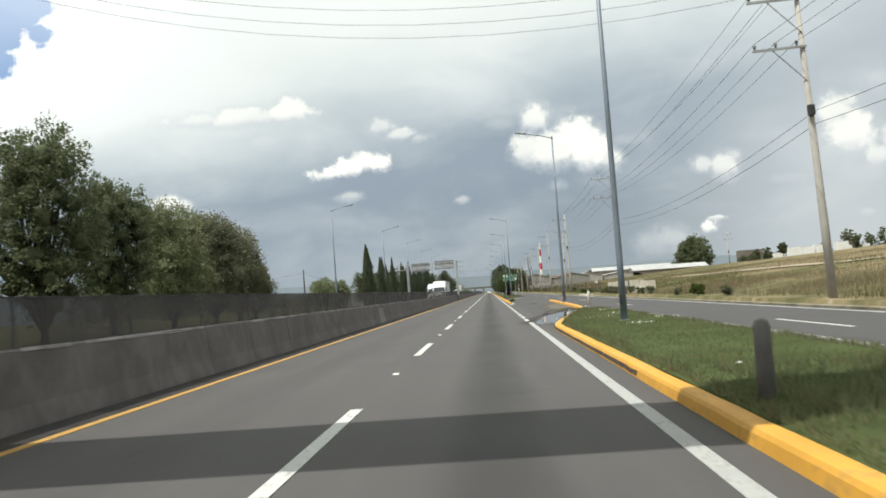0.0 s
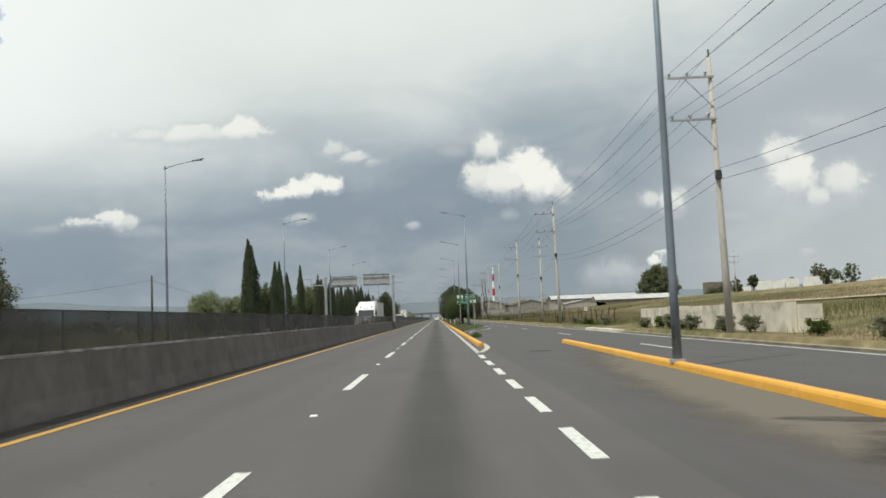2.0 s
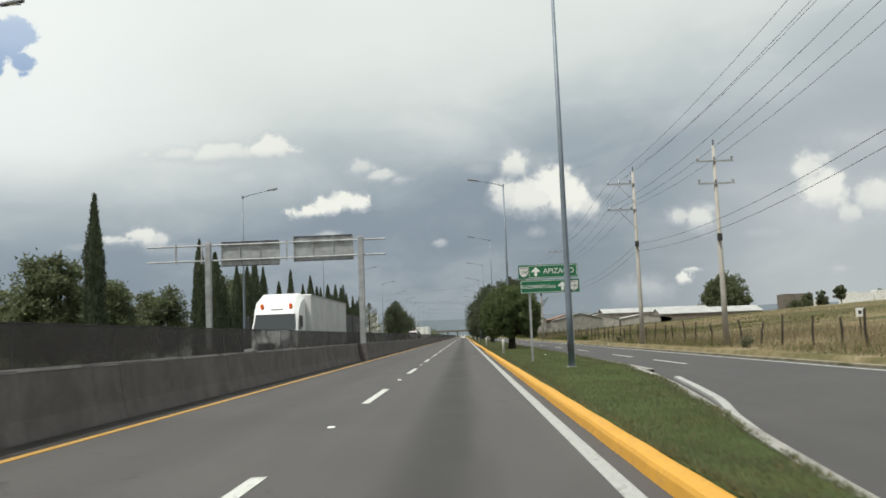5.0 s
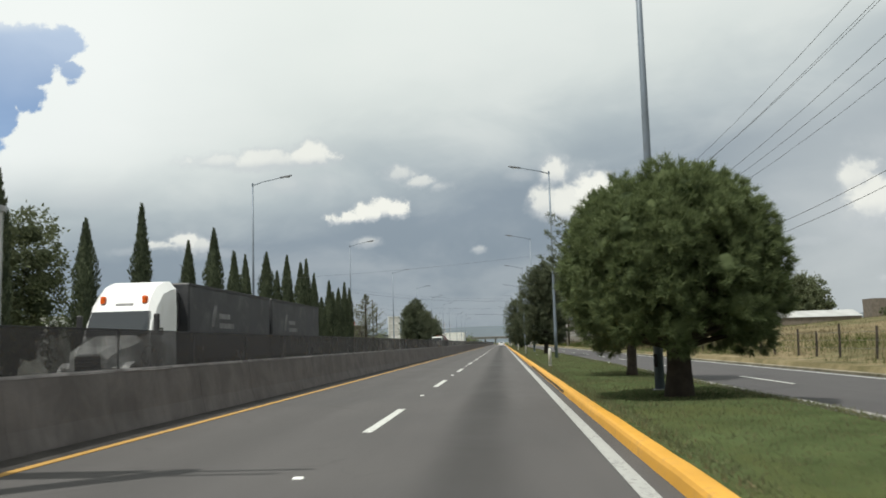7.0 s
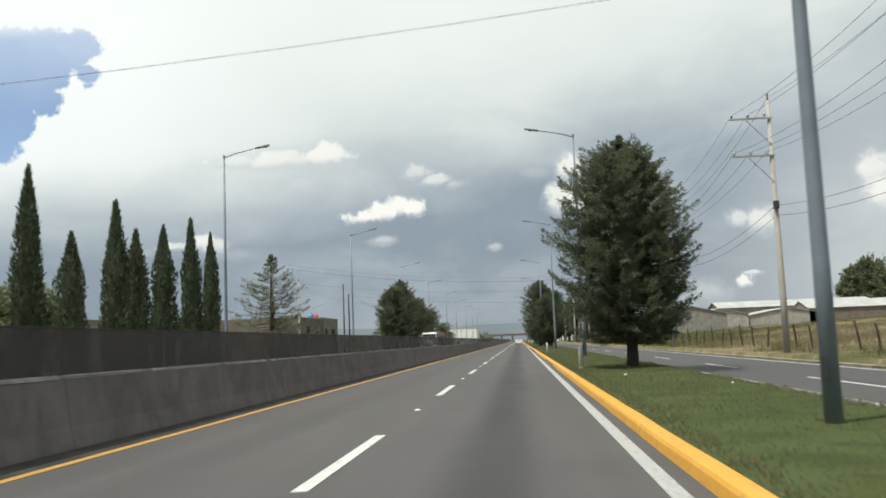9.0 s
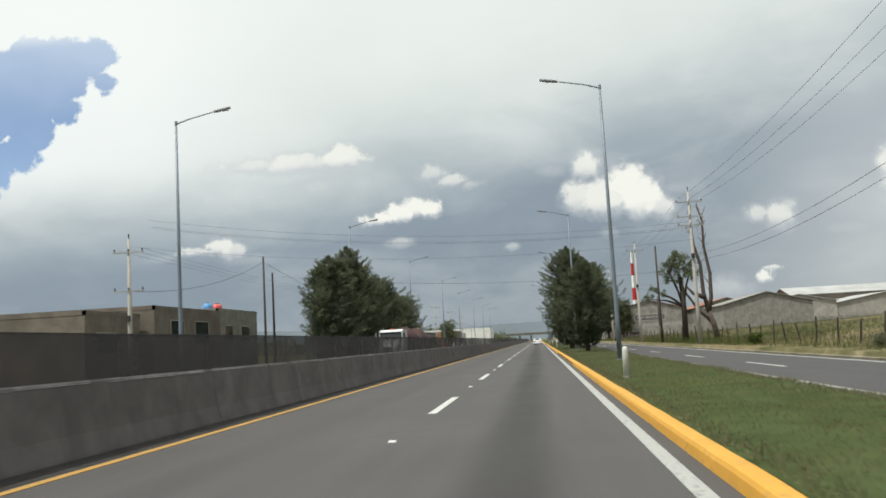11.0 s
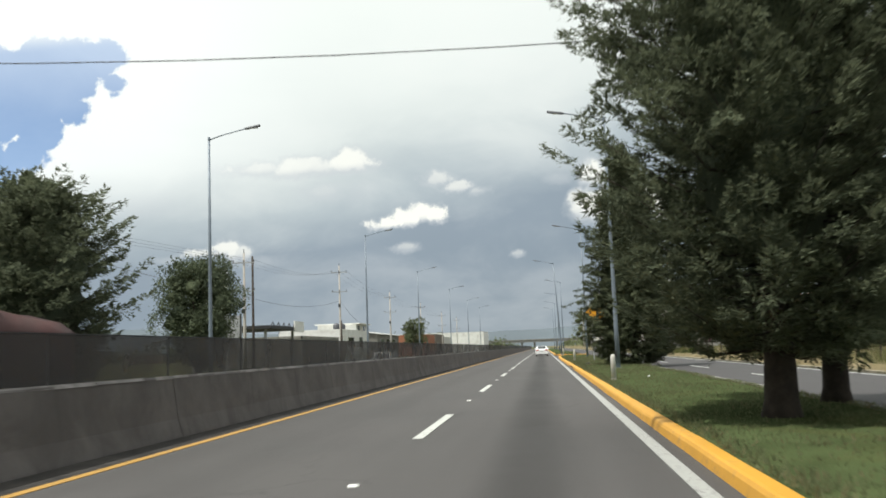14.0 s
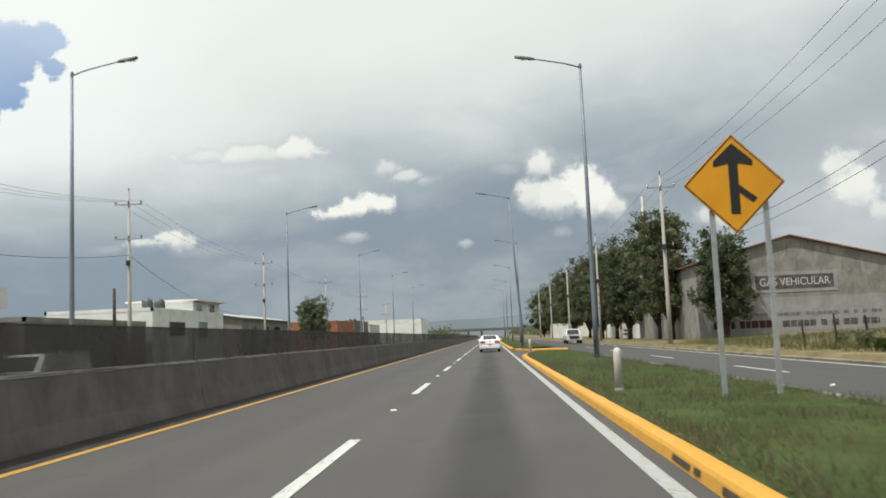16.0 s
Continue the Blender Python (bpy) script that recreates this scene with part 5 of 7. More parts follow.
def build_plants():
    # trees on the strip between the roads
    strip_group = "trees on the grass strip"
    needle_tree(pose(5.85, 190.8, 0.2), 11, dome_blobs(3, 4.8, 2.32, 0.8), 9500, "round clipped pine with tufts of long green needles", strip_group)
    conifer(pose(6.5, 202, 0.2), 12, 6.2, 3.1, 1.2, 150, "feathery dark green cedar with a bare trunk foot", group=strip_group, tops=2, foot=0.17, up=0.4)
    conifer(pose(6.4, 257, 0.2), 13, 8.8, 3.2, 0.9, 230, "broad dark green cedar with two feathery tops", group=strip_group, outline=SHAGGY, tops=3, foot=0.23, up=0.34, per_limb=6, ragged=0.17, solid=0.3)
    conifer(pose(5.95, 343, 0.2), 14, 7.3, 2.8, 0.35, 165, "dark green cedar with upswept limbs and a low skirt", group=strip_group, outline=VASE, tops=3, ragged=0.3, foot=0.17, solid=0.22, inner=1.1, up=0.5)
    conifer(pose(5.65, 366.5, 0.2), 15, 10.6, 3.3, 0.9, 240, "tall dense dark green cedar with spreading limbs", group=strip_group, outline=SHAGGY, tops=2, foot=0.26, up=0.36, per_limb=6, solid=0.3)
    conifer(pose(7.4, 369.5, 0.2), 16, 9.4, 3.7, 1.0, 210, "dense dark green cedar leaning out of its neighbour", group=strip_group, outline=SHAGGY, tops=2, foot=0.24, per_limb=6, solid=0.3)
    conifer(pose(7.35, 405, 0.2), 17, 13.0, 3.4, 0.35, 165, "tall ragged dark spruce with drooping sprays and upturned limb ends", "spruce", strip_group, outline=SPIRE, droop=0.22, up=0.24, ragged=0.15, lean=0.0, hang=0.75, spray=0.66, per_limb=9, solid=0.45, foot=0.24, inner=6.0, W=0.019)
    # cypresses beyond the opposite carriageway
    proto = [cypress_proto(20 + i, 8.6, r) for i, r in enumerate((0.47, 0.55, 0.44))]
    spots = [(138, 10.1), (138.9, 9.6), (147.3, 8.4), (150, 8.6), (155, 7.6), (165.8, 9.1), (183.4, 8.7), (187.3, 8.2), (190, 5.6), (193.5, 7.7), (197, 7.9), (199.8, 9.4), (203, 8.3), (209.9, 7.4), (216, 9.0),
             (222.4, 7.8), (226.6, 9.1), (230.4, 8.0), (232.8, 8.0), (237.8, 8.7), (240.6, 7.5), (243.5, 9.0), (247.8, 8.8), (249.8, 9.3), (252.6, 8.2), (255.5, 6.2), (259.3, 8.0), (261.3, 7.0), (264.4, 7.6), (268, 8.4), (271, 8.0)]
    rng = random.Random(8)
    for i, (y, h) in enumerate(spots):
        wide = 1.25 if y in (138, 187.3) else rng.uniform(0.85, 1.1)
        m = pose(float(np.interp(y, [138, 145, 218, 255], [-17, -16, -16, -14.8])), y, 0.2, 0, 0, rng.uniform(0, 360))
        src = proto[i % 3]
        ob = src if i < 3 else copy_thing(src, m)
        ob.matrix_basis = m @ Matrix.Diagonal((wide, wide, (h - 0.2) / 8.6, 1))
    # trees behind the opposite carriageway
    left = "trees beyond the opposite carriageway"
    for i, (x, y, h, r, mat, lab) in enumerate(((-26, 40, 14.0, 5.0, "dark_leaf", "tall dark green pine with tufted limb ends"), (-25, 52, 13.2, 4.6, "dark_leaf", "tall dark green pine with tufted limb ends"),
                                               (-25.5, 63, 11.6, 3.8, "dark_leaf", "full green broadleaf tree beside the carriageway"), (-25, 74, 10.4, 4.2, "broadleaf", "full green broadleaf tree beside the carriageway"),
                                               (-24.8, 85, 10.4, 3.9, "olive", "grey-green olive-toned tree by the road"), (-24.6, 92.5, 9.2, 3.7, "olive", "grey-green olive-toned tree by the road"), (-24.4, 98, 6.4, 2.6, "olive", "grey-green drooping shrub tree"))):
        clump_tree(pose(x, y, 0.1), 30 + i, round_blobs(30 + i, h, r, 0.8, 34), 34000, lab, mat, 0.20, 0.062, 0.28, left, shell=0.45, tuft=0.075 if i < 3 else 0.11)
    for i, (x, y, h, r, mat) in enumerate(((-32, 178, 5.6, 3.4, "broadleaf"), (-30, 187, 5.4, 3.0, "broadleaf"), (-20.5, 160, 6.3, 2.8, "dark_leaf"), (-20, 170, 6.2, 2.6, "dark_leaf"), (-20.5, 178, 5.0, 2.4, "dark_leaf"),
                                          (-21, 190, 5.2, 2.8, "dark_leaf"), (-21, 205, 6.0, 3.0, "dark_leaf"), (-21.5, 214, 8.2, 3.4, "dark_leaf"), (-21, 262, 4.2, 2.6, "broadleaf"), (-21, 246, 4.0, 2.4, "broadleaf"), (-20, 228, 4.0, 2.4, "dark_leaf"))):
        clump_tree(pose(x, y, 0.1), 50 + i, round_blobs(50 + i, h, r, 0.3, 14), 15000, "dark green bushy tree behind the cypresses", mat, 0.21, 0.065, 0.16, left)
    conifer(pose(-14.9, 283.5, 0.15), 60, 7.8, 3.3, 0.5, 85, "thin pale green young conifer", "olive", left, per_limb=4, spray=0.75, solid=0, inner=0.3, outline=SPIRE, leaves=5, L=0.14, W=0.022, ragged=0.25)
    for i, (x, y, h, r) in enumerate(((-16.0, 351, 9.6, 3.4), (-15.6, 356.8, 11.0, 3.5), (-16.2, 363.5, 10.2, 3.8), (-15.6, 371.5, 9.2, 4.0), (-14.6, 379.5, 7.6, 3.9))):
        conifer(pose(x, y, 0.15), 70 + i, h, r, 0.3, 130, "broad feathery dark green cedar in a row", "cedar", left, outline=SHAGGY, per_limb=6, spray=0.8, leaves=5, L=0.16, W=0.032, tops=4, up=0.38, ragged=0.2, solid=0.45)
    clump_tree(pose(-18.6, 404, 0.1), 80, round_blobs(80, 7.4, 3.1, 0.5, 30), 30000, "dense dark green round tree", "cypress", 0.15, 0.05, 0.25, left)
    clump_tree(pose(-24.2, 535, 0.1), 81, round_blobs(81, 7.7, 3.4, 1.6, 18), 8000, "trimmed round dark green tree", "dark_leaf", 0.22, 0.08, 0.22, left)
    # trees beside the service road, past the warehouse
    right = "trees beside the service road"
    for i, (x, y, h, r) in enumerate(((21.5, 478.5, 9.0, 3.0), (19.0, 488, 12.2, 3.6), (19.6, 497, 13.4, 4.0), (18.2, 508, 11.6, 3.6), (18.6, 521, 12.2, 4.0), (18.6, 536, 12.8, 4.2), (19, 556, 13.6, 4.6), (19, 582, 14.2, 5.0), (19, 612, 15.0, 5.4), (19.5, 650, 15, 6), (20, 700, 15, 7))):
        clump_tree(pose(x, y, 0.2), 90 + i, round_blobs(90 + i, h, r, 1.2, 18), 9000, "tall dense dark green roadside tree", "street_leaf", 0.26, 0.085, 0.3, right)
    clump_tree(pose(16.3, 361, 0.3), 110, [(-0.1, 0.1, 7.5, 1.0), (-1.1, 0.0, 6.9, 0.9), (0.7, -0.3, 6.5, 0.9), (-0.4, 0.2, 8.2, 0.6), (-0.8, 0.4, 6.0, 0.7), (-2.6, 0.1, 5.0, 0.45), (-3.2, 0.3, 4.3, 0.5), (-1.9, 0.0, 4.6, 0.4), (1.1, 0.2, 7.3, 0.5)], 5200, "half bare roadside tree with a thin leafy crown", "dark_leaf", 0.17, 0.045, 0.3, right, shell=0.3)


build_grass()
build_plants()


M["mark_grey"] = surface("faded_mark", (0.17, 0.17, 0.17), 0.4, 1.5, 0.6)


# ---- signs ----
def lettering(text, size, depth=0.004, squeeze=1.0):
    """Flat raised letters, centred, facing -y, as one mesh."""
    cu = bpy.data.curves.new("letters", "FONT")
    cu.body, cu.size, cu.extrude, cu.align_x, cu.align_y = text, size, depth, "CENTER", "CENTER"
    tmp = bpy.data.objects.new("letters", cu)
    me = bpy.data.meshes.new_from_object(tmp)
    bpy.data.objects.remove(tmp)
    me.transform(Matrix.Rotation(math.pi / 2, 4, "X") @ Matrix.Diagonal((squeeze, 1, 1, 1)))
    return me


def letters(name, text, x, y, z, size, mat, parent, squeeze=1.0):
    me = lettering(text, size, 0.004, squeeze)
    me.materials.clear()
    me.materials.append(M[mat])
    ob = part(name, me, "", parent)
    ob.location = (x, y, z)
    return ob


def up_arrow(cx, z0, z1, w, y):
    """A broad road-sign arrow that points up."""
    h = z1 - z0
    o = [(-0.16 * w, 0), (0.16 * w, 0), (0.16 * w, 0.5 * h), (0.5 * w, 0.42 * h), (0.5 * w, 0.58 * h), (0, h), (-0.5 * w, 0.58 * h), (-0.5 * w, 0.42 * h), (-0.16 * w, 0.5 * h)]
    return Geo().prism([(cx + a, z0 + b) for a, b in o], "y", y - 0.006, y)


def shield(cx, cz, s, y):
    pts = [(-0.40, 0.50), (-0.2, 0.46), (0, 0.5), (0.2, 0.46), (0.40, 0.50), (0.46, 0.30), (0.38, 0.1), (0.42, -0.12), (0.3, -0.34), (0.0, -0.52), (-0.3, -0.34), (-0.42, -0.12), (-0.38, 0.1), (-0.46, 0.30)]
    return Geo().prism([(cx + a * s, cz + b * s) for a, b in pts], "y", y - 0.004, y)


def sign_panel(name, x0, x1, z0, z1, y, parent, mat, cut=None):
    p = part(name, Geo().prism([(x0 + 0.03, z0), (x1 - 0.03, z0), (x1, z0 + 0.03), (x1, z1 - 0.03), (x1 - 0.03, z1), (x0 + 0.03, z1), (x0, z1 - 0.03), (x0, z0 + 0.03)], "y", y, y + 0.025), mat, parent)
    return p


def build_green_sign():
    t = thing("road_sign", "two green direction boards with route shields on steel posts", "road sign", pose(0, 159.2, 0))
    for x in (4.98, 6.68):
        part("post", Geo().box(x - 0.045, 0.04, 0.1, x + 0.045, 0.10, 4.05), "galv", t)
    top = sign_panel("upper_board", 4.55, 7.0, 3.62, 4.18, 0.0, t, "sign_green")
    low = sign_panel("lower_board", 4.60, 7.05, 3.0, 3.55, 0.0, t, "sign_green")
    for brd, z0, z1, xa, xb, sx in ((top, 3.62, 4.18, 4.98, 6.97, 4.77), (low, 3.0, 3.55, 4.63, 6.60, 6.82)):
        for a, b, c, d in ((xa, z0 + 0.03, xb, z0 + 0.045), (xa, z1 - 0.045, xb, z1 - 0.03), (xa, z0 + 0.03, xa + 0.015, z1 - 0.03), (xb - 0.015, z0 + 0.03, xb, z1 - 0.03)):
            part("border", Geo().box(a, -0.005, b, c, 0.0, d), "sign_white", brd)
        part("shield_rim", shield(sx, (z0 + z1) / 2, 0.46, -0.001), "sign_black", brd)
        part("shield", shield(sx, (z0 + z1) / 2, 0.42, -0.006), "sign_white", brd)
    letters("lettering", "APIZACO", 6.22, -0.008, 3.90, 0.31, "sign_white", top, 0.97)
    part("arrow", up_arrow(5.27, 3.72, 4.08, 0.36, -0.001), "sign_white", top)
    letters("route_number", "136", 4.77, -0.016, 3.87, 0.20, "sign_black", top, 0.85)
    letters("route_name", "MEXICO", 4.77, -0.016, 4.04, 0.085, "sign_black", top, 0.95)
    letters("lettering", "HUACHINANGO Cuota", 5.33, -0.008, 3.27, 0.21, "sign_white", low, 0.66)
    part("arrow", up_arrow(6.35, 3.09, 3.46, 0.34, -0.001), "sign_white", low)
    letters("route_number", "140", 6.82, -0.016, 3.26, 0.18, "sign_black", low, 0.85)
    letters("route_name", "MEXICO", 6.82, -0.016, 3.42, 0.08, "sign_black", low, 0.95)
    letters("route_letter", "D", 6.82, -0.016, 3.13, 0.085, "sign_black", low)


def build_yellow_sign():
    t = thing("warning_sign", "amber diamond merge warning sign with a black arrow on two posts", "road sign", pose(6.25, 419.2, 0))
    c, r = 3.80, 0.86
    dia = lambda q: [(0, c - q), (q, c), (0, c + q), (-q, c)]
    board = part("board", Geo().prism(dia(r), "y", 0, 0.02), "sign_yellow", t)
    rim = Geo()
    o, i = dia(r - 0.025), dia(r - 0.05)
    for k in range(4):
        a, b, p, q = o[k], o[(k + 1) % 4], i[(k + 1) % 4], i[k]
        rim.prism([a, b, p, q], "y", -0.004, 0.0)
    part("border", rim, "sign_black", board)
    g = Geo()
    g.prism([(-0.08, 3.28), (0.08, 3.28), (0.08, 4.15), (-0.08, 4.15)], "y", -0.005, 0)
    g.prism([(-0.33, 4.10), (-0.08, 4.15), (0.08, 4.15), (0.33, 4.10), (0.33, 4.20), (0.0, 4.50), (-0.33, 4.20)], "y", -0.0055, 0)
    g.prism([(0.06, 3.80), (0.06, 3.66), (0.30, 3.46), (0.38, 3.54)], "y", -0.0045, 0)
    part("arrow", g, "sign_black", board, "black merge arrow")
    for x in (-0.39, 0.52):
        part("post", Geo().box(x - 0.04, 0.03, 0.1, x + 0.04, 0.09, 4.0 if x < 0 else 4.1), "galv", t)


def build_gantry():
    t = thing("sign_gantry", "galvanised sign gantry over the opposite carriageway, boards seen from behind", "gantry", pose(0, 180.2, 0))
    for x in (-4.36, -14.45):
        p = part("column", Geo().chamfer(x - 0.18, -0.18, 0.0, x + 0.18, 0.18, 8.12, 0.03), "galv", t)
        part("column_cap", Geo().disc((x, 0, 8.14), (0, 0, 1), 0.17, 0.06), "galv", p)
        part("pedestal", Geo().prism([(x - 0.34, -0.02), (x + 0.36, -0.02), (x + 0.30, 0.3), (x + 0.24, 0.95), (x + 0.20, 1.12), (x - 0.34, 1.12)], "y", -0.75, 0.75), "barrier", t, "concrete pedestal beside the barrier")
    for z in (7.93, 6.92):
        part("beam", Geo().tube([(-18.5, 0.0, z), (-2.72, 0.0, z)], 0.055, 8), "galv", t)
    for x in (-16.6, -14.9, -9.25):
        part("strut", Geo().box(x - 0.05, -0.05, 6.75, x + 0.05, 0.05, 8.1), "galv", t)
    for x0, x1, z0, z1 in ((-13.6, -9.72, 6.5, 8.12), (-8.8, -4.85, 6.65, 8.3)):
        b = part("sign_board", Geo().box(x0, 0.07, z0, x1, 0.10, z1), "galv", t, "plain grey back of a sign board")
        for x in (x0 + 0.02, x0 + (x1 - x0) * 0.32, x0 + (x1 - x0) * 0.66, x1 - 0.02):
            part("stiffener", Geo().box(x - 0.035, 0.0, z0, x + 0.035, 0.07, z1), "galv", b)
        for z in (z0 + 0.015, z1 - 0.015):
            part("frame_rail", Geo().box(x0, 0.02, z - 0.025, x1, 0.07, z + 0.025), "steel_dark", b)


# ---- vehicles ----
def wheel(name, x, y, r, w, parent):
    tyre = part(name, Geo().tube([(x - w / 2, y, r), (x - w / 2 + 0.03, y, r), (x + w / 2 - 0.03, y, r), (x + w / 2, y, r)], [r * 0.93, r, r, r * 0.93], 20), "rubber", parent)
    part("rim", Geo().disc((x, y, r), (1, 0, 0), r * 0.58, w + 0.02, 16), "chrome", tyre)
    return tyre


def build_car(m):
    t = thing("sedan_car", "white four-door sedan seen from behind in its lane", "car", m)
    # side profile (y, z): front is +y
    prof = [(-2.25, 0.42), (-2.28, 0.75), (-2.22, 0.98), (-1.75, 1.06), (-1.05, 1.40), (-0.5, 1.46), (0.2, 1.45), (0.95, 1.02), (2.0, 0.84), (2.25, 0.62), (2.2, 0.35), (1.85, 0.22), (-1.9, 0.22)]
    rings = []
    for x, s in ((-0.89, 0.90), (-0.86, 0.97), (-0.70, 1.0), (0.70, 1.0), (0.86, 0.97), (0.89, 0.90)):
        k = abs(x) / 0.89
        rings.append([(x * (0.78 + 0.22 * min(1, max(0, (1.46 - z) / 0.42))), y * (1 - 0.03 * k ** 4), 0.22 + (z - 0.22) * (1 - 0.035 * k ** 4)) for y, z in prof])
    body = part("body", Geo().loft(rings), "car_white", t)
    part("rear_window", Geo().add([(-0.60, -1.68, 1.085), (0.60, -1.68, 1.085), (0.52, -1.10, 1.40), (-0.52, -1.10, 1.40), (-0.60, -1.66, 1.075), (0.60, -1.66, 1.075), (0.52, -1.08, 1.38), (-0.52, -1.08, 1.38)],
                                  [(0, 1, 2, 3), (4, 7, 6, 5), (0, 4, 5, 1), (1, 5, 6, 2), (2, 6, 7, 3), (3, 7, 4, 0)]), "glass", t)
    for s in (-1, 1):
        part("side_window", Geo().add([(s * 0.865, -1.30, 1.04), (s * 0.865, 0.75, 1.04), (s * 0.72, 0.20, 1.40), (s * 0.72, -0.85, 1.40), (s * 0.85, -1.30, 1.03), (s * 0.85, 0.75, 1.03), (s * 0.70, 0.20, 1.38), (s * 0.70, -0.85, 1.38)],
                                      [(0, 1, 2, 3), (4, 7, 6, 5), (0, 4, 5, 1), (1, 5, 6, 2), (2, 6, 7, 3), (3, 7, 4, 0)]), "glass", t)
        part("tail_light", Geo().chamfer(*sorted((s * 0.82, s * 0.42))[:1], -2.30, 0.80, sorted((s * 0.82, s * 0.42))[1], -2.22, 0.95, 0.02), "red_lens", t)
        part("side_mirror", Geo().chamfer(*sorted((s * 0.88, s * 1.05))[:1], 0.55, 1.0, sorted((s * 0.88, s * 1.05))[1], 0.68, 1.13, 0.02), "car_white", t)
        for y in (-1.38, 1.36):
            wheel("wheel", s * 0.78, y, 0.32, 0.2, t)
    part("rear_bumper", Geo().chamfer(-0.86, -2.33, 0.32, 0.86, -2.15, 0.58, 0.03), "car_white", t)
    part("diffuser", Geo().box(-0.7, -2.32, 0.22, 0.7, -2.2, 0.33), "steel_dark", t)
    plate = part("number_plate", Geo().box(-0.16, -2.345, 0.62, 0.16, -2.27, 0.74), "sign_white", t)
    part("plate_bar", Geo().box(-0.12, -2.35, 0.66, 0.12, -2.345, 0.70), "sign_black", plate)
    part("boot_badge", Geo().disc((0, -2.285, 0.88), (0, 1, 0), 0.05, 0.02), "chrome", t)


def build_tractor(m, cab="truck_white", hood="truck_white", old=False, label="white long-nosed truck tractor with a tall sleeper cab"):
    """A long-nosed truck tractor that faces -y; its front bumper is at y = 0."""
    t = thing("truck_tractor", label, "truck", m, "trucks on the opposite carriageway")
    hw = 1.2
    hood_rings = [[(-w, y, z0), (-w, y, z1 - 0.2), (-w + 0.25, y, z1), (w - 0.25, y, z1), (w, y, z1 - 0.2), (w, y, z0)] for y, w, z0, z1 in ((0.15, 0.62, 0.55, 1.42), (0.5, 0.78, 0.55, 1.66), (1.9, 0.92, 0.6, 1.96), (2.2, 0.95, 0.6, 2.04))]
    part("hood", Geo().loft(hood_rings), hood, t)
    part("grille", Geo().box(-0.42, 0.10, 0.65, 0.42, 0.17, 1.35), "steel_dark", t)
    for i in range(6):
        part("grille_bar", Geo().box(-0.42, 0.08, 0.70 + i * 0.11, 0.42, 0.10, 0.73 + i * 0.11), "chrome", t)
    part("bumper", Geo().chamfer(-1.2, 0.0, 0.32, 1.2, 0.3, 0.68, 0.05), hood if not old else "chrome", t)
    for s in (-1, 1):
        a, b = sorted((s * 0.62, s * 1.2))
        part("mudguard", Geo().loft([[(a, 0.35 + 1.15 * math.sin(k) * 0 + 0.62 - 0.62 * math.cos(k), 0.52 + 0.62 * math.sin(k)), (b, 0.35 + 0.62 - 0.62 * math.cos(k), 0.52 + 0.62 * math.sin(k)),
                                      (b, 0.35 + 0.62 - 0.54 * math.cos(k), 0.50 + 0.54 * math.sin(k)), (a, 0.35 + 0.62 - 0.54 * math.cos(k), 0.50 + 0.54 * math.sin(k))] for k in (0.0, 0.5, 1.0, 1.5, 2.0, 2.5, 3.1)]), hood, t)
        part("headlight", Geo().chamfer(*sorted((s * 0.64, s * 0.95))[:1], 0.22, 0.78, sorted((s * 0.64, s * 0.95))[1], 0.5, 1.0, 0.04), "lamp_glass", t)
        a, b = sorted((s * 1.28, s * 1.46))
        mir = part("mirror", Geo().chamfer(a, 2.25, 2.15, b, 2.4, 2.75, 0.03), "steel_dark" if not old else "chrome", t)
        part("mirror_arm", Geo().tube([(s * 1.15, 2.6, 2.3), (s * 1.35, 2.34, 2.3)], 0.02, 5), "steel_dark", mir)
        wheel("front_wheel", s * 1.0, 1.0, 0.52, 0.3, t)
        for y in (5.0, 6.3):
            wheel("drive_wheel", s * 0.95, y, 0.52, 0.5, t)
        part("fuel_tank", Geo().tube([(s * 0.98, 2.6, 0.72), (s * 0.98, 4.1, 0.72)], 0.3, 14), "chrome", t)
        part("side_window", Geo().box(*sorted((s * 1.19, s * 1.225))[:1], 2.7, 2.02, sorted((s * 1.19, s * 1.225))[1], 3.3, 2.28), "glass", t)
        part("exhaust_pipe", Geo().tube([(s * 1.1, 4.75, 0.9), (s * 1.1, 4.75, 3.2)], 0.07, 8), "chrome", t)
    if old:
        part("cab", Geo().loft([[(-1.12, y, z0), (1.12, y, z0), (1.16, y, 1.7), (1.05, y, z1), (-1.05, y, z1), (-1.16, y, 1.7)] for y, z0, z1 in ((2.2, 0.7, 2.02), (2.40, 0.7, 2.70), (2.65, 0.7, 2.90), (3.9, 0.7, 2.95), (4.0, 0.7, 2.82))]), cab, t)
        part("sun_visor", Geo().box(-1.06, 2.08, 2.70, 1.06, 2.46, 2.76), cab, t)
        part("door_window", Geo().box(1.03, 2.62, 2.12, 1.19, 3.18, 2.62), "glass", t)
        part("roof_beacon", Geo().chamfer(-0.12, 3.3, 2.94, 0.12, 3.5, 3.06, 0.03), "orange", t)
        part("windscreen", Geo().add([(-1.0, 2.17, 2.04), (1.0, 2.17, 2.04), (0.95, 2.37, 2.69), (-0.95, 2.37, 2.69), (-1.0, 2.23, 2.04), (1.0, 2.23, 2.04), (0.95, 2.43, 2.69), (-0.95, 2.43, 2.69)], [(0, 1, 2, 3), (4, 7, 6, 5), (0, 4, 5, 1), (1, 5, 6, 2), (2, 6, 7, 3), (3, 7, 4, 0)]), "glass", t)
        part("frame", Geo().box(-0.45, 3.9, 0.6, 0.45, 7.0, 0.9), "steel_dark", t)
        return t
    drop = lambda z1: 0.3 if z1 > 2.8 else 0.08
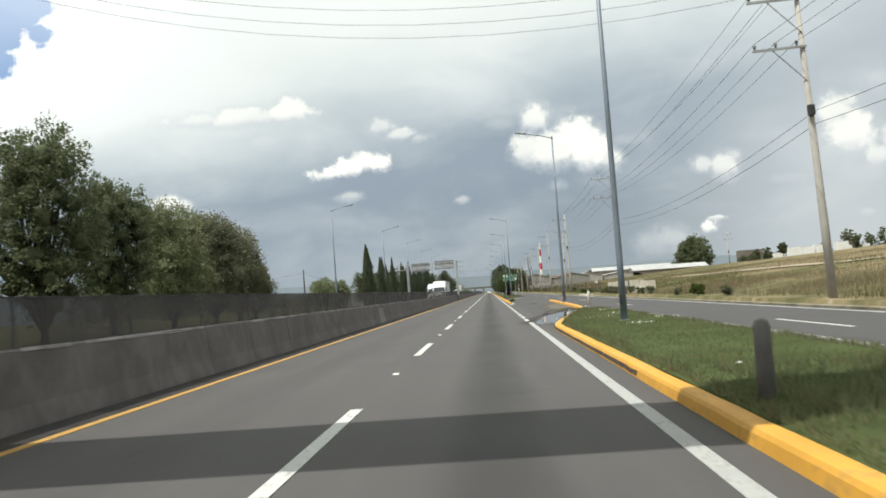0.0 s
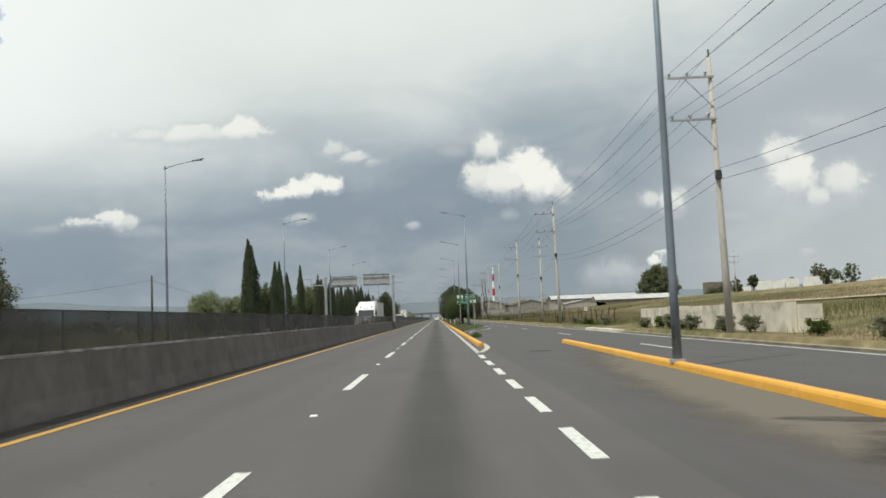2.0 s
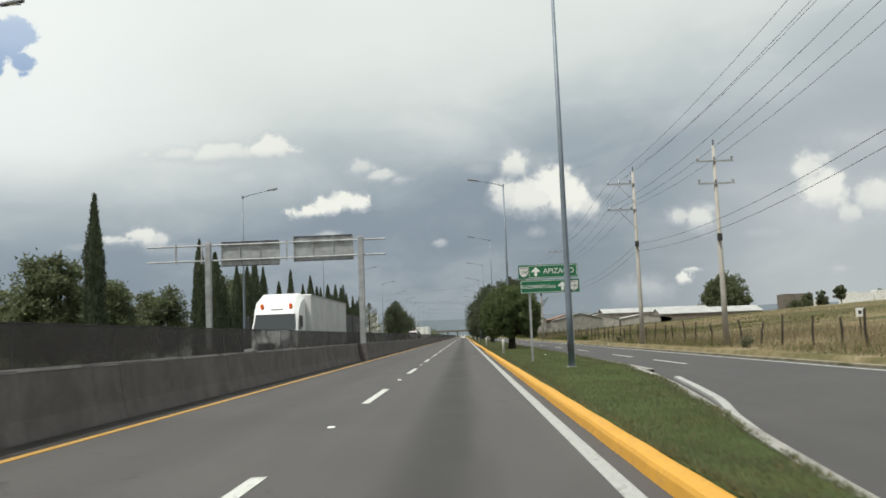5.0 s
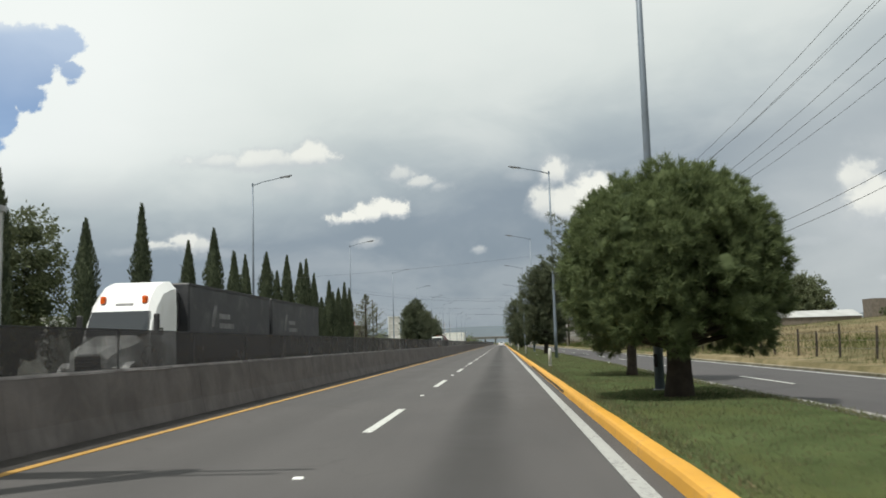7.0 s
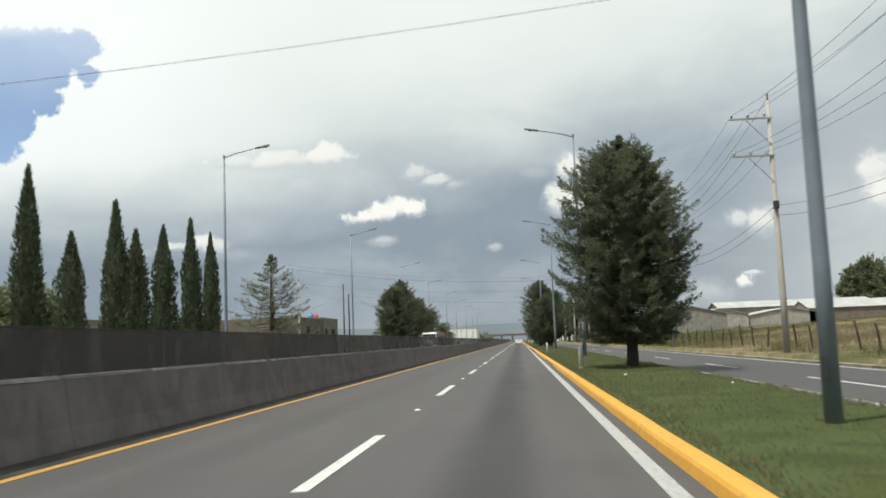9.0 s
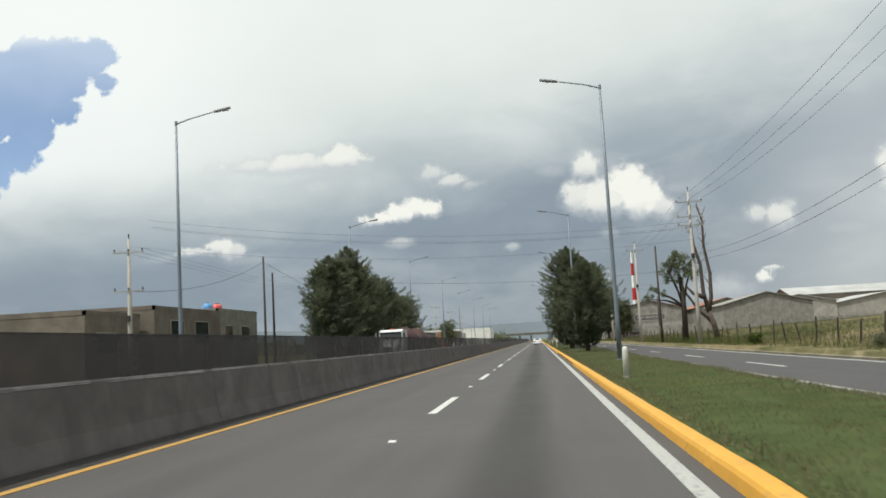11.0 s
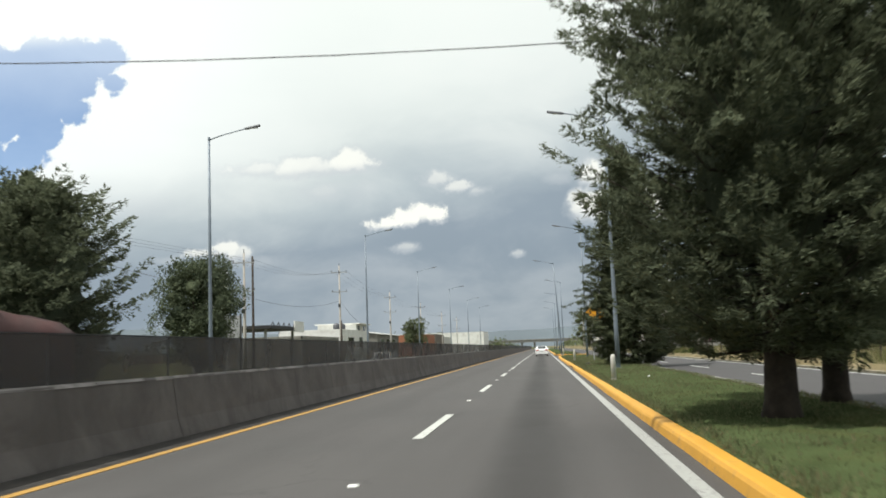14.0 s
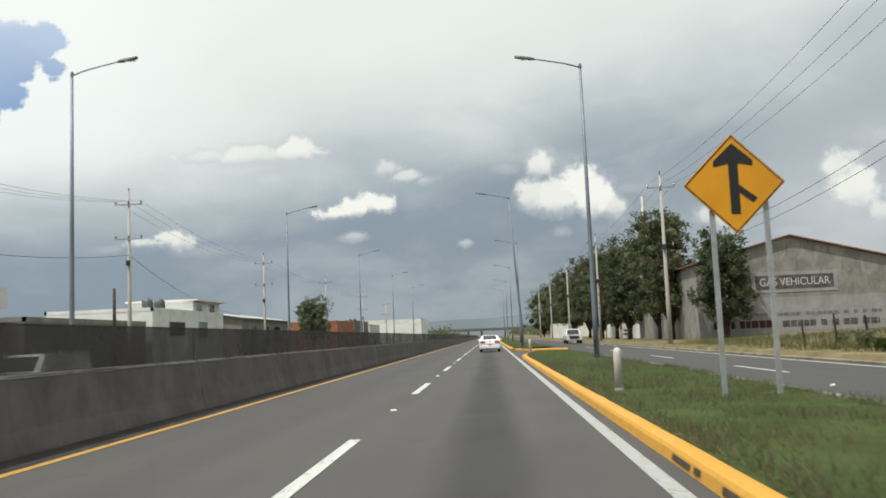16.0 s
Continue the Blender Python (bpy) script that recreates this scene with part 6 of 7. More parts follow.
    sec = lambda y, z1, w: [(-hw, y, 0.7), (hw, y, 0.7), (hw, y, min(2.3, z1 - 0.12)), (hw * w, y, z1 - drop(z1)), (hw * w - 0.25, y, z1), (-hw * w + 0.25, y, z1), (-hw * w, y, z1 - drop(z1)), (-hw, y, min(2.3, z1 - 0.12))]
    part("cab", Geo().loft([sec(2.2, 2.0, 0.96), sec(2.45, 2.52, 0.96), sec(2.66, 2.95, 0.97), sec(2.9, 3.36, 0.98), sec(3.4, 3.78, 0.99), sec(4.1, 3.98, 1.0), sec(4.6, 4.02, 1.0)]), cab, t)
    part("windscreen", Geo().add([(-1.10, 2.15, 2.02), (1.10, 2.15, 2.02), (1.02, 2.50, 2.86), (-1.02, 2.50, 2.86), (-1.10, 2.32, 2.02), (1.10, 2.32, 2.02), (1.02, 2.68, 2.86), (-1.02, 2.68, 2.86)], [(0, 1, 2, 3), (4, 7, 6, 5), (0, 4, 5, 1), (1, 5, 6, 2), (2, 6, 7, 3), (3, 7, 4, 0)]), "glass", t)
    part("wiper_bar", Geo().box(-1.0, 2.12, 1.99, 1.0, 2.16, 2.03), "steel_dark", t)
    for x in (-0.75, 0.75):
        part("marker_light", Geo().chamfer(x - 0.08, 2.72, 3.16, x + 0.08, 2.92, 3.42, 0.03), "orange", t)
    part("cab_mark", Geo().add([(-0.28, 2.722, 3.06), (0.36, 2.722, 3.06), (0.36, 2.775, 3.16), (-0.28, 2.775, 3.16), (-0.28, 2.742, 3.06), (0.36, 2.742, 3.06), (0.36, 2.795, 3.16), (-0.28, 2.795, 3.16)], [(0, 1, 2, 3), (4, 7, 6, 5), (0, 4, 5, 1), (1, 5, 6, 2), (2, 6, 7, 3), (3, 7, 4, 0)]), "mark_grey", t, "plain grey bar")
    part("frame", Geo().box(-0.45, 4.5, 0.6, 0.45, 7.0, 0.9), "steel_dark", t)
    return t


def build_trailer(m, mat, length, label, height=4.05, tarp=False, ribs=True):
    """A box trailer along +y from its front wall at y = 0."""
    t = thing("semi_trailer", label, "trailer", m, "trucks on the opposite carriageway")
    if tarp:
        n = int(length / 0.9)
        rings = [[(-1.22, y, 1.0), (1.22, y, 1.0), (1.24, y, 2.2), (0.85, y, z), (0.0, y, z + 0.22), (-0.85, y, z), (-1.24, y, 2.2)] for y, z in ((i * length / n, 2.48 + 0.62 * max(0.0, 1 - abs((2.0 * i / n) % 1.0 - 0.28) / (0.28 if (2.0 * i / n) % 1.0 < 0.28 else 0.62))) for i in range(n + 1))]
        part("tarpaulin", Geo().loft(rings), mat, t, "faded red tarpaulin over the load", smooth=True)
        part("deck", Geo().box(-1.25, 0, 0.95, 1.25, length, 1.08), "steel_dark", t)
    else:
        part("box", Geo().chamfer(-1.27, 0, 1.15, 1.27, length, height, 0.06), mat, t)
        if ribs:
            rib = Geo().box(1.27, 0.0, 0.0, 1.285, length - 0.3, 0.02).mesh("side_rib", M[mat])
            for i in range(14):
                o = part("side_rib", rib, "", t)
                o.location = (0, 0.15, 1.35 + i * 0.185)
        part("roof_rail", Geo().box(1.26, 0, height - 0.12, 1.30, length, height - 0.02), "galv" if ribs else "steel_dark", t)
        part("floor_rail", Geo().box(1.26, 0, 1.12, 1.30, length, 1.26), "galv" if ribs else "steel_dark", t)
        part("nose_unit", Geo().chamfer(-0.9, -0.45, 2.3, 0.9, 0.0, 3.7, 0.05), "trailer_white" if ribs else "steel_dark", t)
    for s in (-1, 1):
        for y in (length - 2.6, length - 1.3):
            wheel("trailer_wheel", s * 0.95, y, 0.52, 0.5, t)
        part("landing_leg", Geo().box(s * 0.8 - 0.06, 2.4, 0.25, s * 0.8 + 0.06, 2.55, 1.15), "steel_dark", t)
    part("underride_bar", Geo().box(-1.15, length - 0.1, 0.45, 1.15, length, 0.6), "steel_dark", t)
    return t


def build_vehicles():
    build_car(pose(1.95, 482.5, 0.0))
    # long white box trailer, close to the barrier
    build_tractor(pose(-7.6, 166.0, 0))
    build_trailer(pose(-7.6, 172.3, 0), "trailer_white", 14.6, "long dull white box trailer with ribbed side panels")
    # black curtain-side pair in the outer lane
    build_tractor(pose(-10.95, 199.6, 0))
    for y0, ln in ((205.4, 11.8), (217.7, 11.8)):
        tr = build_trailer(pose(-10.95, y0, 0), "trailer_black", ln, "black curtain-sided trailer with pale faded markings", 4.05, ribs=False)
        part("marking", Geo().prism([(2.6 + y, 2.4 + z) for y, z in ((0, 0), (0.35, 0.0), (0.75, 0.9), (0.4, 0.9), (0.15, 0.5))], "x", 1.27, 1.276), "mark_grey", tr, "plain pale shape")
        for y, z, w in ((3.6, 2.75, 1.5), (3.6, 2.35, 2.1)):
            part("marking", Geo().box(1.27, y, z, 1.276, y + w, z + 0.22), "mark_grey", tr, "plain pale bar")
    # old truck with red load
    build_tractor(pose(-11.0, 350.6, 0), "truck_white", "truck_grey", True, "old white-cabbed truck with a rounded grey nose")
    build_trailer(pose(-11.0, 357.6, 0), "tarp_red", 16.2, "open trailer with a faded red tarpaulin over its load", tarp=True)
    # white van seen between the posts, and a pickup on the service road
    v = thing("van", "pale van beside the opposite carriageway, mostly hidden by the screen", "car", pose(-12.0, 430.5, 0) @ Matrix.Diagonal((1, 1, 0.83, 1)))
    part("body", Geo().loft([[(x * w, y, z) for x, z in ((-1, 0.3), (1, 0.3), (1, 1.0), (0.85, h), (-0.85, h), (-1, 1.0))] for y, w, h in ((-2.3, 0.8, 1.0), (-1.2, 0.9, 1.1), (-0.6, 0.9, 1.7), (2.2, 0.9, 1.75), (2.3, 0.85, 1.6))]), "car_white", v)
    part("windscreen", Geo().add([(-0.7, -1.2, 1.14), (0.7, -1.2, 1.14), (0.62, -0.68, 1.62), (-0.62, -0.68, 1.62)], [(0, 1, 2, 3)]), "glass", v)
    for s in (-1, 1):
        for y in (-1.5, 1.5):
            wheel("wheel", s * 0.78, y, 0.32, 0.2, v)
    p = thing("pickup_truck", "light grey pickup parked beside the service road", "car", pose(12.2, 515, 0))
    part("body", Geo().loft([[(x * 0.92, y, z) for x, z in ((-1, 0.45), (1, 0.45), (1, 1.0), (0.86, h), (-0.86, h), (-1, 1.0))] for y, h in ((-2.6, 1.0), (-1.3, 1.08), (-0.8, 1.78), (0.6, 1.8), (0.8, 1.1), (2.6, 1.1))]), "car_white", p)
    part("windscreen", Geo().add([(-0.75, -1.33, 1.14), (0.75, -1.33, 1.14), (0.68, -0.86, 1.7), (-0.68, -0.86, 1.7)], [(0, 1, 2, 3)]), "glass", p)
    part("grille", Geo().box(-0.6, -2.64, 0.6, 0.6, -2.58, 0.95), "steel_dark", p)
    for s in (-1, 1):
        for y in (-1.7, 1.7):
            wheel("wheel", s * 0.82, y, 0.38, 0.24, p)


build_green_sign()
build_yellow_sign()
build_gantry()
build_vehicles()


# ---- small things along the road ----
def build_bollards():
    src = thing("bollard", "short round white concrete bollard, grey at its foot", "bollard", pose(7.4, 49.6, 0.2), "bollards on the grass strip")
    part("post", Geo().tube([(0, 0, -0.1), (0, 0, 0.76), (0, 0, 0.82), (0, 0, 0.86)], [0.085, 0.08, 0.068, 0.03], 14), "bollard", src, smooth=True)
    part("collar", Geo().tube([(0, 0, -0.08), (0, 0, 0.06)], [0.10, 0.095], 12), "pole_concrete", src)
    for x, y in ((4.55, 176.2), (4.52, 215.0), (4.5, 257.2), (4.5, 298), (4.4, 382.6), (4.5, 422.0), (4.6, 463)):
        copy_thing(src, pose(x, y, 0.2))
    # this one has the footbridge's shade put into its darker colour
    bare = thing("bollard", "short round concrete bollard, footbridge shade put into its dark grey", "bollard", pose(4.58, 9.05, 0.2), "bollards on the grass strip")
    part("post", Geo().tube([(0, 0, -0.1), (0, 0, 0.70), (0, 0, 0.76), (0, 0, 0.79)], [0.09, 0.085, 0.07, 0.03], 14), "bollard_shaded", bare, smooth=True)


# bollard colour darkened to stand in for shade
M["bollard_shaded"] = surface("shaded_bollard", (0.16, 0.15, 0.145), 0.2, 3.0, 0.9, bump=0.3, dirt=(0.09, 0.085, 0.08), dirt_amount=0.6, dirt_scale=2.5)
M["bollard"] = surface("bollard_paint", (0.55, 0.54, 0.49), 0.15, 3.0, 0.75, bump=0.2, dirt=(0.20, 0.19, 0.16), dirt_amount=0.6, dirt_scale=2.5)


def blob_heap(r, h, seed):
    rng = random.Random(seed)
    rings = [[(k * r * (1 + rng.uniform(-0.2, 0.2)) * math.cos(a * 0.524), k * r * (1 + rng.uniform(-0.2, 0.2)) * math.sin(a * 0.524), z * h) for a in range(12)] for k, z in ((1.15, -0.3), (1.0, 0.15), (0.7, 0.65), (0.35, 0.95), (0.08, 1.0))]
    return Geo().loft(rings)


def build_pasture_edge():
    rng = random.Random(5)
    f = thing("wire_fence", "old dark wooden fence posts strung with wire", "fence", group="")
    posts = [Geo().tube([(0, 0, -0.3), (0.02 * k, 0.03, 0.7), (0.05 * k, -0.03, h)], [0.06, 0.055, 0.05], 6).mesh("post", M["wood"]) for k, h in ((1, 1.35), (-1, 1.5), (2, 1.2))]
    ys = [126 + 3.1 * i for i in range(105)]
    for i, y in enumerate(ys):
        o = part("post", posts[i % 3], "", f)
        x = 17.6 + 0.25 * math.sin(y * 0.05)
        o.location = (x, y + rng.uniform(-0.5, 0.5), rise(x, y))
        o.rotation_euler = (rng.uniform(-0.07, 0.07), rng.uniform(-0.12, 0.12), rng.uniform(0, 6))
    for z in (0.4, 0.75, 1.1):
        part("strand", Geo().tube([(17.6 + 0.25 * math.sin(y * 0.05), y, rise(17.6, y) + z) for y in ys], 0.006, 4), "wire", f)
    w = thing("retaining_wall", "pale stained concrete retaining wall at the pasture edge", "wall", kind="structure")
    for i in range(7):
        y0 = 83.5 + i * 4.2
        x0 = 16.3 + 0.03 * (y0 - 83.5)
        g = Geo().box(x0 - 0.1, y0 + 0.01, -0.1, x0 + 0.14, y0 + 4.18, 1.5 + 0.03 * math.sin(i * 2.0))
        part("wall_panel", g, "cement_pale", w)
    part("wall_return", Geo().box(16.45, 83.3, -0.1, 17.4, 83.5, 1.38), "cement_pale", w)
    part("wall_post", Geo().box(16.12, 91.0, 0.0, 16.2, 91.1, 1.5), "steel_dark", w)
    track = []
    for i in range(24):
        y = 50.0 + 3.6 * i
        x = 29.4 + 3.8 * math.exp(-(y - 84.0) / 26.0)
        for dx in (-1.1, 0.0, 1.1):
            q = x + dx + 0.2 * noise.noise((y * 0.3, dx, 0))
            track.append((q, y, rise(q, y) + (0.10 if dx else 0.14)))
    setting("dirt_track", Geo().add(track, [(3 * i + k, 3 * i + k + 1, 3 * i + k + 4, 3 * i + k + 3) for i in range(23) for k in (0, 1)]), "track", "pale bare dirt track along the pasture slope")
    setting("driveway_apron", Geo().box(13.75, 106.0, -0.05, 17.2, 118.5, 0.17), "cement_pale", "pale cracked concrete driveway apron across the verge")
    setting("verge_path", Geo().box(14.3, 20, -0.05, 15.8, 82, 0.24), "kerb_grey", "old concrete footway along the pasture")
    pl = thing("notice_plate", "small white plate on a wooden stake in the pasture", "sign", pose(22.2, 167.7, rise(22.2, 167.7)))
    part("stake", Geo().box(-0.03, -0.03, -0.2, 0.03, 0.03, 1.95 - rise(22.2, 167.7)), "wood", pl)
    part("plate", Geo().box(-0.2, -0.045, 1.55 - rise(22.2, 167.7), 0.2, -0.03, 2.0 - rise(22.2, 167.7)), "white_paint", pl)
    part("mark", Geo().box(-0.08, -0.05, 1.68 - rise(22.2, 167.7), 0.08, -0.046, 1.86 - rise(22.2, 167.7)), "steel_dark", pl, "plain dark square")
    # iron cover in the side lane
    mh = thing("manhole_cover", "worn round iron cover in a pale mortar ring", "manhole", pose(5.9, 82.4, 0.004))
    part("ring", Geo().disc((0, 0, -0.004), (0, 0, 1), 0.46, 0.012, 28), "road_far", mh, "grey mortar ring")
    part("cover", Geo().disc((0, 0, 0.004), (0, 0, 1), 0.31, 0.012, 24), "steel_dark", mh)
    for i in range(5):
        part("rib", Geo().box(-0.24 + 0.12 * i - 0.015, -0.2, 0.016, -0.24 + 0.12 * i + 0.015, 0.2, 0.02), "barrier", mh)
    hp = thing("soil_heap", "low dark brown heap of soil on the grass", "soil", pose(4.8, 407.1, 0.2))
    part("heap", blob_heap(0.24, 0.13, 5), "soil", hp, smooth=True)
    # shrubs along the kerb
    proto = []
    for i in range(3):
        t = thing("shrub", "low grey-green weedy shrub by the old kerb", "shrub", pose(0, 0, 0), "shrubs along the pasture kerb")
        trunk, crown = clump_tree_parts(120 + i, round_blobs(120 + i, 1.0, 0.6, 0.1, 7), 1500, ("olive", "olive", "weed")[i], 0.13, 0.03, 0.04)
        part("stem", trunk, "bark", t)
        part("leaves", crown, "", t)
        proto.append(t)
    spots = [(14.9, 62), (15.2, 74), (15.3, 79), (15.0, 88), (15.2, 94), (15.5, 101), (15.1, 104), (15.6, 86.5), (15.5, 90), (15.6, 97), (15.4, 99), (14.9, 56), (15.1, 50), (15.3, 118), (15.0, 124), (15.6, 131), (16.0, 138), (16.2, 150), (15.9, 166), (16.4, 204), (16.2, 226), (16.5, 247), (16.2, 312), (15.9, 332), (16.8, 338), (16.4, 402), (15.8, 436), (17.2, 441), (19.0, 448)]
    for i, (x, y) in enumerate(spots):
        s = rng.uniform(0.45, 0.8)
        m = pose(x, y, rise(x, y) - 0.03, 0, 0, rng.uniform(0, 360))
        ob = proto[i] if i < 3 else copy_thing(proto[i % 3], m)
        ob.matrix_basis = m @ Matrix.Diagonal((s * 1.2, s * 1.2, s, 1))


def blob_sheet(cx, cy, rx, ry, turn, z, n=160, seed=1, rough=0.2):
    """A flat uneven patch."""
    pts = []
    for i in range(n):
        a = 2 * math.pi * i / n
        k = 1 + rough * noise.noise((math.cos(a) * 1.6 + seed, math.sin(a) * 1.6, seed * 0.7)) * 2 + 0.5 * rough * noise.noise((math.cos(a) * 9 + seed, math.sin(a) * 9, seed)) + 0.3 * rough * noise.noise((math.cos(a) * 26, math.sin(a) * 26, seed))
        x, y = rx * k * math.cos(a), ry * k * math.sin(a)
        pts.append((cx + x * math.cos(turn) - y * math.sin(turn), cy + x * math.sin(turn) + y * math.cos(turn), z))
    g = Geo()
    g.add(pts + [(cx, cy, z)], [(i, (i + 1) % n, n) for i in range(n)])
    return g


def build_puddle():
    setting("water_puddle", blob_sheet(5.5, 43.0, 0.95, 7.4, -0.17, 0.008, seed=6, rough=0.16), "water", "murky rain puddle reflecting the sky beside the yellow kerb")
    films = (("mud_patch", (6.0, 51.0, 0.0045, 0, 0, -7), (1.25, 8.0), False, "silt", "wet brown silt washed along the kerb"), ("mud_rim", (5.35, 43.6, 0.006, 0, 0, -9.7), (1.7, 10.5), False, "silt", "dark wet silt and debris round the puddle"),
             ("dust_strip", (7.38, 62.0, 0.003, 0, 0, -1.7), (2.3, 22.0), True, "dust", "pale tan dust swept against the yellow kerb"), ("silt_streak", (6.9, 58.9, 0.007, 0, 0, 62), (0.28, 0.95), False, "silt", "narrow streak of dark wet silt"))
    for nm, place, (rx, ry), half, mat, lab in films:
        rim = [(math.cos(k * math.pi / 24), math.sin(k * math.pi / 24), 0.0) for k in (range(12, 37) if half else range(48))]
        n = len(rim)
        film = setting(nm, Geo().add(rim + [(0.0, 0.0, 0.0)], [(k, (k + 1) % n, n) for k in range(n - 1 if half else n)]), mat, lab)
        film.matrix_world = pose(*place) @ Matrix.Diagonal((rx, ry, 1, 1))
    rng = random.Random(9)
    for i in range(24):
        y = rng.uniform(36, 54)
        x = 4.3 + (y - 36) * 0.13 + rng.uniform(0, 1.2)
        s = rng.uniform(0.015, 0.05)
        g = Geo().chamfer(-s, -s * 0.7, 0, s, s * 0.7, s * 0.6, s * 0.25)
        o = tagged(new("litter", g.mesh("litter", M["plastic"] if i % 3 else M["soil"])), "small scrap of litter beside the puddle", "litter", "litter by the kerb")
        o.location, o.rotation_euler = (x, y, 0.01), (rng.uniform(-0.4, 0.4), rng.uniform(-0.4, 0.4), rng.uniform(0, 6))
    for x, y, s in ((5.1, 11.9, 0.1), (6.2, 167, 0.1), (5.2, 249, 0.12), (6.8, 243, 0.1), (5.6, 383, 0.12), (7.0, 335, 0.09), (6.6, 371, 0.09), (9.4, 424, 0.15), (7.3, 215, 0.12), (5.6, 310, 0.08), (6.9, 47.0, 0.2)):
        o = tagged(new("litter", Geo().chamfer(-s * 0.38, -s * 0.24, 0, s * 0.38, s * 0.24, s * 0.26, s * 0.1).mesh("litter", M["plastic"])), "crumpled white plastic scrap on the ground", "litter", "litter on the grass")
        o.location, o.rotation_euler = (x, y, 0.27 if x < 7.8 else 0.0), (0.2, 0.3, x * 3)
    rngn = np.random.default_rng(6)
    n = 900
    x, y = 4.62 + rngn.normal(0, 0.13, n), 108.3 + rngn.normal(0, 0.8, n)
    v, f = blades(n, (x, y, np.full(n, 0.0)), rngn, 0.32, 0.012, 0.5)
    tagged(new("weed_clump", quick_mesh("weed_clump", v, f, M["weed"])), "clump of green weeds against the kerb", "weeds", kind="stuff")
    # white flowers in the turf
    rngn = np.random.default_rng(2)
    n = 130
    c = np.array([(5.4, 30.0), (6.2, 33.0), (5.9, 24.0), (6.8, 38.0), (7.0, 27.0)])[rngn.integers(0, 5, n)] + rngn.normal(0, 0.28, (n, 2))
    c = np.clip(c, (4.8, 15), (7.4, 42))
    z = np.full(n, 0.33)
    v, f = blades(n, (c[:, 0], c[:, 1], z), rngn, np.full(n, 0.05), 0.022, 1.2)
    tagged(new("flowers", quick_mesh("flowers", v, f, M["flower"])), "scattered tiny white flowers in the grass", "flower", kind="stuff")
    # iron frame left in the lawn
    b = thing("iron_frame", "low rusty iron frame standing in the grass", "frame", pose(5.8, 359.0, 0.25))
    part("rail", Geo().box(-0.35, -0.02, 0.0, 0.35, 0.02, 0.04), "steel_dark", b)
    for x in (-0.33, 0.33):
        part("upright", Geo().box(x - 0.02, -0.02, 0, x + 0.02, 0.02, 0.2), "steel_dark", b)


build_bollards()
build_pasture_edge()
build_puddle()


# ---- buildings ----
def window_in(wall, x0, x1, z0, z1, y, axis="y"):
    """A framed window set on a wall face; axis is the face's normal."""
    g, f = Geo(), Geo()
    if axis == "y":
        g.box(x0, y - 0.01, z0, x1, y + 0.03, z1)
        for a in ((x0 - 0.06, z0 - 0.06, x1 + 0.06, z0), (x0 - 0.06, z1, x1 + 0.06, z1 + 0.06), (x0 - 0.06, z0, x0, z1), (x1, z0, x1 + 0.06, z1)):
            f.box(a[0], y - 0.05, a[1], a[2], y + 0.02, a[3])
    else:
        g.box(y - 0.03, x0, z0, y + 0.01, x1, z1)
        for a in ((x0 - 0.06, z0 - 0.06, x1 + 0.06, z0), (x0 - 0.06, z1, x1 + 0.06, z1 + 0.06), (x0 - 0.06, z0, x0, z1), (x1, z0, x1 + 0.06, z1)):
            f.box(y - 0.02, a[0], a[1], y + 0.05, a[2], a[3])
    w = part("window", g, "glass", wall)
    part("window_frame", f, "pole_concrete", w)


def shed(name, label, x0, y0, x1, y1, z0, eave, ridge, wall, roof, ridge_axis="y"):
    """A gabled hall; the ridge runs along ridge_axis."""
    t = thing(name, label, "building")
    xm, ym = (x0 + x1) / 2, (y0 + y1) / 2
    if ridge_axis == "y":
        g = Geo().prism([(x0, z0), (x1, z0), (x1, eave), (xm, ridge), (x0, eave)], "y", y0, y1)
        r = Geo()
        for a, b in ((x0, xm), (x1, xm)):
            d = -0.35 if a == x0 else 0.35
            r.prism([(a + d, eave - 0.05), (b, ridge + 0.03), (b, ridge + 0.13), (a + d, eave + 0.06)], "y", y0 - 0.3, y1 + 0.3)
    else:
        g = Geo().prism([(y0, z0), (y1, z0), (y1, eave), (ym, ridge), (y0, eave)], "x", x0, x1)
        r = Geo()
        for a, b in ((y0, ym), (y1, ym)):
            d = -0.35 if a == y0 else 0.35
            r.prism([(a + d, eave - 0.05), (b, ridge + 0.03), (b, ridge + 0.13), (a + d, eave + 0.06)], "x", x0 - 0.3, x1 + 0.3)
    w = part("wall_body", g, wall, t)
    part("roof", r, roof, t)
    return t, w


def flat_house(label, x0, y0, x1, y1, h, wall, windows=(), z0=0.0, face="x"):
    t = thing("house", label, "building")
    w = part("wall_body", Geo().box(x0, y0, z0, x1, y1, h), wall, t)
    for a in ((x0, y0, x1, y0 + 0.15), (x0, y1 - 0.15, x1, y1), (x0, y0, x0 + 0.15, y1), (x1 - 0.15, y0, x1, y1)):
        part("parapet", Geo().box(a[0] - 0.02, a[1] - 0.02, h, a[2] + 0.02, a[3] + 0.02, h + 0.3), wall, t)
    for a, b, c, d, side in windows:
        window_in(w, a, b, c, d, x1 if side == "x" else y0, side)
    return t


M["mark_dark"] = surface("faded_dark_paint", (0.085, 0.075, 0.075), 0.4, 2.0, 0.9, dirt=(0.25, 0.24, 0.23), dirt_amount=0.6, dirt_scale=1.5)
M["pink_wash"] = concrete("pink_limewash", (0.50, 0.31, 0.26), 0.4)
M["plaster_pale"] = concrete("pale_plaster", (0.40, 0.40, 0.39), 0.5)


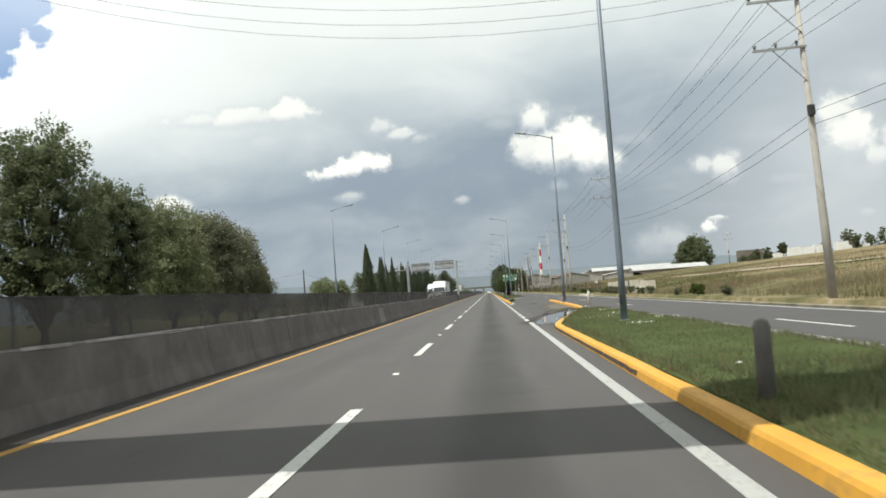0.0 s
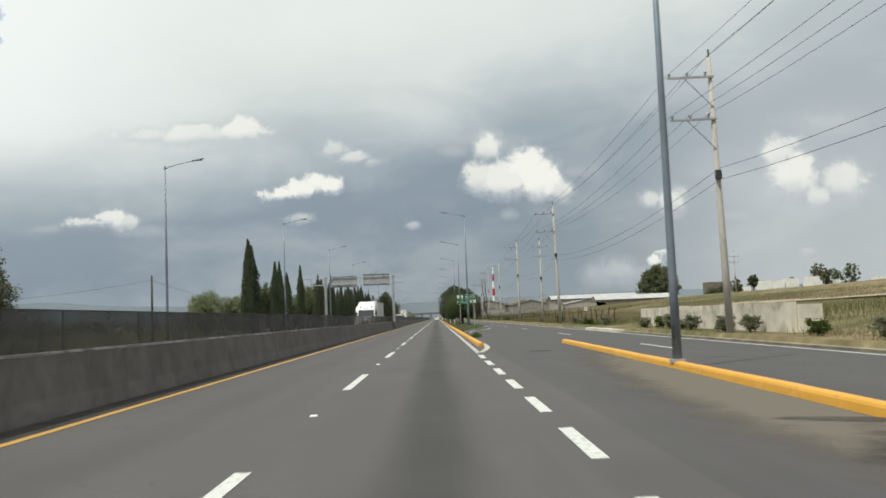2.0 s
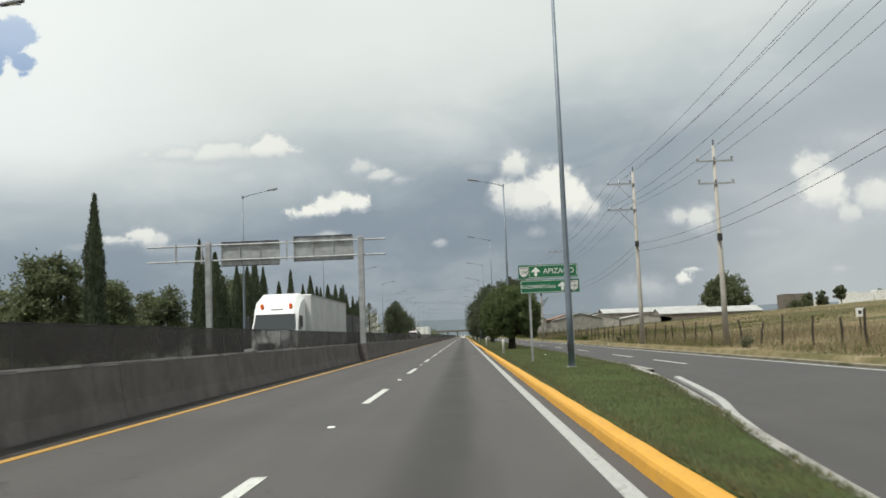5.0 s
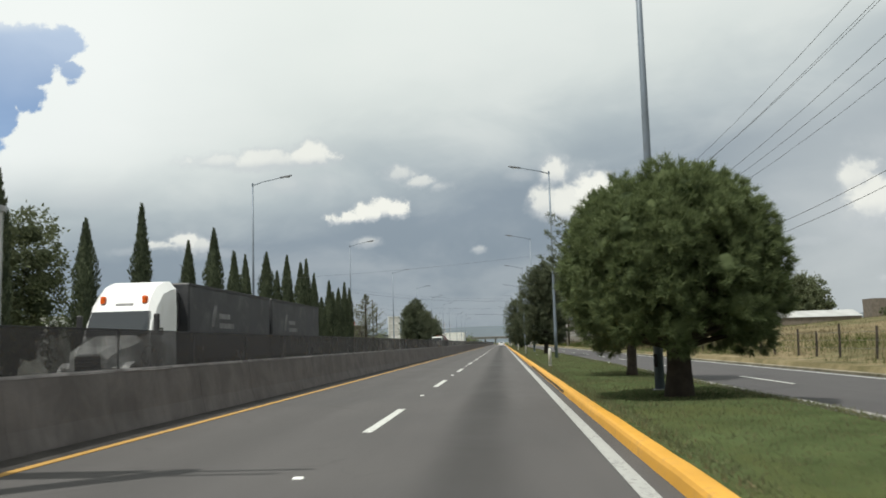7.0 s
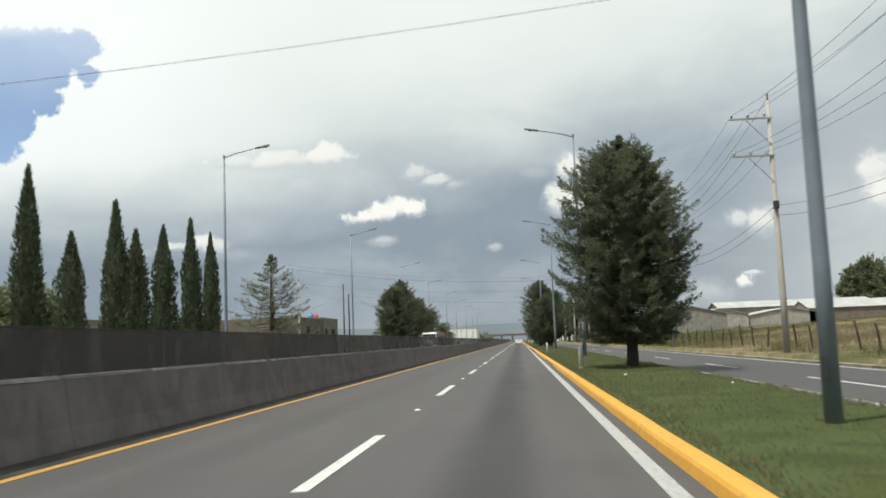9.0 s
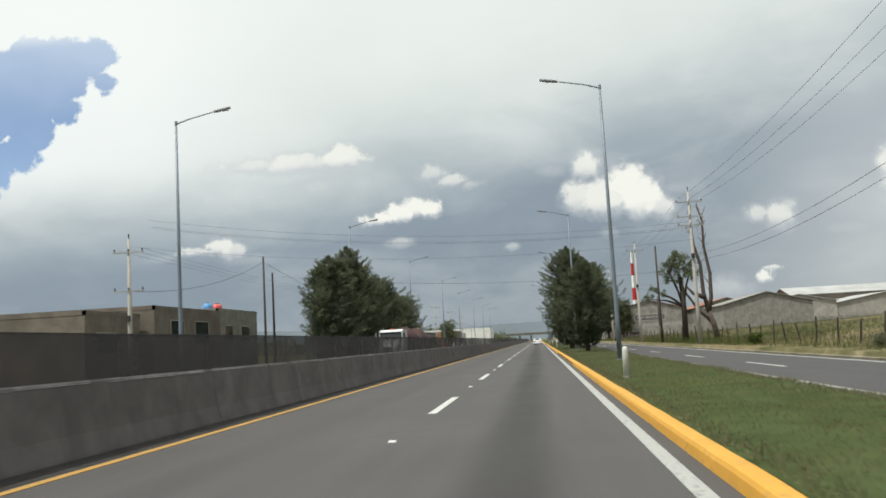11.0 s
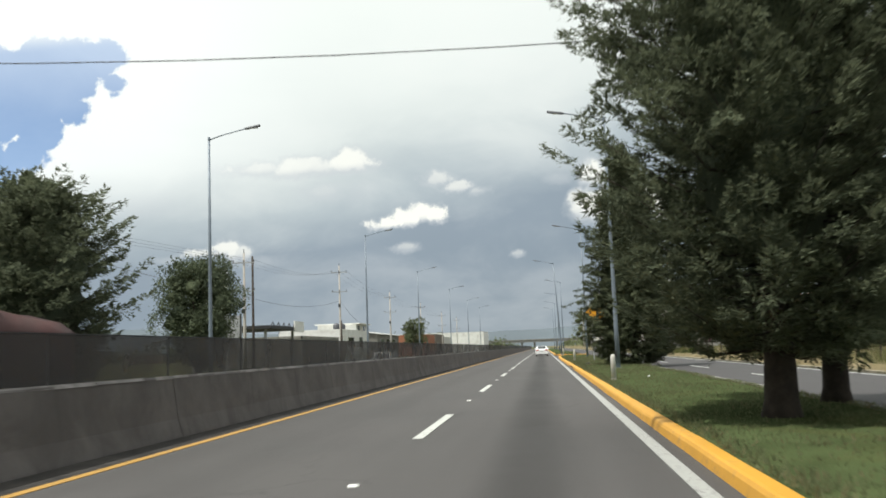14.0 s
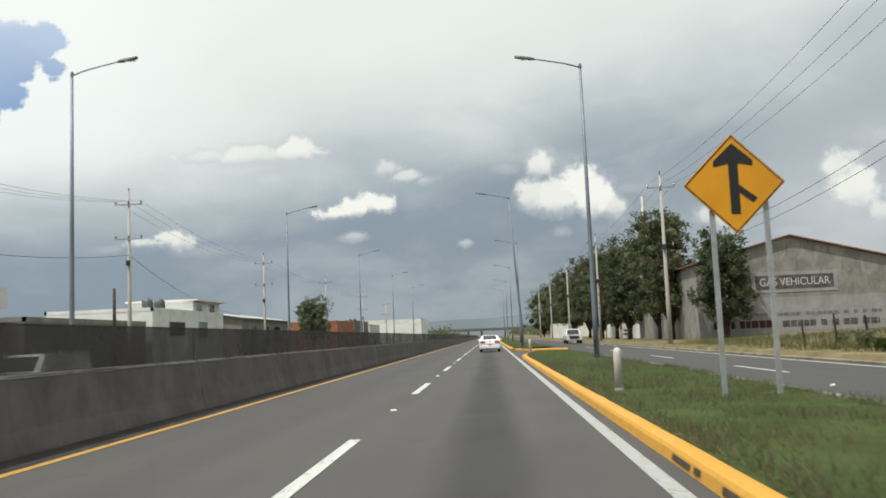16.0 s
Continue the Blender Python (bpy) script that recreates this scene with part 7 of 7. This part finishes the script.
def build_buildings():
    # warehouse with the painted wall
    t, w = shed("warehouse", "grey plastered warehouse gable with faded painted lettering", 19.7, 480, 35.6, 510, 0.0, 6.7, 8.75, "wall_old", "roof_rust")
    board = part("painted_panel", Geo().box(24.3, 479.97, 4.0, 31.4, 480.0, 5.75), "plaster_pale", w)
    dark = part("lettering_ground", Geo().box(24.6, 479.955, 4.3, 31.1, 479.97, 5.45), "mark_dark", board)
    letters("lettering", "GAS VEHICULAR", 27.85, 479.945, 4.86, 0.92, "far_town", board, 0.86)
    part("painted_band", Geo().box(19.8, 479.98, 0.3, 35.5, 480.0, 3.6), "plaster_pale", w)
    rng = random.Random(3)
    for z, h, x0, x1, mat in ((2.05, 0.26, 24.0, 34.8, "mark_grey"), (1.1, 0.52, 26.6, 34.6, "mark_dark"), (1.1, 0.6, 20.9, 25.9, "tarp_red")):
        x = x0
        while x < x1:
            ln = rng.uniform(0.22, 0.5) if h < 0.5 else rng.uniform(0.3, 0.62)
            part("faded_word", Geo().box(x, 479.965, z, min(x + ln, x1), 479.98, z + h), mat, w, "plain dark bar of faded writing")
            x += ln + (0.07 if rng.random() < 0.8 else 0.4)
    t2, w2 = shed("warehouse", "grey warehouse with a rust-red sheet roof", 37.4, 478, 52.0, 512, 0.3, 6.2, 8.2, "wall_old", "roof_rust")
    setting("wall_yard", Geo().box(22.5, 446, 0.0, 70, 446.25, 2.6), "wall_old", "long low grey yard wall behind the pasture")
    shed("shed", "pale sheet-roofed shed beyond the yard wall", 46, 452, 60, 470, 0.5, 5.6, 7.2, "concrete", "roof_metal")
    shed("shed", "pale sheet-roofed shed beyond the yard wall", 61, 455, 80, 480, 0.5, 5.2, 6.8, "concrete", "roof_metal")
    # halls on the rise, far off
    shed("farm_hall", "long white sheet-roofed farm hall on the rise", 76, 455, 114, 470, 2.0, 6.4, 8.5, "adobe", "roof_metal", "x")
    shed("farm_hall", "grey open-sided farm hall with a pale roof", 58, 475, 100, 490, 2.0, 7.8, 9.6, "adobe", "roof_metal", "x")
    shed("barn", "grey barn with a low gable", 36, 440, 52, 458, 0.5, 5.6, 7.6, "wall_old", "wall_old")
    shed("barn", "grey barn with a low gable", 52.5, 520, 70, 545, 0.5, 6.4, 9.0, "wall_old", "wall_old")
    for i, (x, y, h) in enumerate(((236, 600, 14.5), (252, 610, 15.0), (275, 590, 15.5), (205, 640, 13.5), (300, 610, 16.5))):
        flat_house("small white far house on the rise", x, y, x + 9, y + 8, h, "white_paint", z0=4.0)
    t = utility_pole(pose(64, 230, rise(64, 230) - 0.1), 8.6, ((0.0, 1), (1.2, 1)), "power poles on the pasture", crossed=True)
    # houses beyond the opposite carriageway
    left = flat_house("bare block workshop with a brown street wall", -40, 338, -26.5, 352, 5.2, "adobe", ((341, 343.5, 3.0, 4.4, "x"), (346, 349, 2.6, 4.4, "x")))
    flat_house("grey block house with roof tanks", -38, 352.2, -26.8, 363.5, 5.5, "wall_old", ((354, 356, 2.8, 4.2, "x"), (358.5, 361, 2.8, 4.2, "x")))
    flat_house("bare block house, low and brown", -40, 329.5, -27.5, 337.6, 4.6, "adobe", ((331, 334, 2.0, 3.4, "x"),))
    flat_house("low pink-washed house behind the cypresses", -32, 243, -23, 256, 3.1, "pink_wash", ((246, 248, 1.0, 2.2, "x"), (251, 253, 1.0, 2.2, "x")))
    flat_house("low white house behind the cypresses", -34, 222, -24, 234, 3.4, "white_paint", ((225, 227, 1.0, 2.2, "x"),))
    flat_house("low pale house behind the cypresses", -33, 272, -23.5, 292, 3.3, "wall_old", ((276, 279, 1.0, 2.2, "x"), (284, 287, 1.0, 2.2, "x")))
    for x, y, mat, lab in ((-29.5, 356.8, "blue_plastic", "pale blue plastic water tank on a roof"), (-29.3, 358.8, "pink_plastic", "red plastic water tank on a roof")):
        tk = thing("water_tank", lab, "water tank", pose(x, y, 5.5))
        part("tank", Geo().tube([(0, 0, 0), (0, 0, 0.85), (0, 0, 1.0), (0, 0, 1.08)], [0.5, 0.5, 0.36, 0.15], 14), mat, tk, smooth=True)
        part("lid", Geo().disc((0, 0, 1.1), (0, 0, 1), 0.18, 0.06), "steel_dark", tk)
    white = flat_house("white two-level house with a parapet", -36, 478, -26.6, 498, 4.7, "white_paint", ((482, 486, 2.6, 3.8, "x"), (490, 492.5, 2.4, 3.9, "x")))
    part("upper_room", Geo().box(-33, 489, 4.7, -26.8, 497.5, 6.0), "white_paint", white)
    part("eave", Geo().box(-33.4, 488.6, 6.0, -26.2, 498, 6.15), "white_paint", white)
    for a in (490, 494):
        part("upper_window", Geo().box(-26.81, a, 4.9, -26.76, a + 1.6, 5.8), "glass", white)
    for x, y in ((-28, 480.5), (-27.5, 482)):
        tk = thing("water_tank", "dark roof water tank", "water tank", pose(x, y, 5.0))
        part("tank", Geo().tube([(0, 0, -0.3), (0, 0, 0.7), (0, 0, 0.95)], [0.5, 0.5, 0.2], 12), "lamp_head", tk, smooth=True)
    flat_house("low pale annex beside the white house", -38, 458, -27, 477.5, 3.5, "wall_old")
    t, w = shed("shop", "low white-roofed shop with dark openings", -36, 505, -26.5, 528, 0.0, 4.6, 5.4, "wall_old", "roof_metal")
    for a in (508, 514, 520):
        window_in(w, a, a + 3.5, 1.0, 3.8, -26.5, "x")
    flat_house("small red brick house", -40, 572, -27, 592, 5.2, "brick", ((575, 578, 2.0, 3.6, "x"),))
    flat_house("plain grey block house beside the road", -42, 594, -27, 615, 5.6, "adobe", ((598, 602, 2.0, 3.6, "x"),))
    flat_house("long pale far warehouse", -60, 690, -20, 720, 7.6, "white_paint")
    flat_house("pale far house beside the road", -52, 625, -28, 645, 5.2, "far_town")
    # painted garden walls under the roadside trees
    for i, (y0, y1, h, mat) in enumerate(((484.6, 487.4, 2.0, "white_paint"), (492, 497.5, 1.9, "far_town"), (501.5, 508, 2.1, "white_paint"), (512.5, 520, 2.2, "white_paint"), (523, 529, 2.3, "far_town"), (533, 545, 2.4, "white_paint"), (549, 556, 2.6, "white_paint"))):
        gw = thing("garden_wall", "low white painted garden wall under roadside trees", "wall", group="garden walls beside the service road")
        part("wall_body", Geo().box(20.5, y0, 0.0, 20.68, y1, h), mat, gw)
        part("coping", Geo().box(20.46, y0 - 0.03, h, 20.72, y1 + 0.03, h + 0.07), "wall_old", gw)
        if i % 2 == 0:
            for k in range(2):
                part("painted_bar", Geo().box(20.49, y0 + 0.5, 0.7 + 0.5 * k, 20.498, y1 - 0.6 - 0.5 * k, 0.98 + 0.5 * k), "tarp_red", gw, "faded red bar of lettering")
    flat_house("small white house with a flat roof slab", 16.6, 596, 24.0, 618, 3.1, "white_paint", ((600, 602, 1.2, 2.2, "x"),))
    # canopy of the filling station
    c = thing("canopy", "flat open canopy on posts with a white fascia", "building")
    part("roof", Geo().box(-34, 441, 4.3, -25.6, 453, 4.65), "steel_dark", c)
    part("fascia", Geo().box(-25.6, 449.5, 4.1, -25.45, 453.2, 5.3), "white_paint", c)
    for x in (-33, -26.5):
        for y in (442, 452):
            part("post", Geo().box(x - 0.12, y - 0.12, 0.0, x + 0.12, y + 0.12, 4.3), "galv", c)
    for i in range(6):
        part("truss_bar", Geo().tube([(-25.7, 441 + i * 2.0, 4.3), (-25.7, 442 + i * 2.0, 5.0), (-25.7, 443 + i * 2.0, 4.3)], 0.05, 5), "steel_dark", c)
    # bare billboard frame
    b = thing("billboard", "tall white billboard frame with blank pale panels", "billboard", pose(0, 435, 0))
    for x in (-31.4, -28.1):
        part("upright", Geo().box(x - 0.12, -0.12, 0, x + 0.12, 0.12, 10.1), "white_paint", b)
    for z in (9.9, 7.9, 5.8, 3.9):
        part("rail", Geo().box(-31.3, -0.09, z - 0.09, -28.2, 0.09, z + 0.09), "white_paint", b)
    for z0, z1 in ((7.99, 9.81), (5.89, 7.81), (3.99, 5.71)):
        part("panel", Geo().box(-31.25, 0.03, z0, -28.25, 0.06, z1), "far_town", b, "blank pale panel")
    s = thing("notice_board", "grey metal board on two legs seen from behind", "sign", pose(-26.3, 431.5, 0))
    part("board", Geo().box(-0.9, -0.03, 2.6, 0.9, 0.03, 5.3), "galv", s)
    for x in (-0.8, 0.8):
        part("leg", Geo().box(x - 0.05, -0.1, 0, x + 0.05, -0.03, 5.4), "steel_dark", s)
    # poles beyond the opposite carriageway
    grp = "power poles beyond the opposite carriageway"
    for y, h in ((330, 9.5), (430, 10.9), (468.4, 13.2), (508, 12.0), (548, 12.0), (590, 11.5), (632, 11.5)):
        utility_pole(pose(-24.6, y, 0.0), h, ((0.0, 1), (2.6, 1)), grp, crossed=True)
    utility_pole(pose(-23.9, 430.3, 0.0), 10.6, (), grp, wood=True)
    for x, y, h in ((-25.4, 361.9, 11.3), (-24.7, 362.6, 9.7), (-23, 462, 5.6), (-27.5, 140, 7.0)):
        utility_pole(pose(x, y, 0.0), h, (), grp, wood=True)
    wire([(-62, 128, 5.2), (-27.5, 140, 6.5), (-19, 190, 4.2)], 1.2, 0.014)
    for dx in (-0.97, 0.0, 0.97):
        wire([(-24.6 + dx, y, h - 0.65) for y, h in ((330, 9.5), (430, 10.9), (468.4, 13.2), (508, 12.0), (548, 12.0), (590, 11.5))], 0.9)
    wire([(-24.6, 330, 6.0), (-25.4, 361.9, 10.8), (-24.6, 430, 7.0), (-24.6, 468.4, 8.5), (-26.6, 505, 5.0)], 0.9, 0.018)


def build_far():
    # overpass across the highway, far ahead
    t = thing("overpass", "pale concrete road bridge across the highway far ahead", "bridge", pose(0, 1150, 0))
    part("deck", Geo().box(-140, -5, 5.4, 70, 5, 7.0), "overpass", t)
    part("parapet", Geo().box(-140, -5.3, 7.0, 70, -5.0, 8.0), "overpass", t)
    for x in (-110, -70, -34, -16, -4.8, 15, 40):
        part("pier", Geo().box(x - 0.8, -3, 0, x + 0.8, 3, 5.4), "overpass", t)
    # footbridge overhead near the start
    f = thing("footbridge", "plain concrete footbridge across the highway", "bridge", pose(0, 7.25, 0))
    part("deck", Geo().box(-24, -1.25, 5.75, 24, 1.25, 6.1), "concrete", f)
    for s in (-1, 1):
        part("railing", Geo().box(-24, s * 1.25 - 0.04, 6.1, 24, s * 1.25 + 0.04, 6.95), "steel_dark", f)
    for x in (-18.5, 16.5):
        part("pier", Geo().box(x - 0.4, -0.5, -0.1, x + 0.4, 0.5, 5.75), "concrete", f)
    # blue hills on the skyline, distance haze put into their base colour
    g = Geo()
    n = 160
    pts = []
    for i in range(n + 1):
        a = math.pi * (-0.5 + i / n)
        r = 4200
        h = 48 + 55 * (0.5 + 0.5 * noise.noise((i * 0.06, 0.3, 0))) + 18 * noise.noise((i * 0.31, 4, 0)) + 70 * math.exp(-((i - 52) / 16) ** 2)
        pts.append((r * math.sin(a), r * math.cos(a), max(h, 12)))
    g.add([(x, y, -20) for x, y, h in pts] + [(x * 1.06, y * 1.06, h) for x, y, h in pts], [(i, i + 1, n + 2 + i, n + 1 + i) for i in range(n)])
    tagged(new("far_hills", g.mesh("far_hills", M["hill"], True)), "blue hills along the skyline, haze put into their colour", "hills", kind="structure")
    # far woods and town
    rng = np.random.default_rng(6)
    n = 36000
    y = rng.uniform(760, 1500, n)
    x = np.where(rng.uniform(0, 1, n) < 0.5, rng.uniform(-420, -26, n), rng.uniform(24, 300, n))
    k = np.sin(x * 0.05 + 2) * np.sin(y * 0.013) + rng.normal(0, 0.25, n)
    keep = k > 0.1
    x, y, k = x[keep], y[keep], k[keep]
    z = 0.2 + rng.uniform(0, 1, len(x)) ** 0.7 * (4 + 7 * np.clip(k, 0, 1))
    v, f = leaf_blades(np.stack([x, y, z], 1), rng.normal(0, 1, (len(x), 3)) + (0, 0, 0.5), rng.uniform(1.5, 3.6, len(x)), rng.uniform(0.7, 1.6, len(x)), rng)
    tagged(new("far_woods", quick_mesh("far_woods", v, f, M["dark_leaf"])), "far dark treetops behind the overpass", "trees", kind="stuff")
    n = 16000
    x, y = rng.uniform(-260, -60, n), rng.uniform(60, 900, n)
    k = np.sin(x * 0.06 + 1) * np.sin(y * 0.03) + rng.normal(0, 0.2, n)
    keep = k > 0.25
    x, y, k = x[keep], y[keep], k[keep]
    v, f = leaf_blades(np.stack([x, y, 0.2 + rng.uniform(0, 1, len(x)) * (1.5 + 3.5 * np.clip(k, 0, 1))], 1), rng.normal(0, 1, (len(x), 3)), rng.uniform(0.8, 1.8, len(x)), rng.uniform(0.4, 0.9, len(x)), rng)
    tagged(new("field_trees", quick_mesh("field_trees", v, f, M["dark_leaf"])), "scattered low trees in the flat fields", "trees", kind="stuff")
    rngp = random.Random(12)
    for i in range(26):
        x, y = rngp.choice((rngp.uniform(-220, -45), rngp.uniform(-420, -120))), rngp.uniform(640, 1250)
        flat_house("small far town house", x, y, x + rngp.uniform(8, 16), y + 10, rngp.uniform(3.2, 6.5), rngp.choice(("far_town", "white_paint", "adobe")))
    # the round tree on the rise and its lesser neighbours
    clump_tree(pose(132, 560, rise(132, 560)), 140, round_blobs(140, 20.5, 14.0, 1.0, 34), 18000, "wide dark round tree on the rise", "dark_leaf", 1.0, 0.35, 0.8, "trees on the rise")
    for i, (x, y, top, r) in enumerate(((182, 546, 17.6, 3.2), (171, 541, 15.2, 3.4), (164, 540, 14.2, 3.0), (245, 606, 25.0, 5.6), (252, 610, 22.0, 5.0), (312, 703, 29.0, 8.0), (298, 696, 24.5, 6.5), (226, 600, 17.0, 3.0), (150, 520, 10.5, 3.2), (158, 528, 11.5, 3.0))):
        h = top - rise(x, y)
        clump_tree(pose(x, y, rise(x, y)), 150 + i, round_blobs(150 + i, h, r, max(0.8, h - 2.1 * r), 12), 2200, "small dark far tree on the rise", "olive" if i in (3, 7) else "dark_leaf", 0.7, 0.3, 0.3, "trees on the rise")
    flat_house("brown block farmhouse on the rise", 161, 562, 175, 572, 15.2, "adobe", z0=3.0)
    for x, y, h in ((196, 575, 15.4), (206, 580, 15.0), (214, 578, 16.0), (232, 590, 17.0)):
        flat_house("small white far house on the rise", x, y, x + 7, y + 7, h, "white_paint", z0=6.0)
    # red and white lattice mast
    m = thing("lattice_mast", "thin red and white lattice mast far off", "mast", pose(39, 610, 0))
    for i in range(7):
        part("mast_section", Geo().tube([(0, 0, i * 4.6), (0, 0, i * 4.6 + 4.6)], [1.1 - i * 0.1, 1.0 - i * 0.1], 4), "red_lens" if i % 2 else "white_paint", m)


def build_dead_tree():
    """The lopped tree: a forked trunk with bare upright limbs."""
    t = thing("lopped_tree", "lopped tree with two bare upright limbs and a few shoots", "tree", pose(20.75, 368, 0.3) @ Matrix.Diagonal((1.0, 1.0, 1.22, 1)))
    g = Geo()
    g.tube([(0, 0, -0.2), (-0.35, 0, 1.2), (-0.75, 0, 2.4)], [0.32, 0.28, 0.26], 10)
    limbs = [[(-0.75, 0, 2.3), (-1.15, 0.1, 4.0), (-1.25, 0, 6.4), (-1.75, 0.1, 8.2), (-1.9, 0, 10.4), (-1.75, 0, 11.6)], [(-0.75, 0, 2.4), (-0.45, -0.1, 3.6), (-0.35, 0, 5.6), (-0.75, 0, 8.0), (-0.7, 0, 10.2), (-1.15, 0, 11.7)],
             [(-0.4, 0, 1.4), (-1.8, 0.1, 2.6), (-3.0, 0.2, 4.2), (-3.4, 0.1, 5.2)], [(-1.0, 0, 3.6), (-2.2, 0, 4.0), (-2.9, 0, 4.7)]]
    for p in limbs:
        g.tube(p, [0.24 - 0.17 * i / (len(p) - 1) if p[0][2] > 2 else 0.18 - 0.12 * i / (len(p) - 1) for i in range(len(p))], 8)
    rng = random.Random(4)
    for i in range(26):
        p = limbs[i % 2]
        k = rng.randint(1, len(p) - 2)
        a = Vector(p[k]).lerp(Vector(p[k + 1]), rng.random())
        d = Vector((rng.uniform(-1, 1), rng.uniform(-1, 1), rng.uniform(0.1, 0.9))) * rng.uniform(0.35, 0.9)
        g.tube([a, a + d * 0.5 + Vector((0, 0, 0.05)), a + d + Vector((0, 0, 0.2))], [0.05, 0.035, 0.02], 5)
    part("trunk", g, "bark_grey", t, smooth=True)
    rngn = np.random.default_rng(3)
    n = 160
    pts = np.array([(-1.3, 0, 5.8), (-0.9, 0, 7.6), (-2.3, 0, 9.6), (-1.2, 0, 9.8), (-3.2, 0.1, 5.0)])
    c = pts[rngn.integers(0, 5, n)] + rngn.normal(0, 0.32, (n, 3))
    part("leaves", crown_mesh("leaves", "olive", c, rngn.normal(0, 1, (n, 3)), 0.18, 0.05, rngn), "", t)


build_buildings()
build_far()
build_dead_tree()
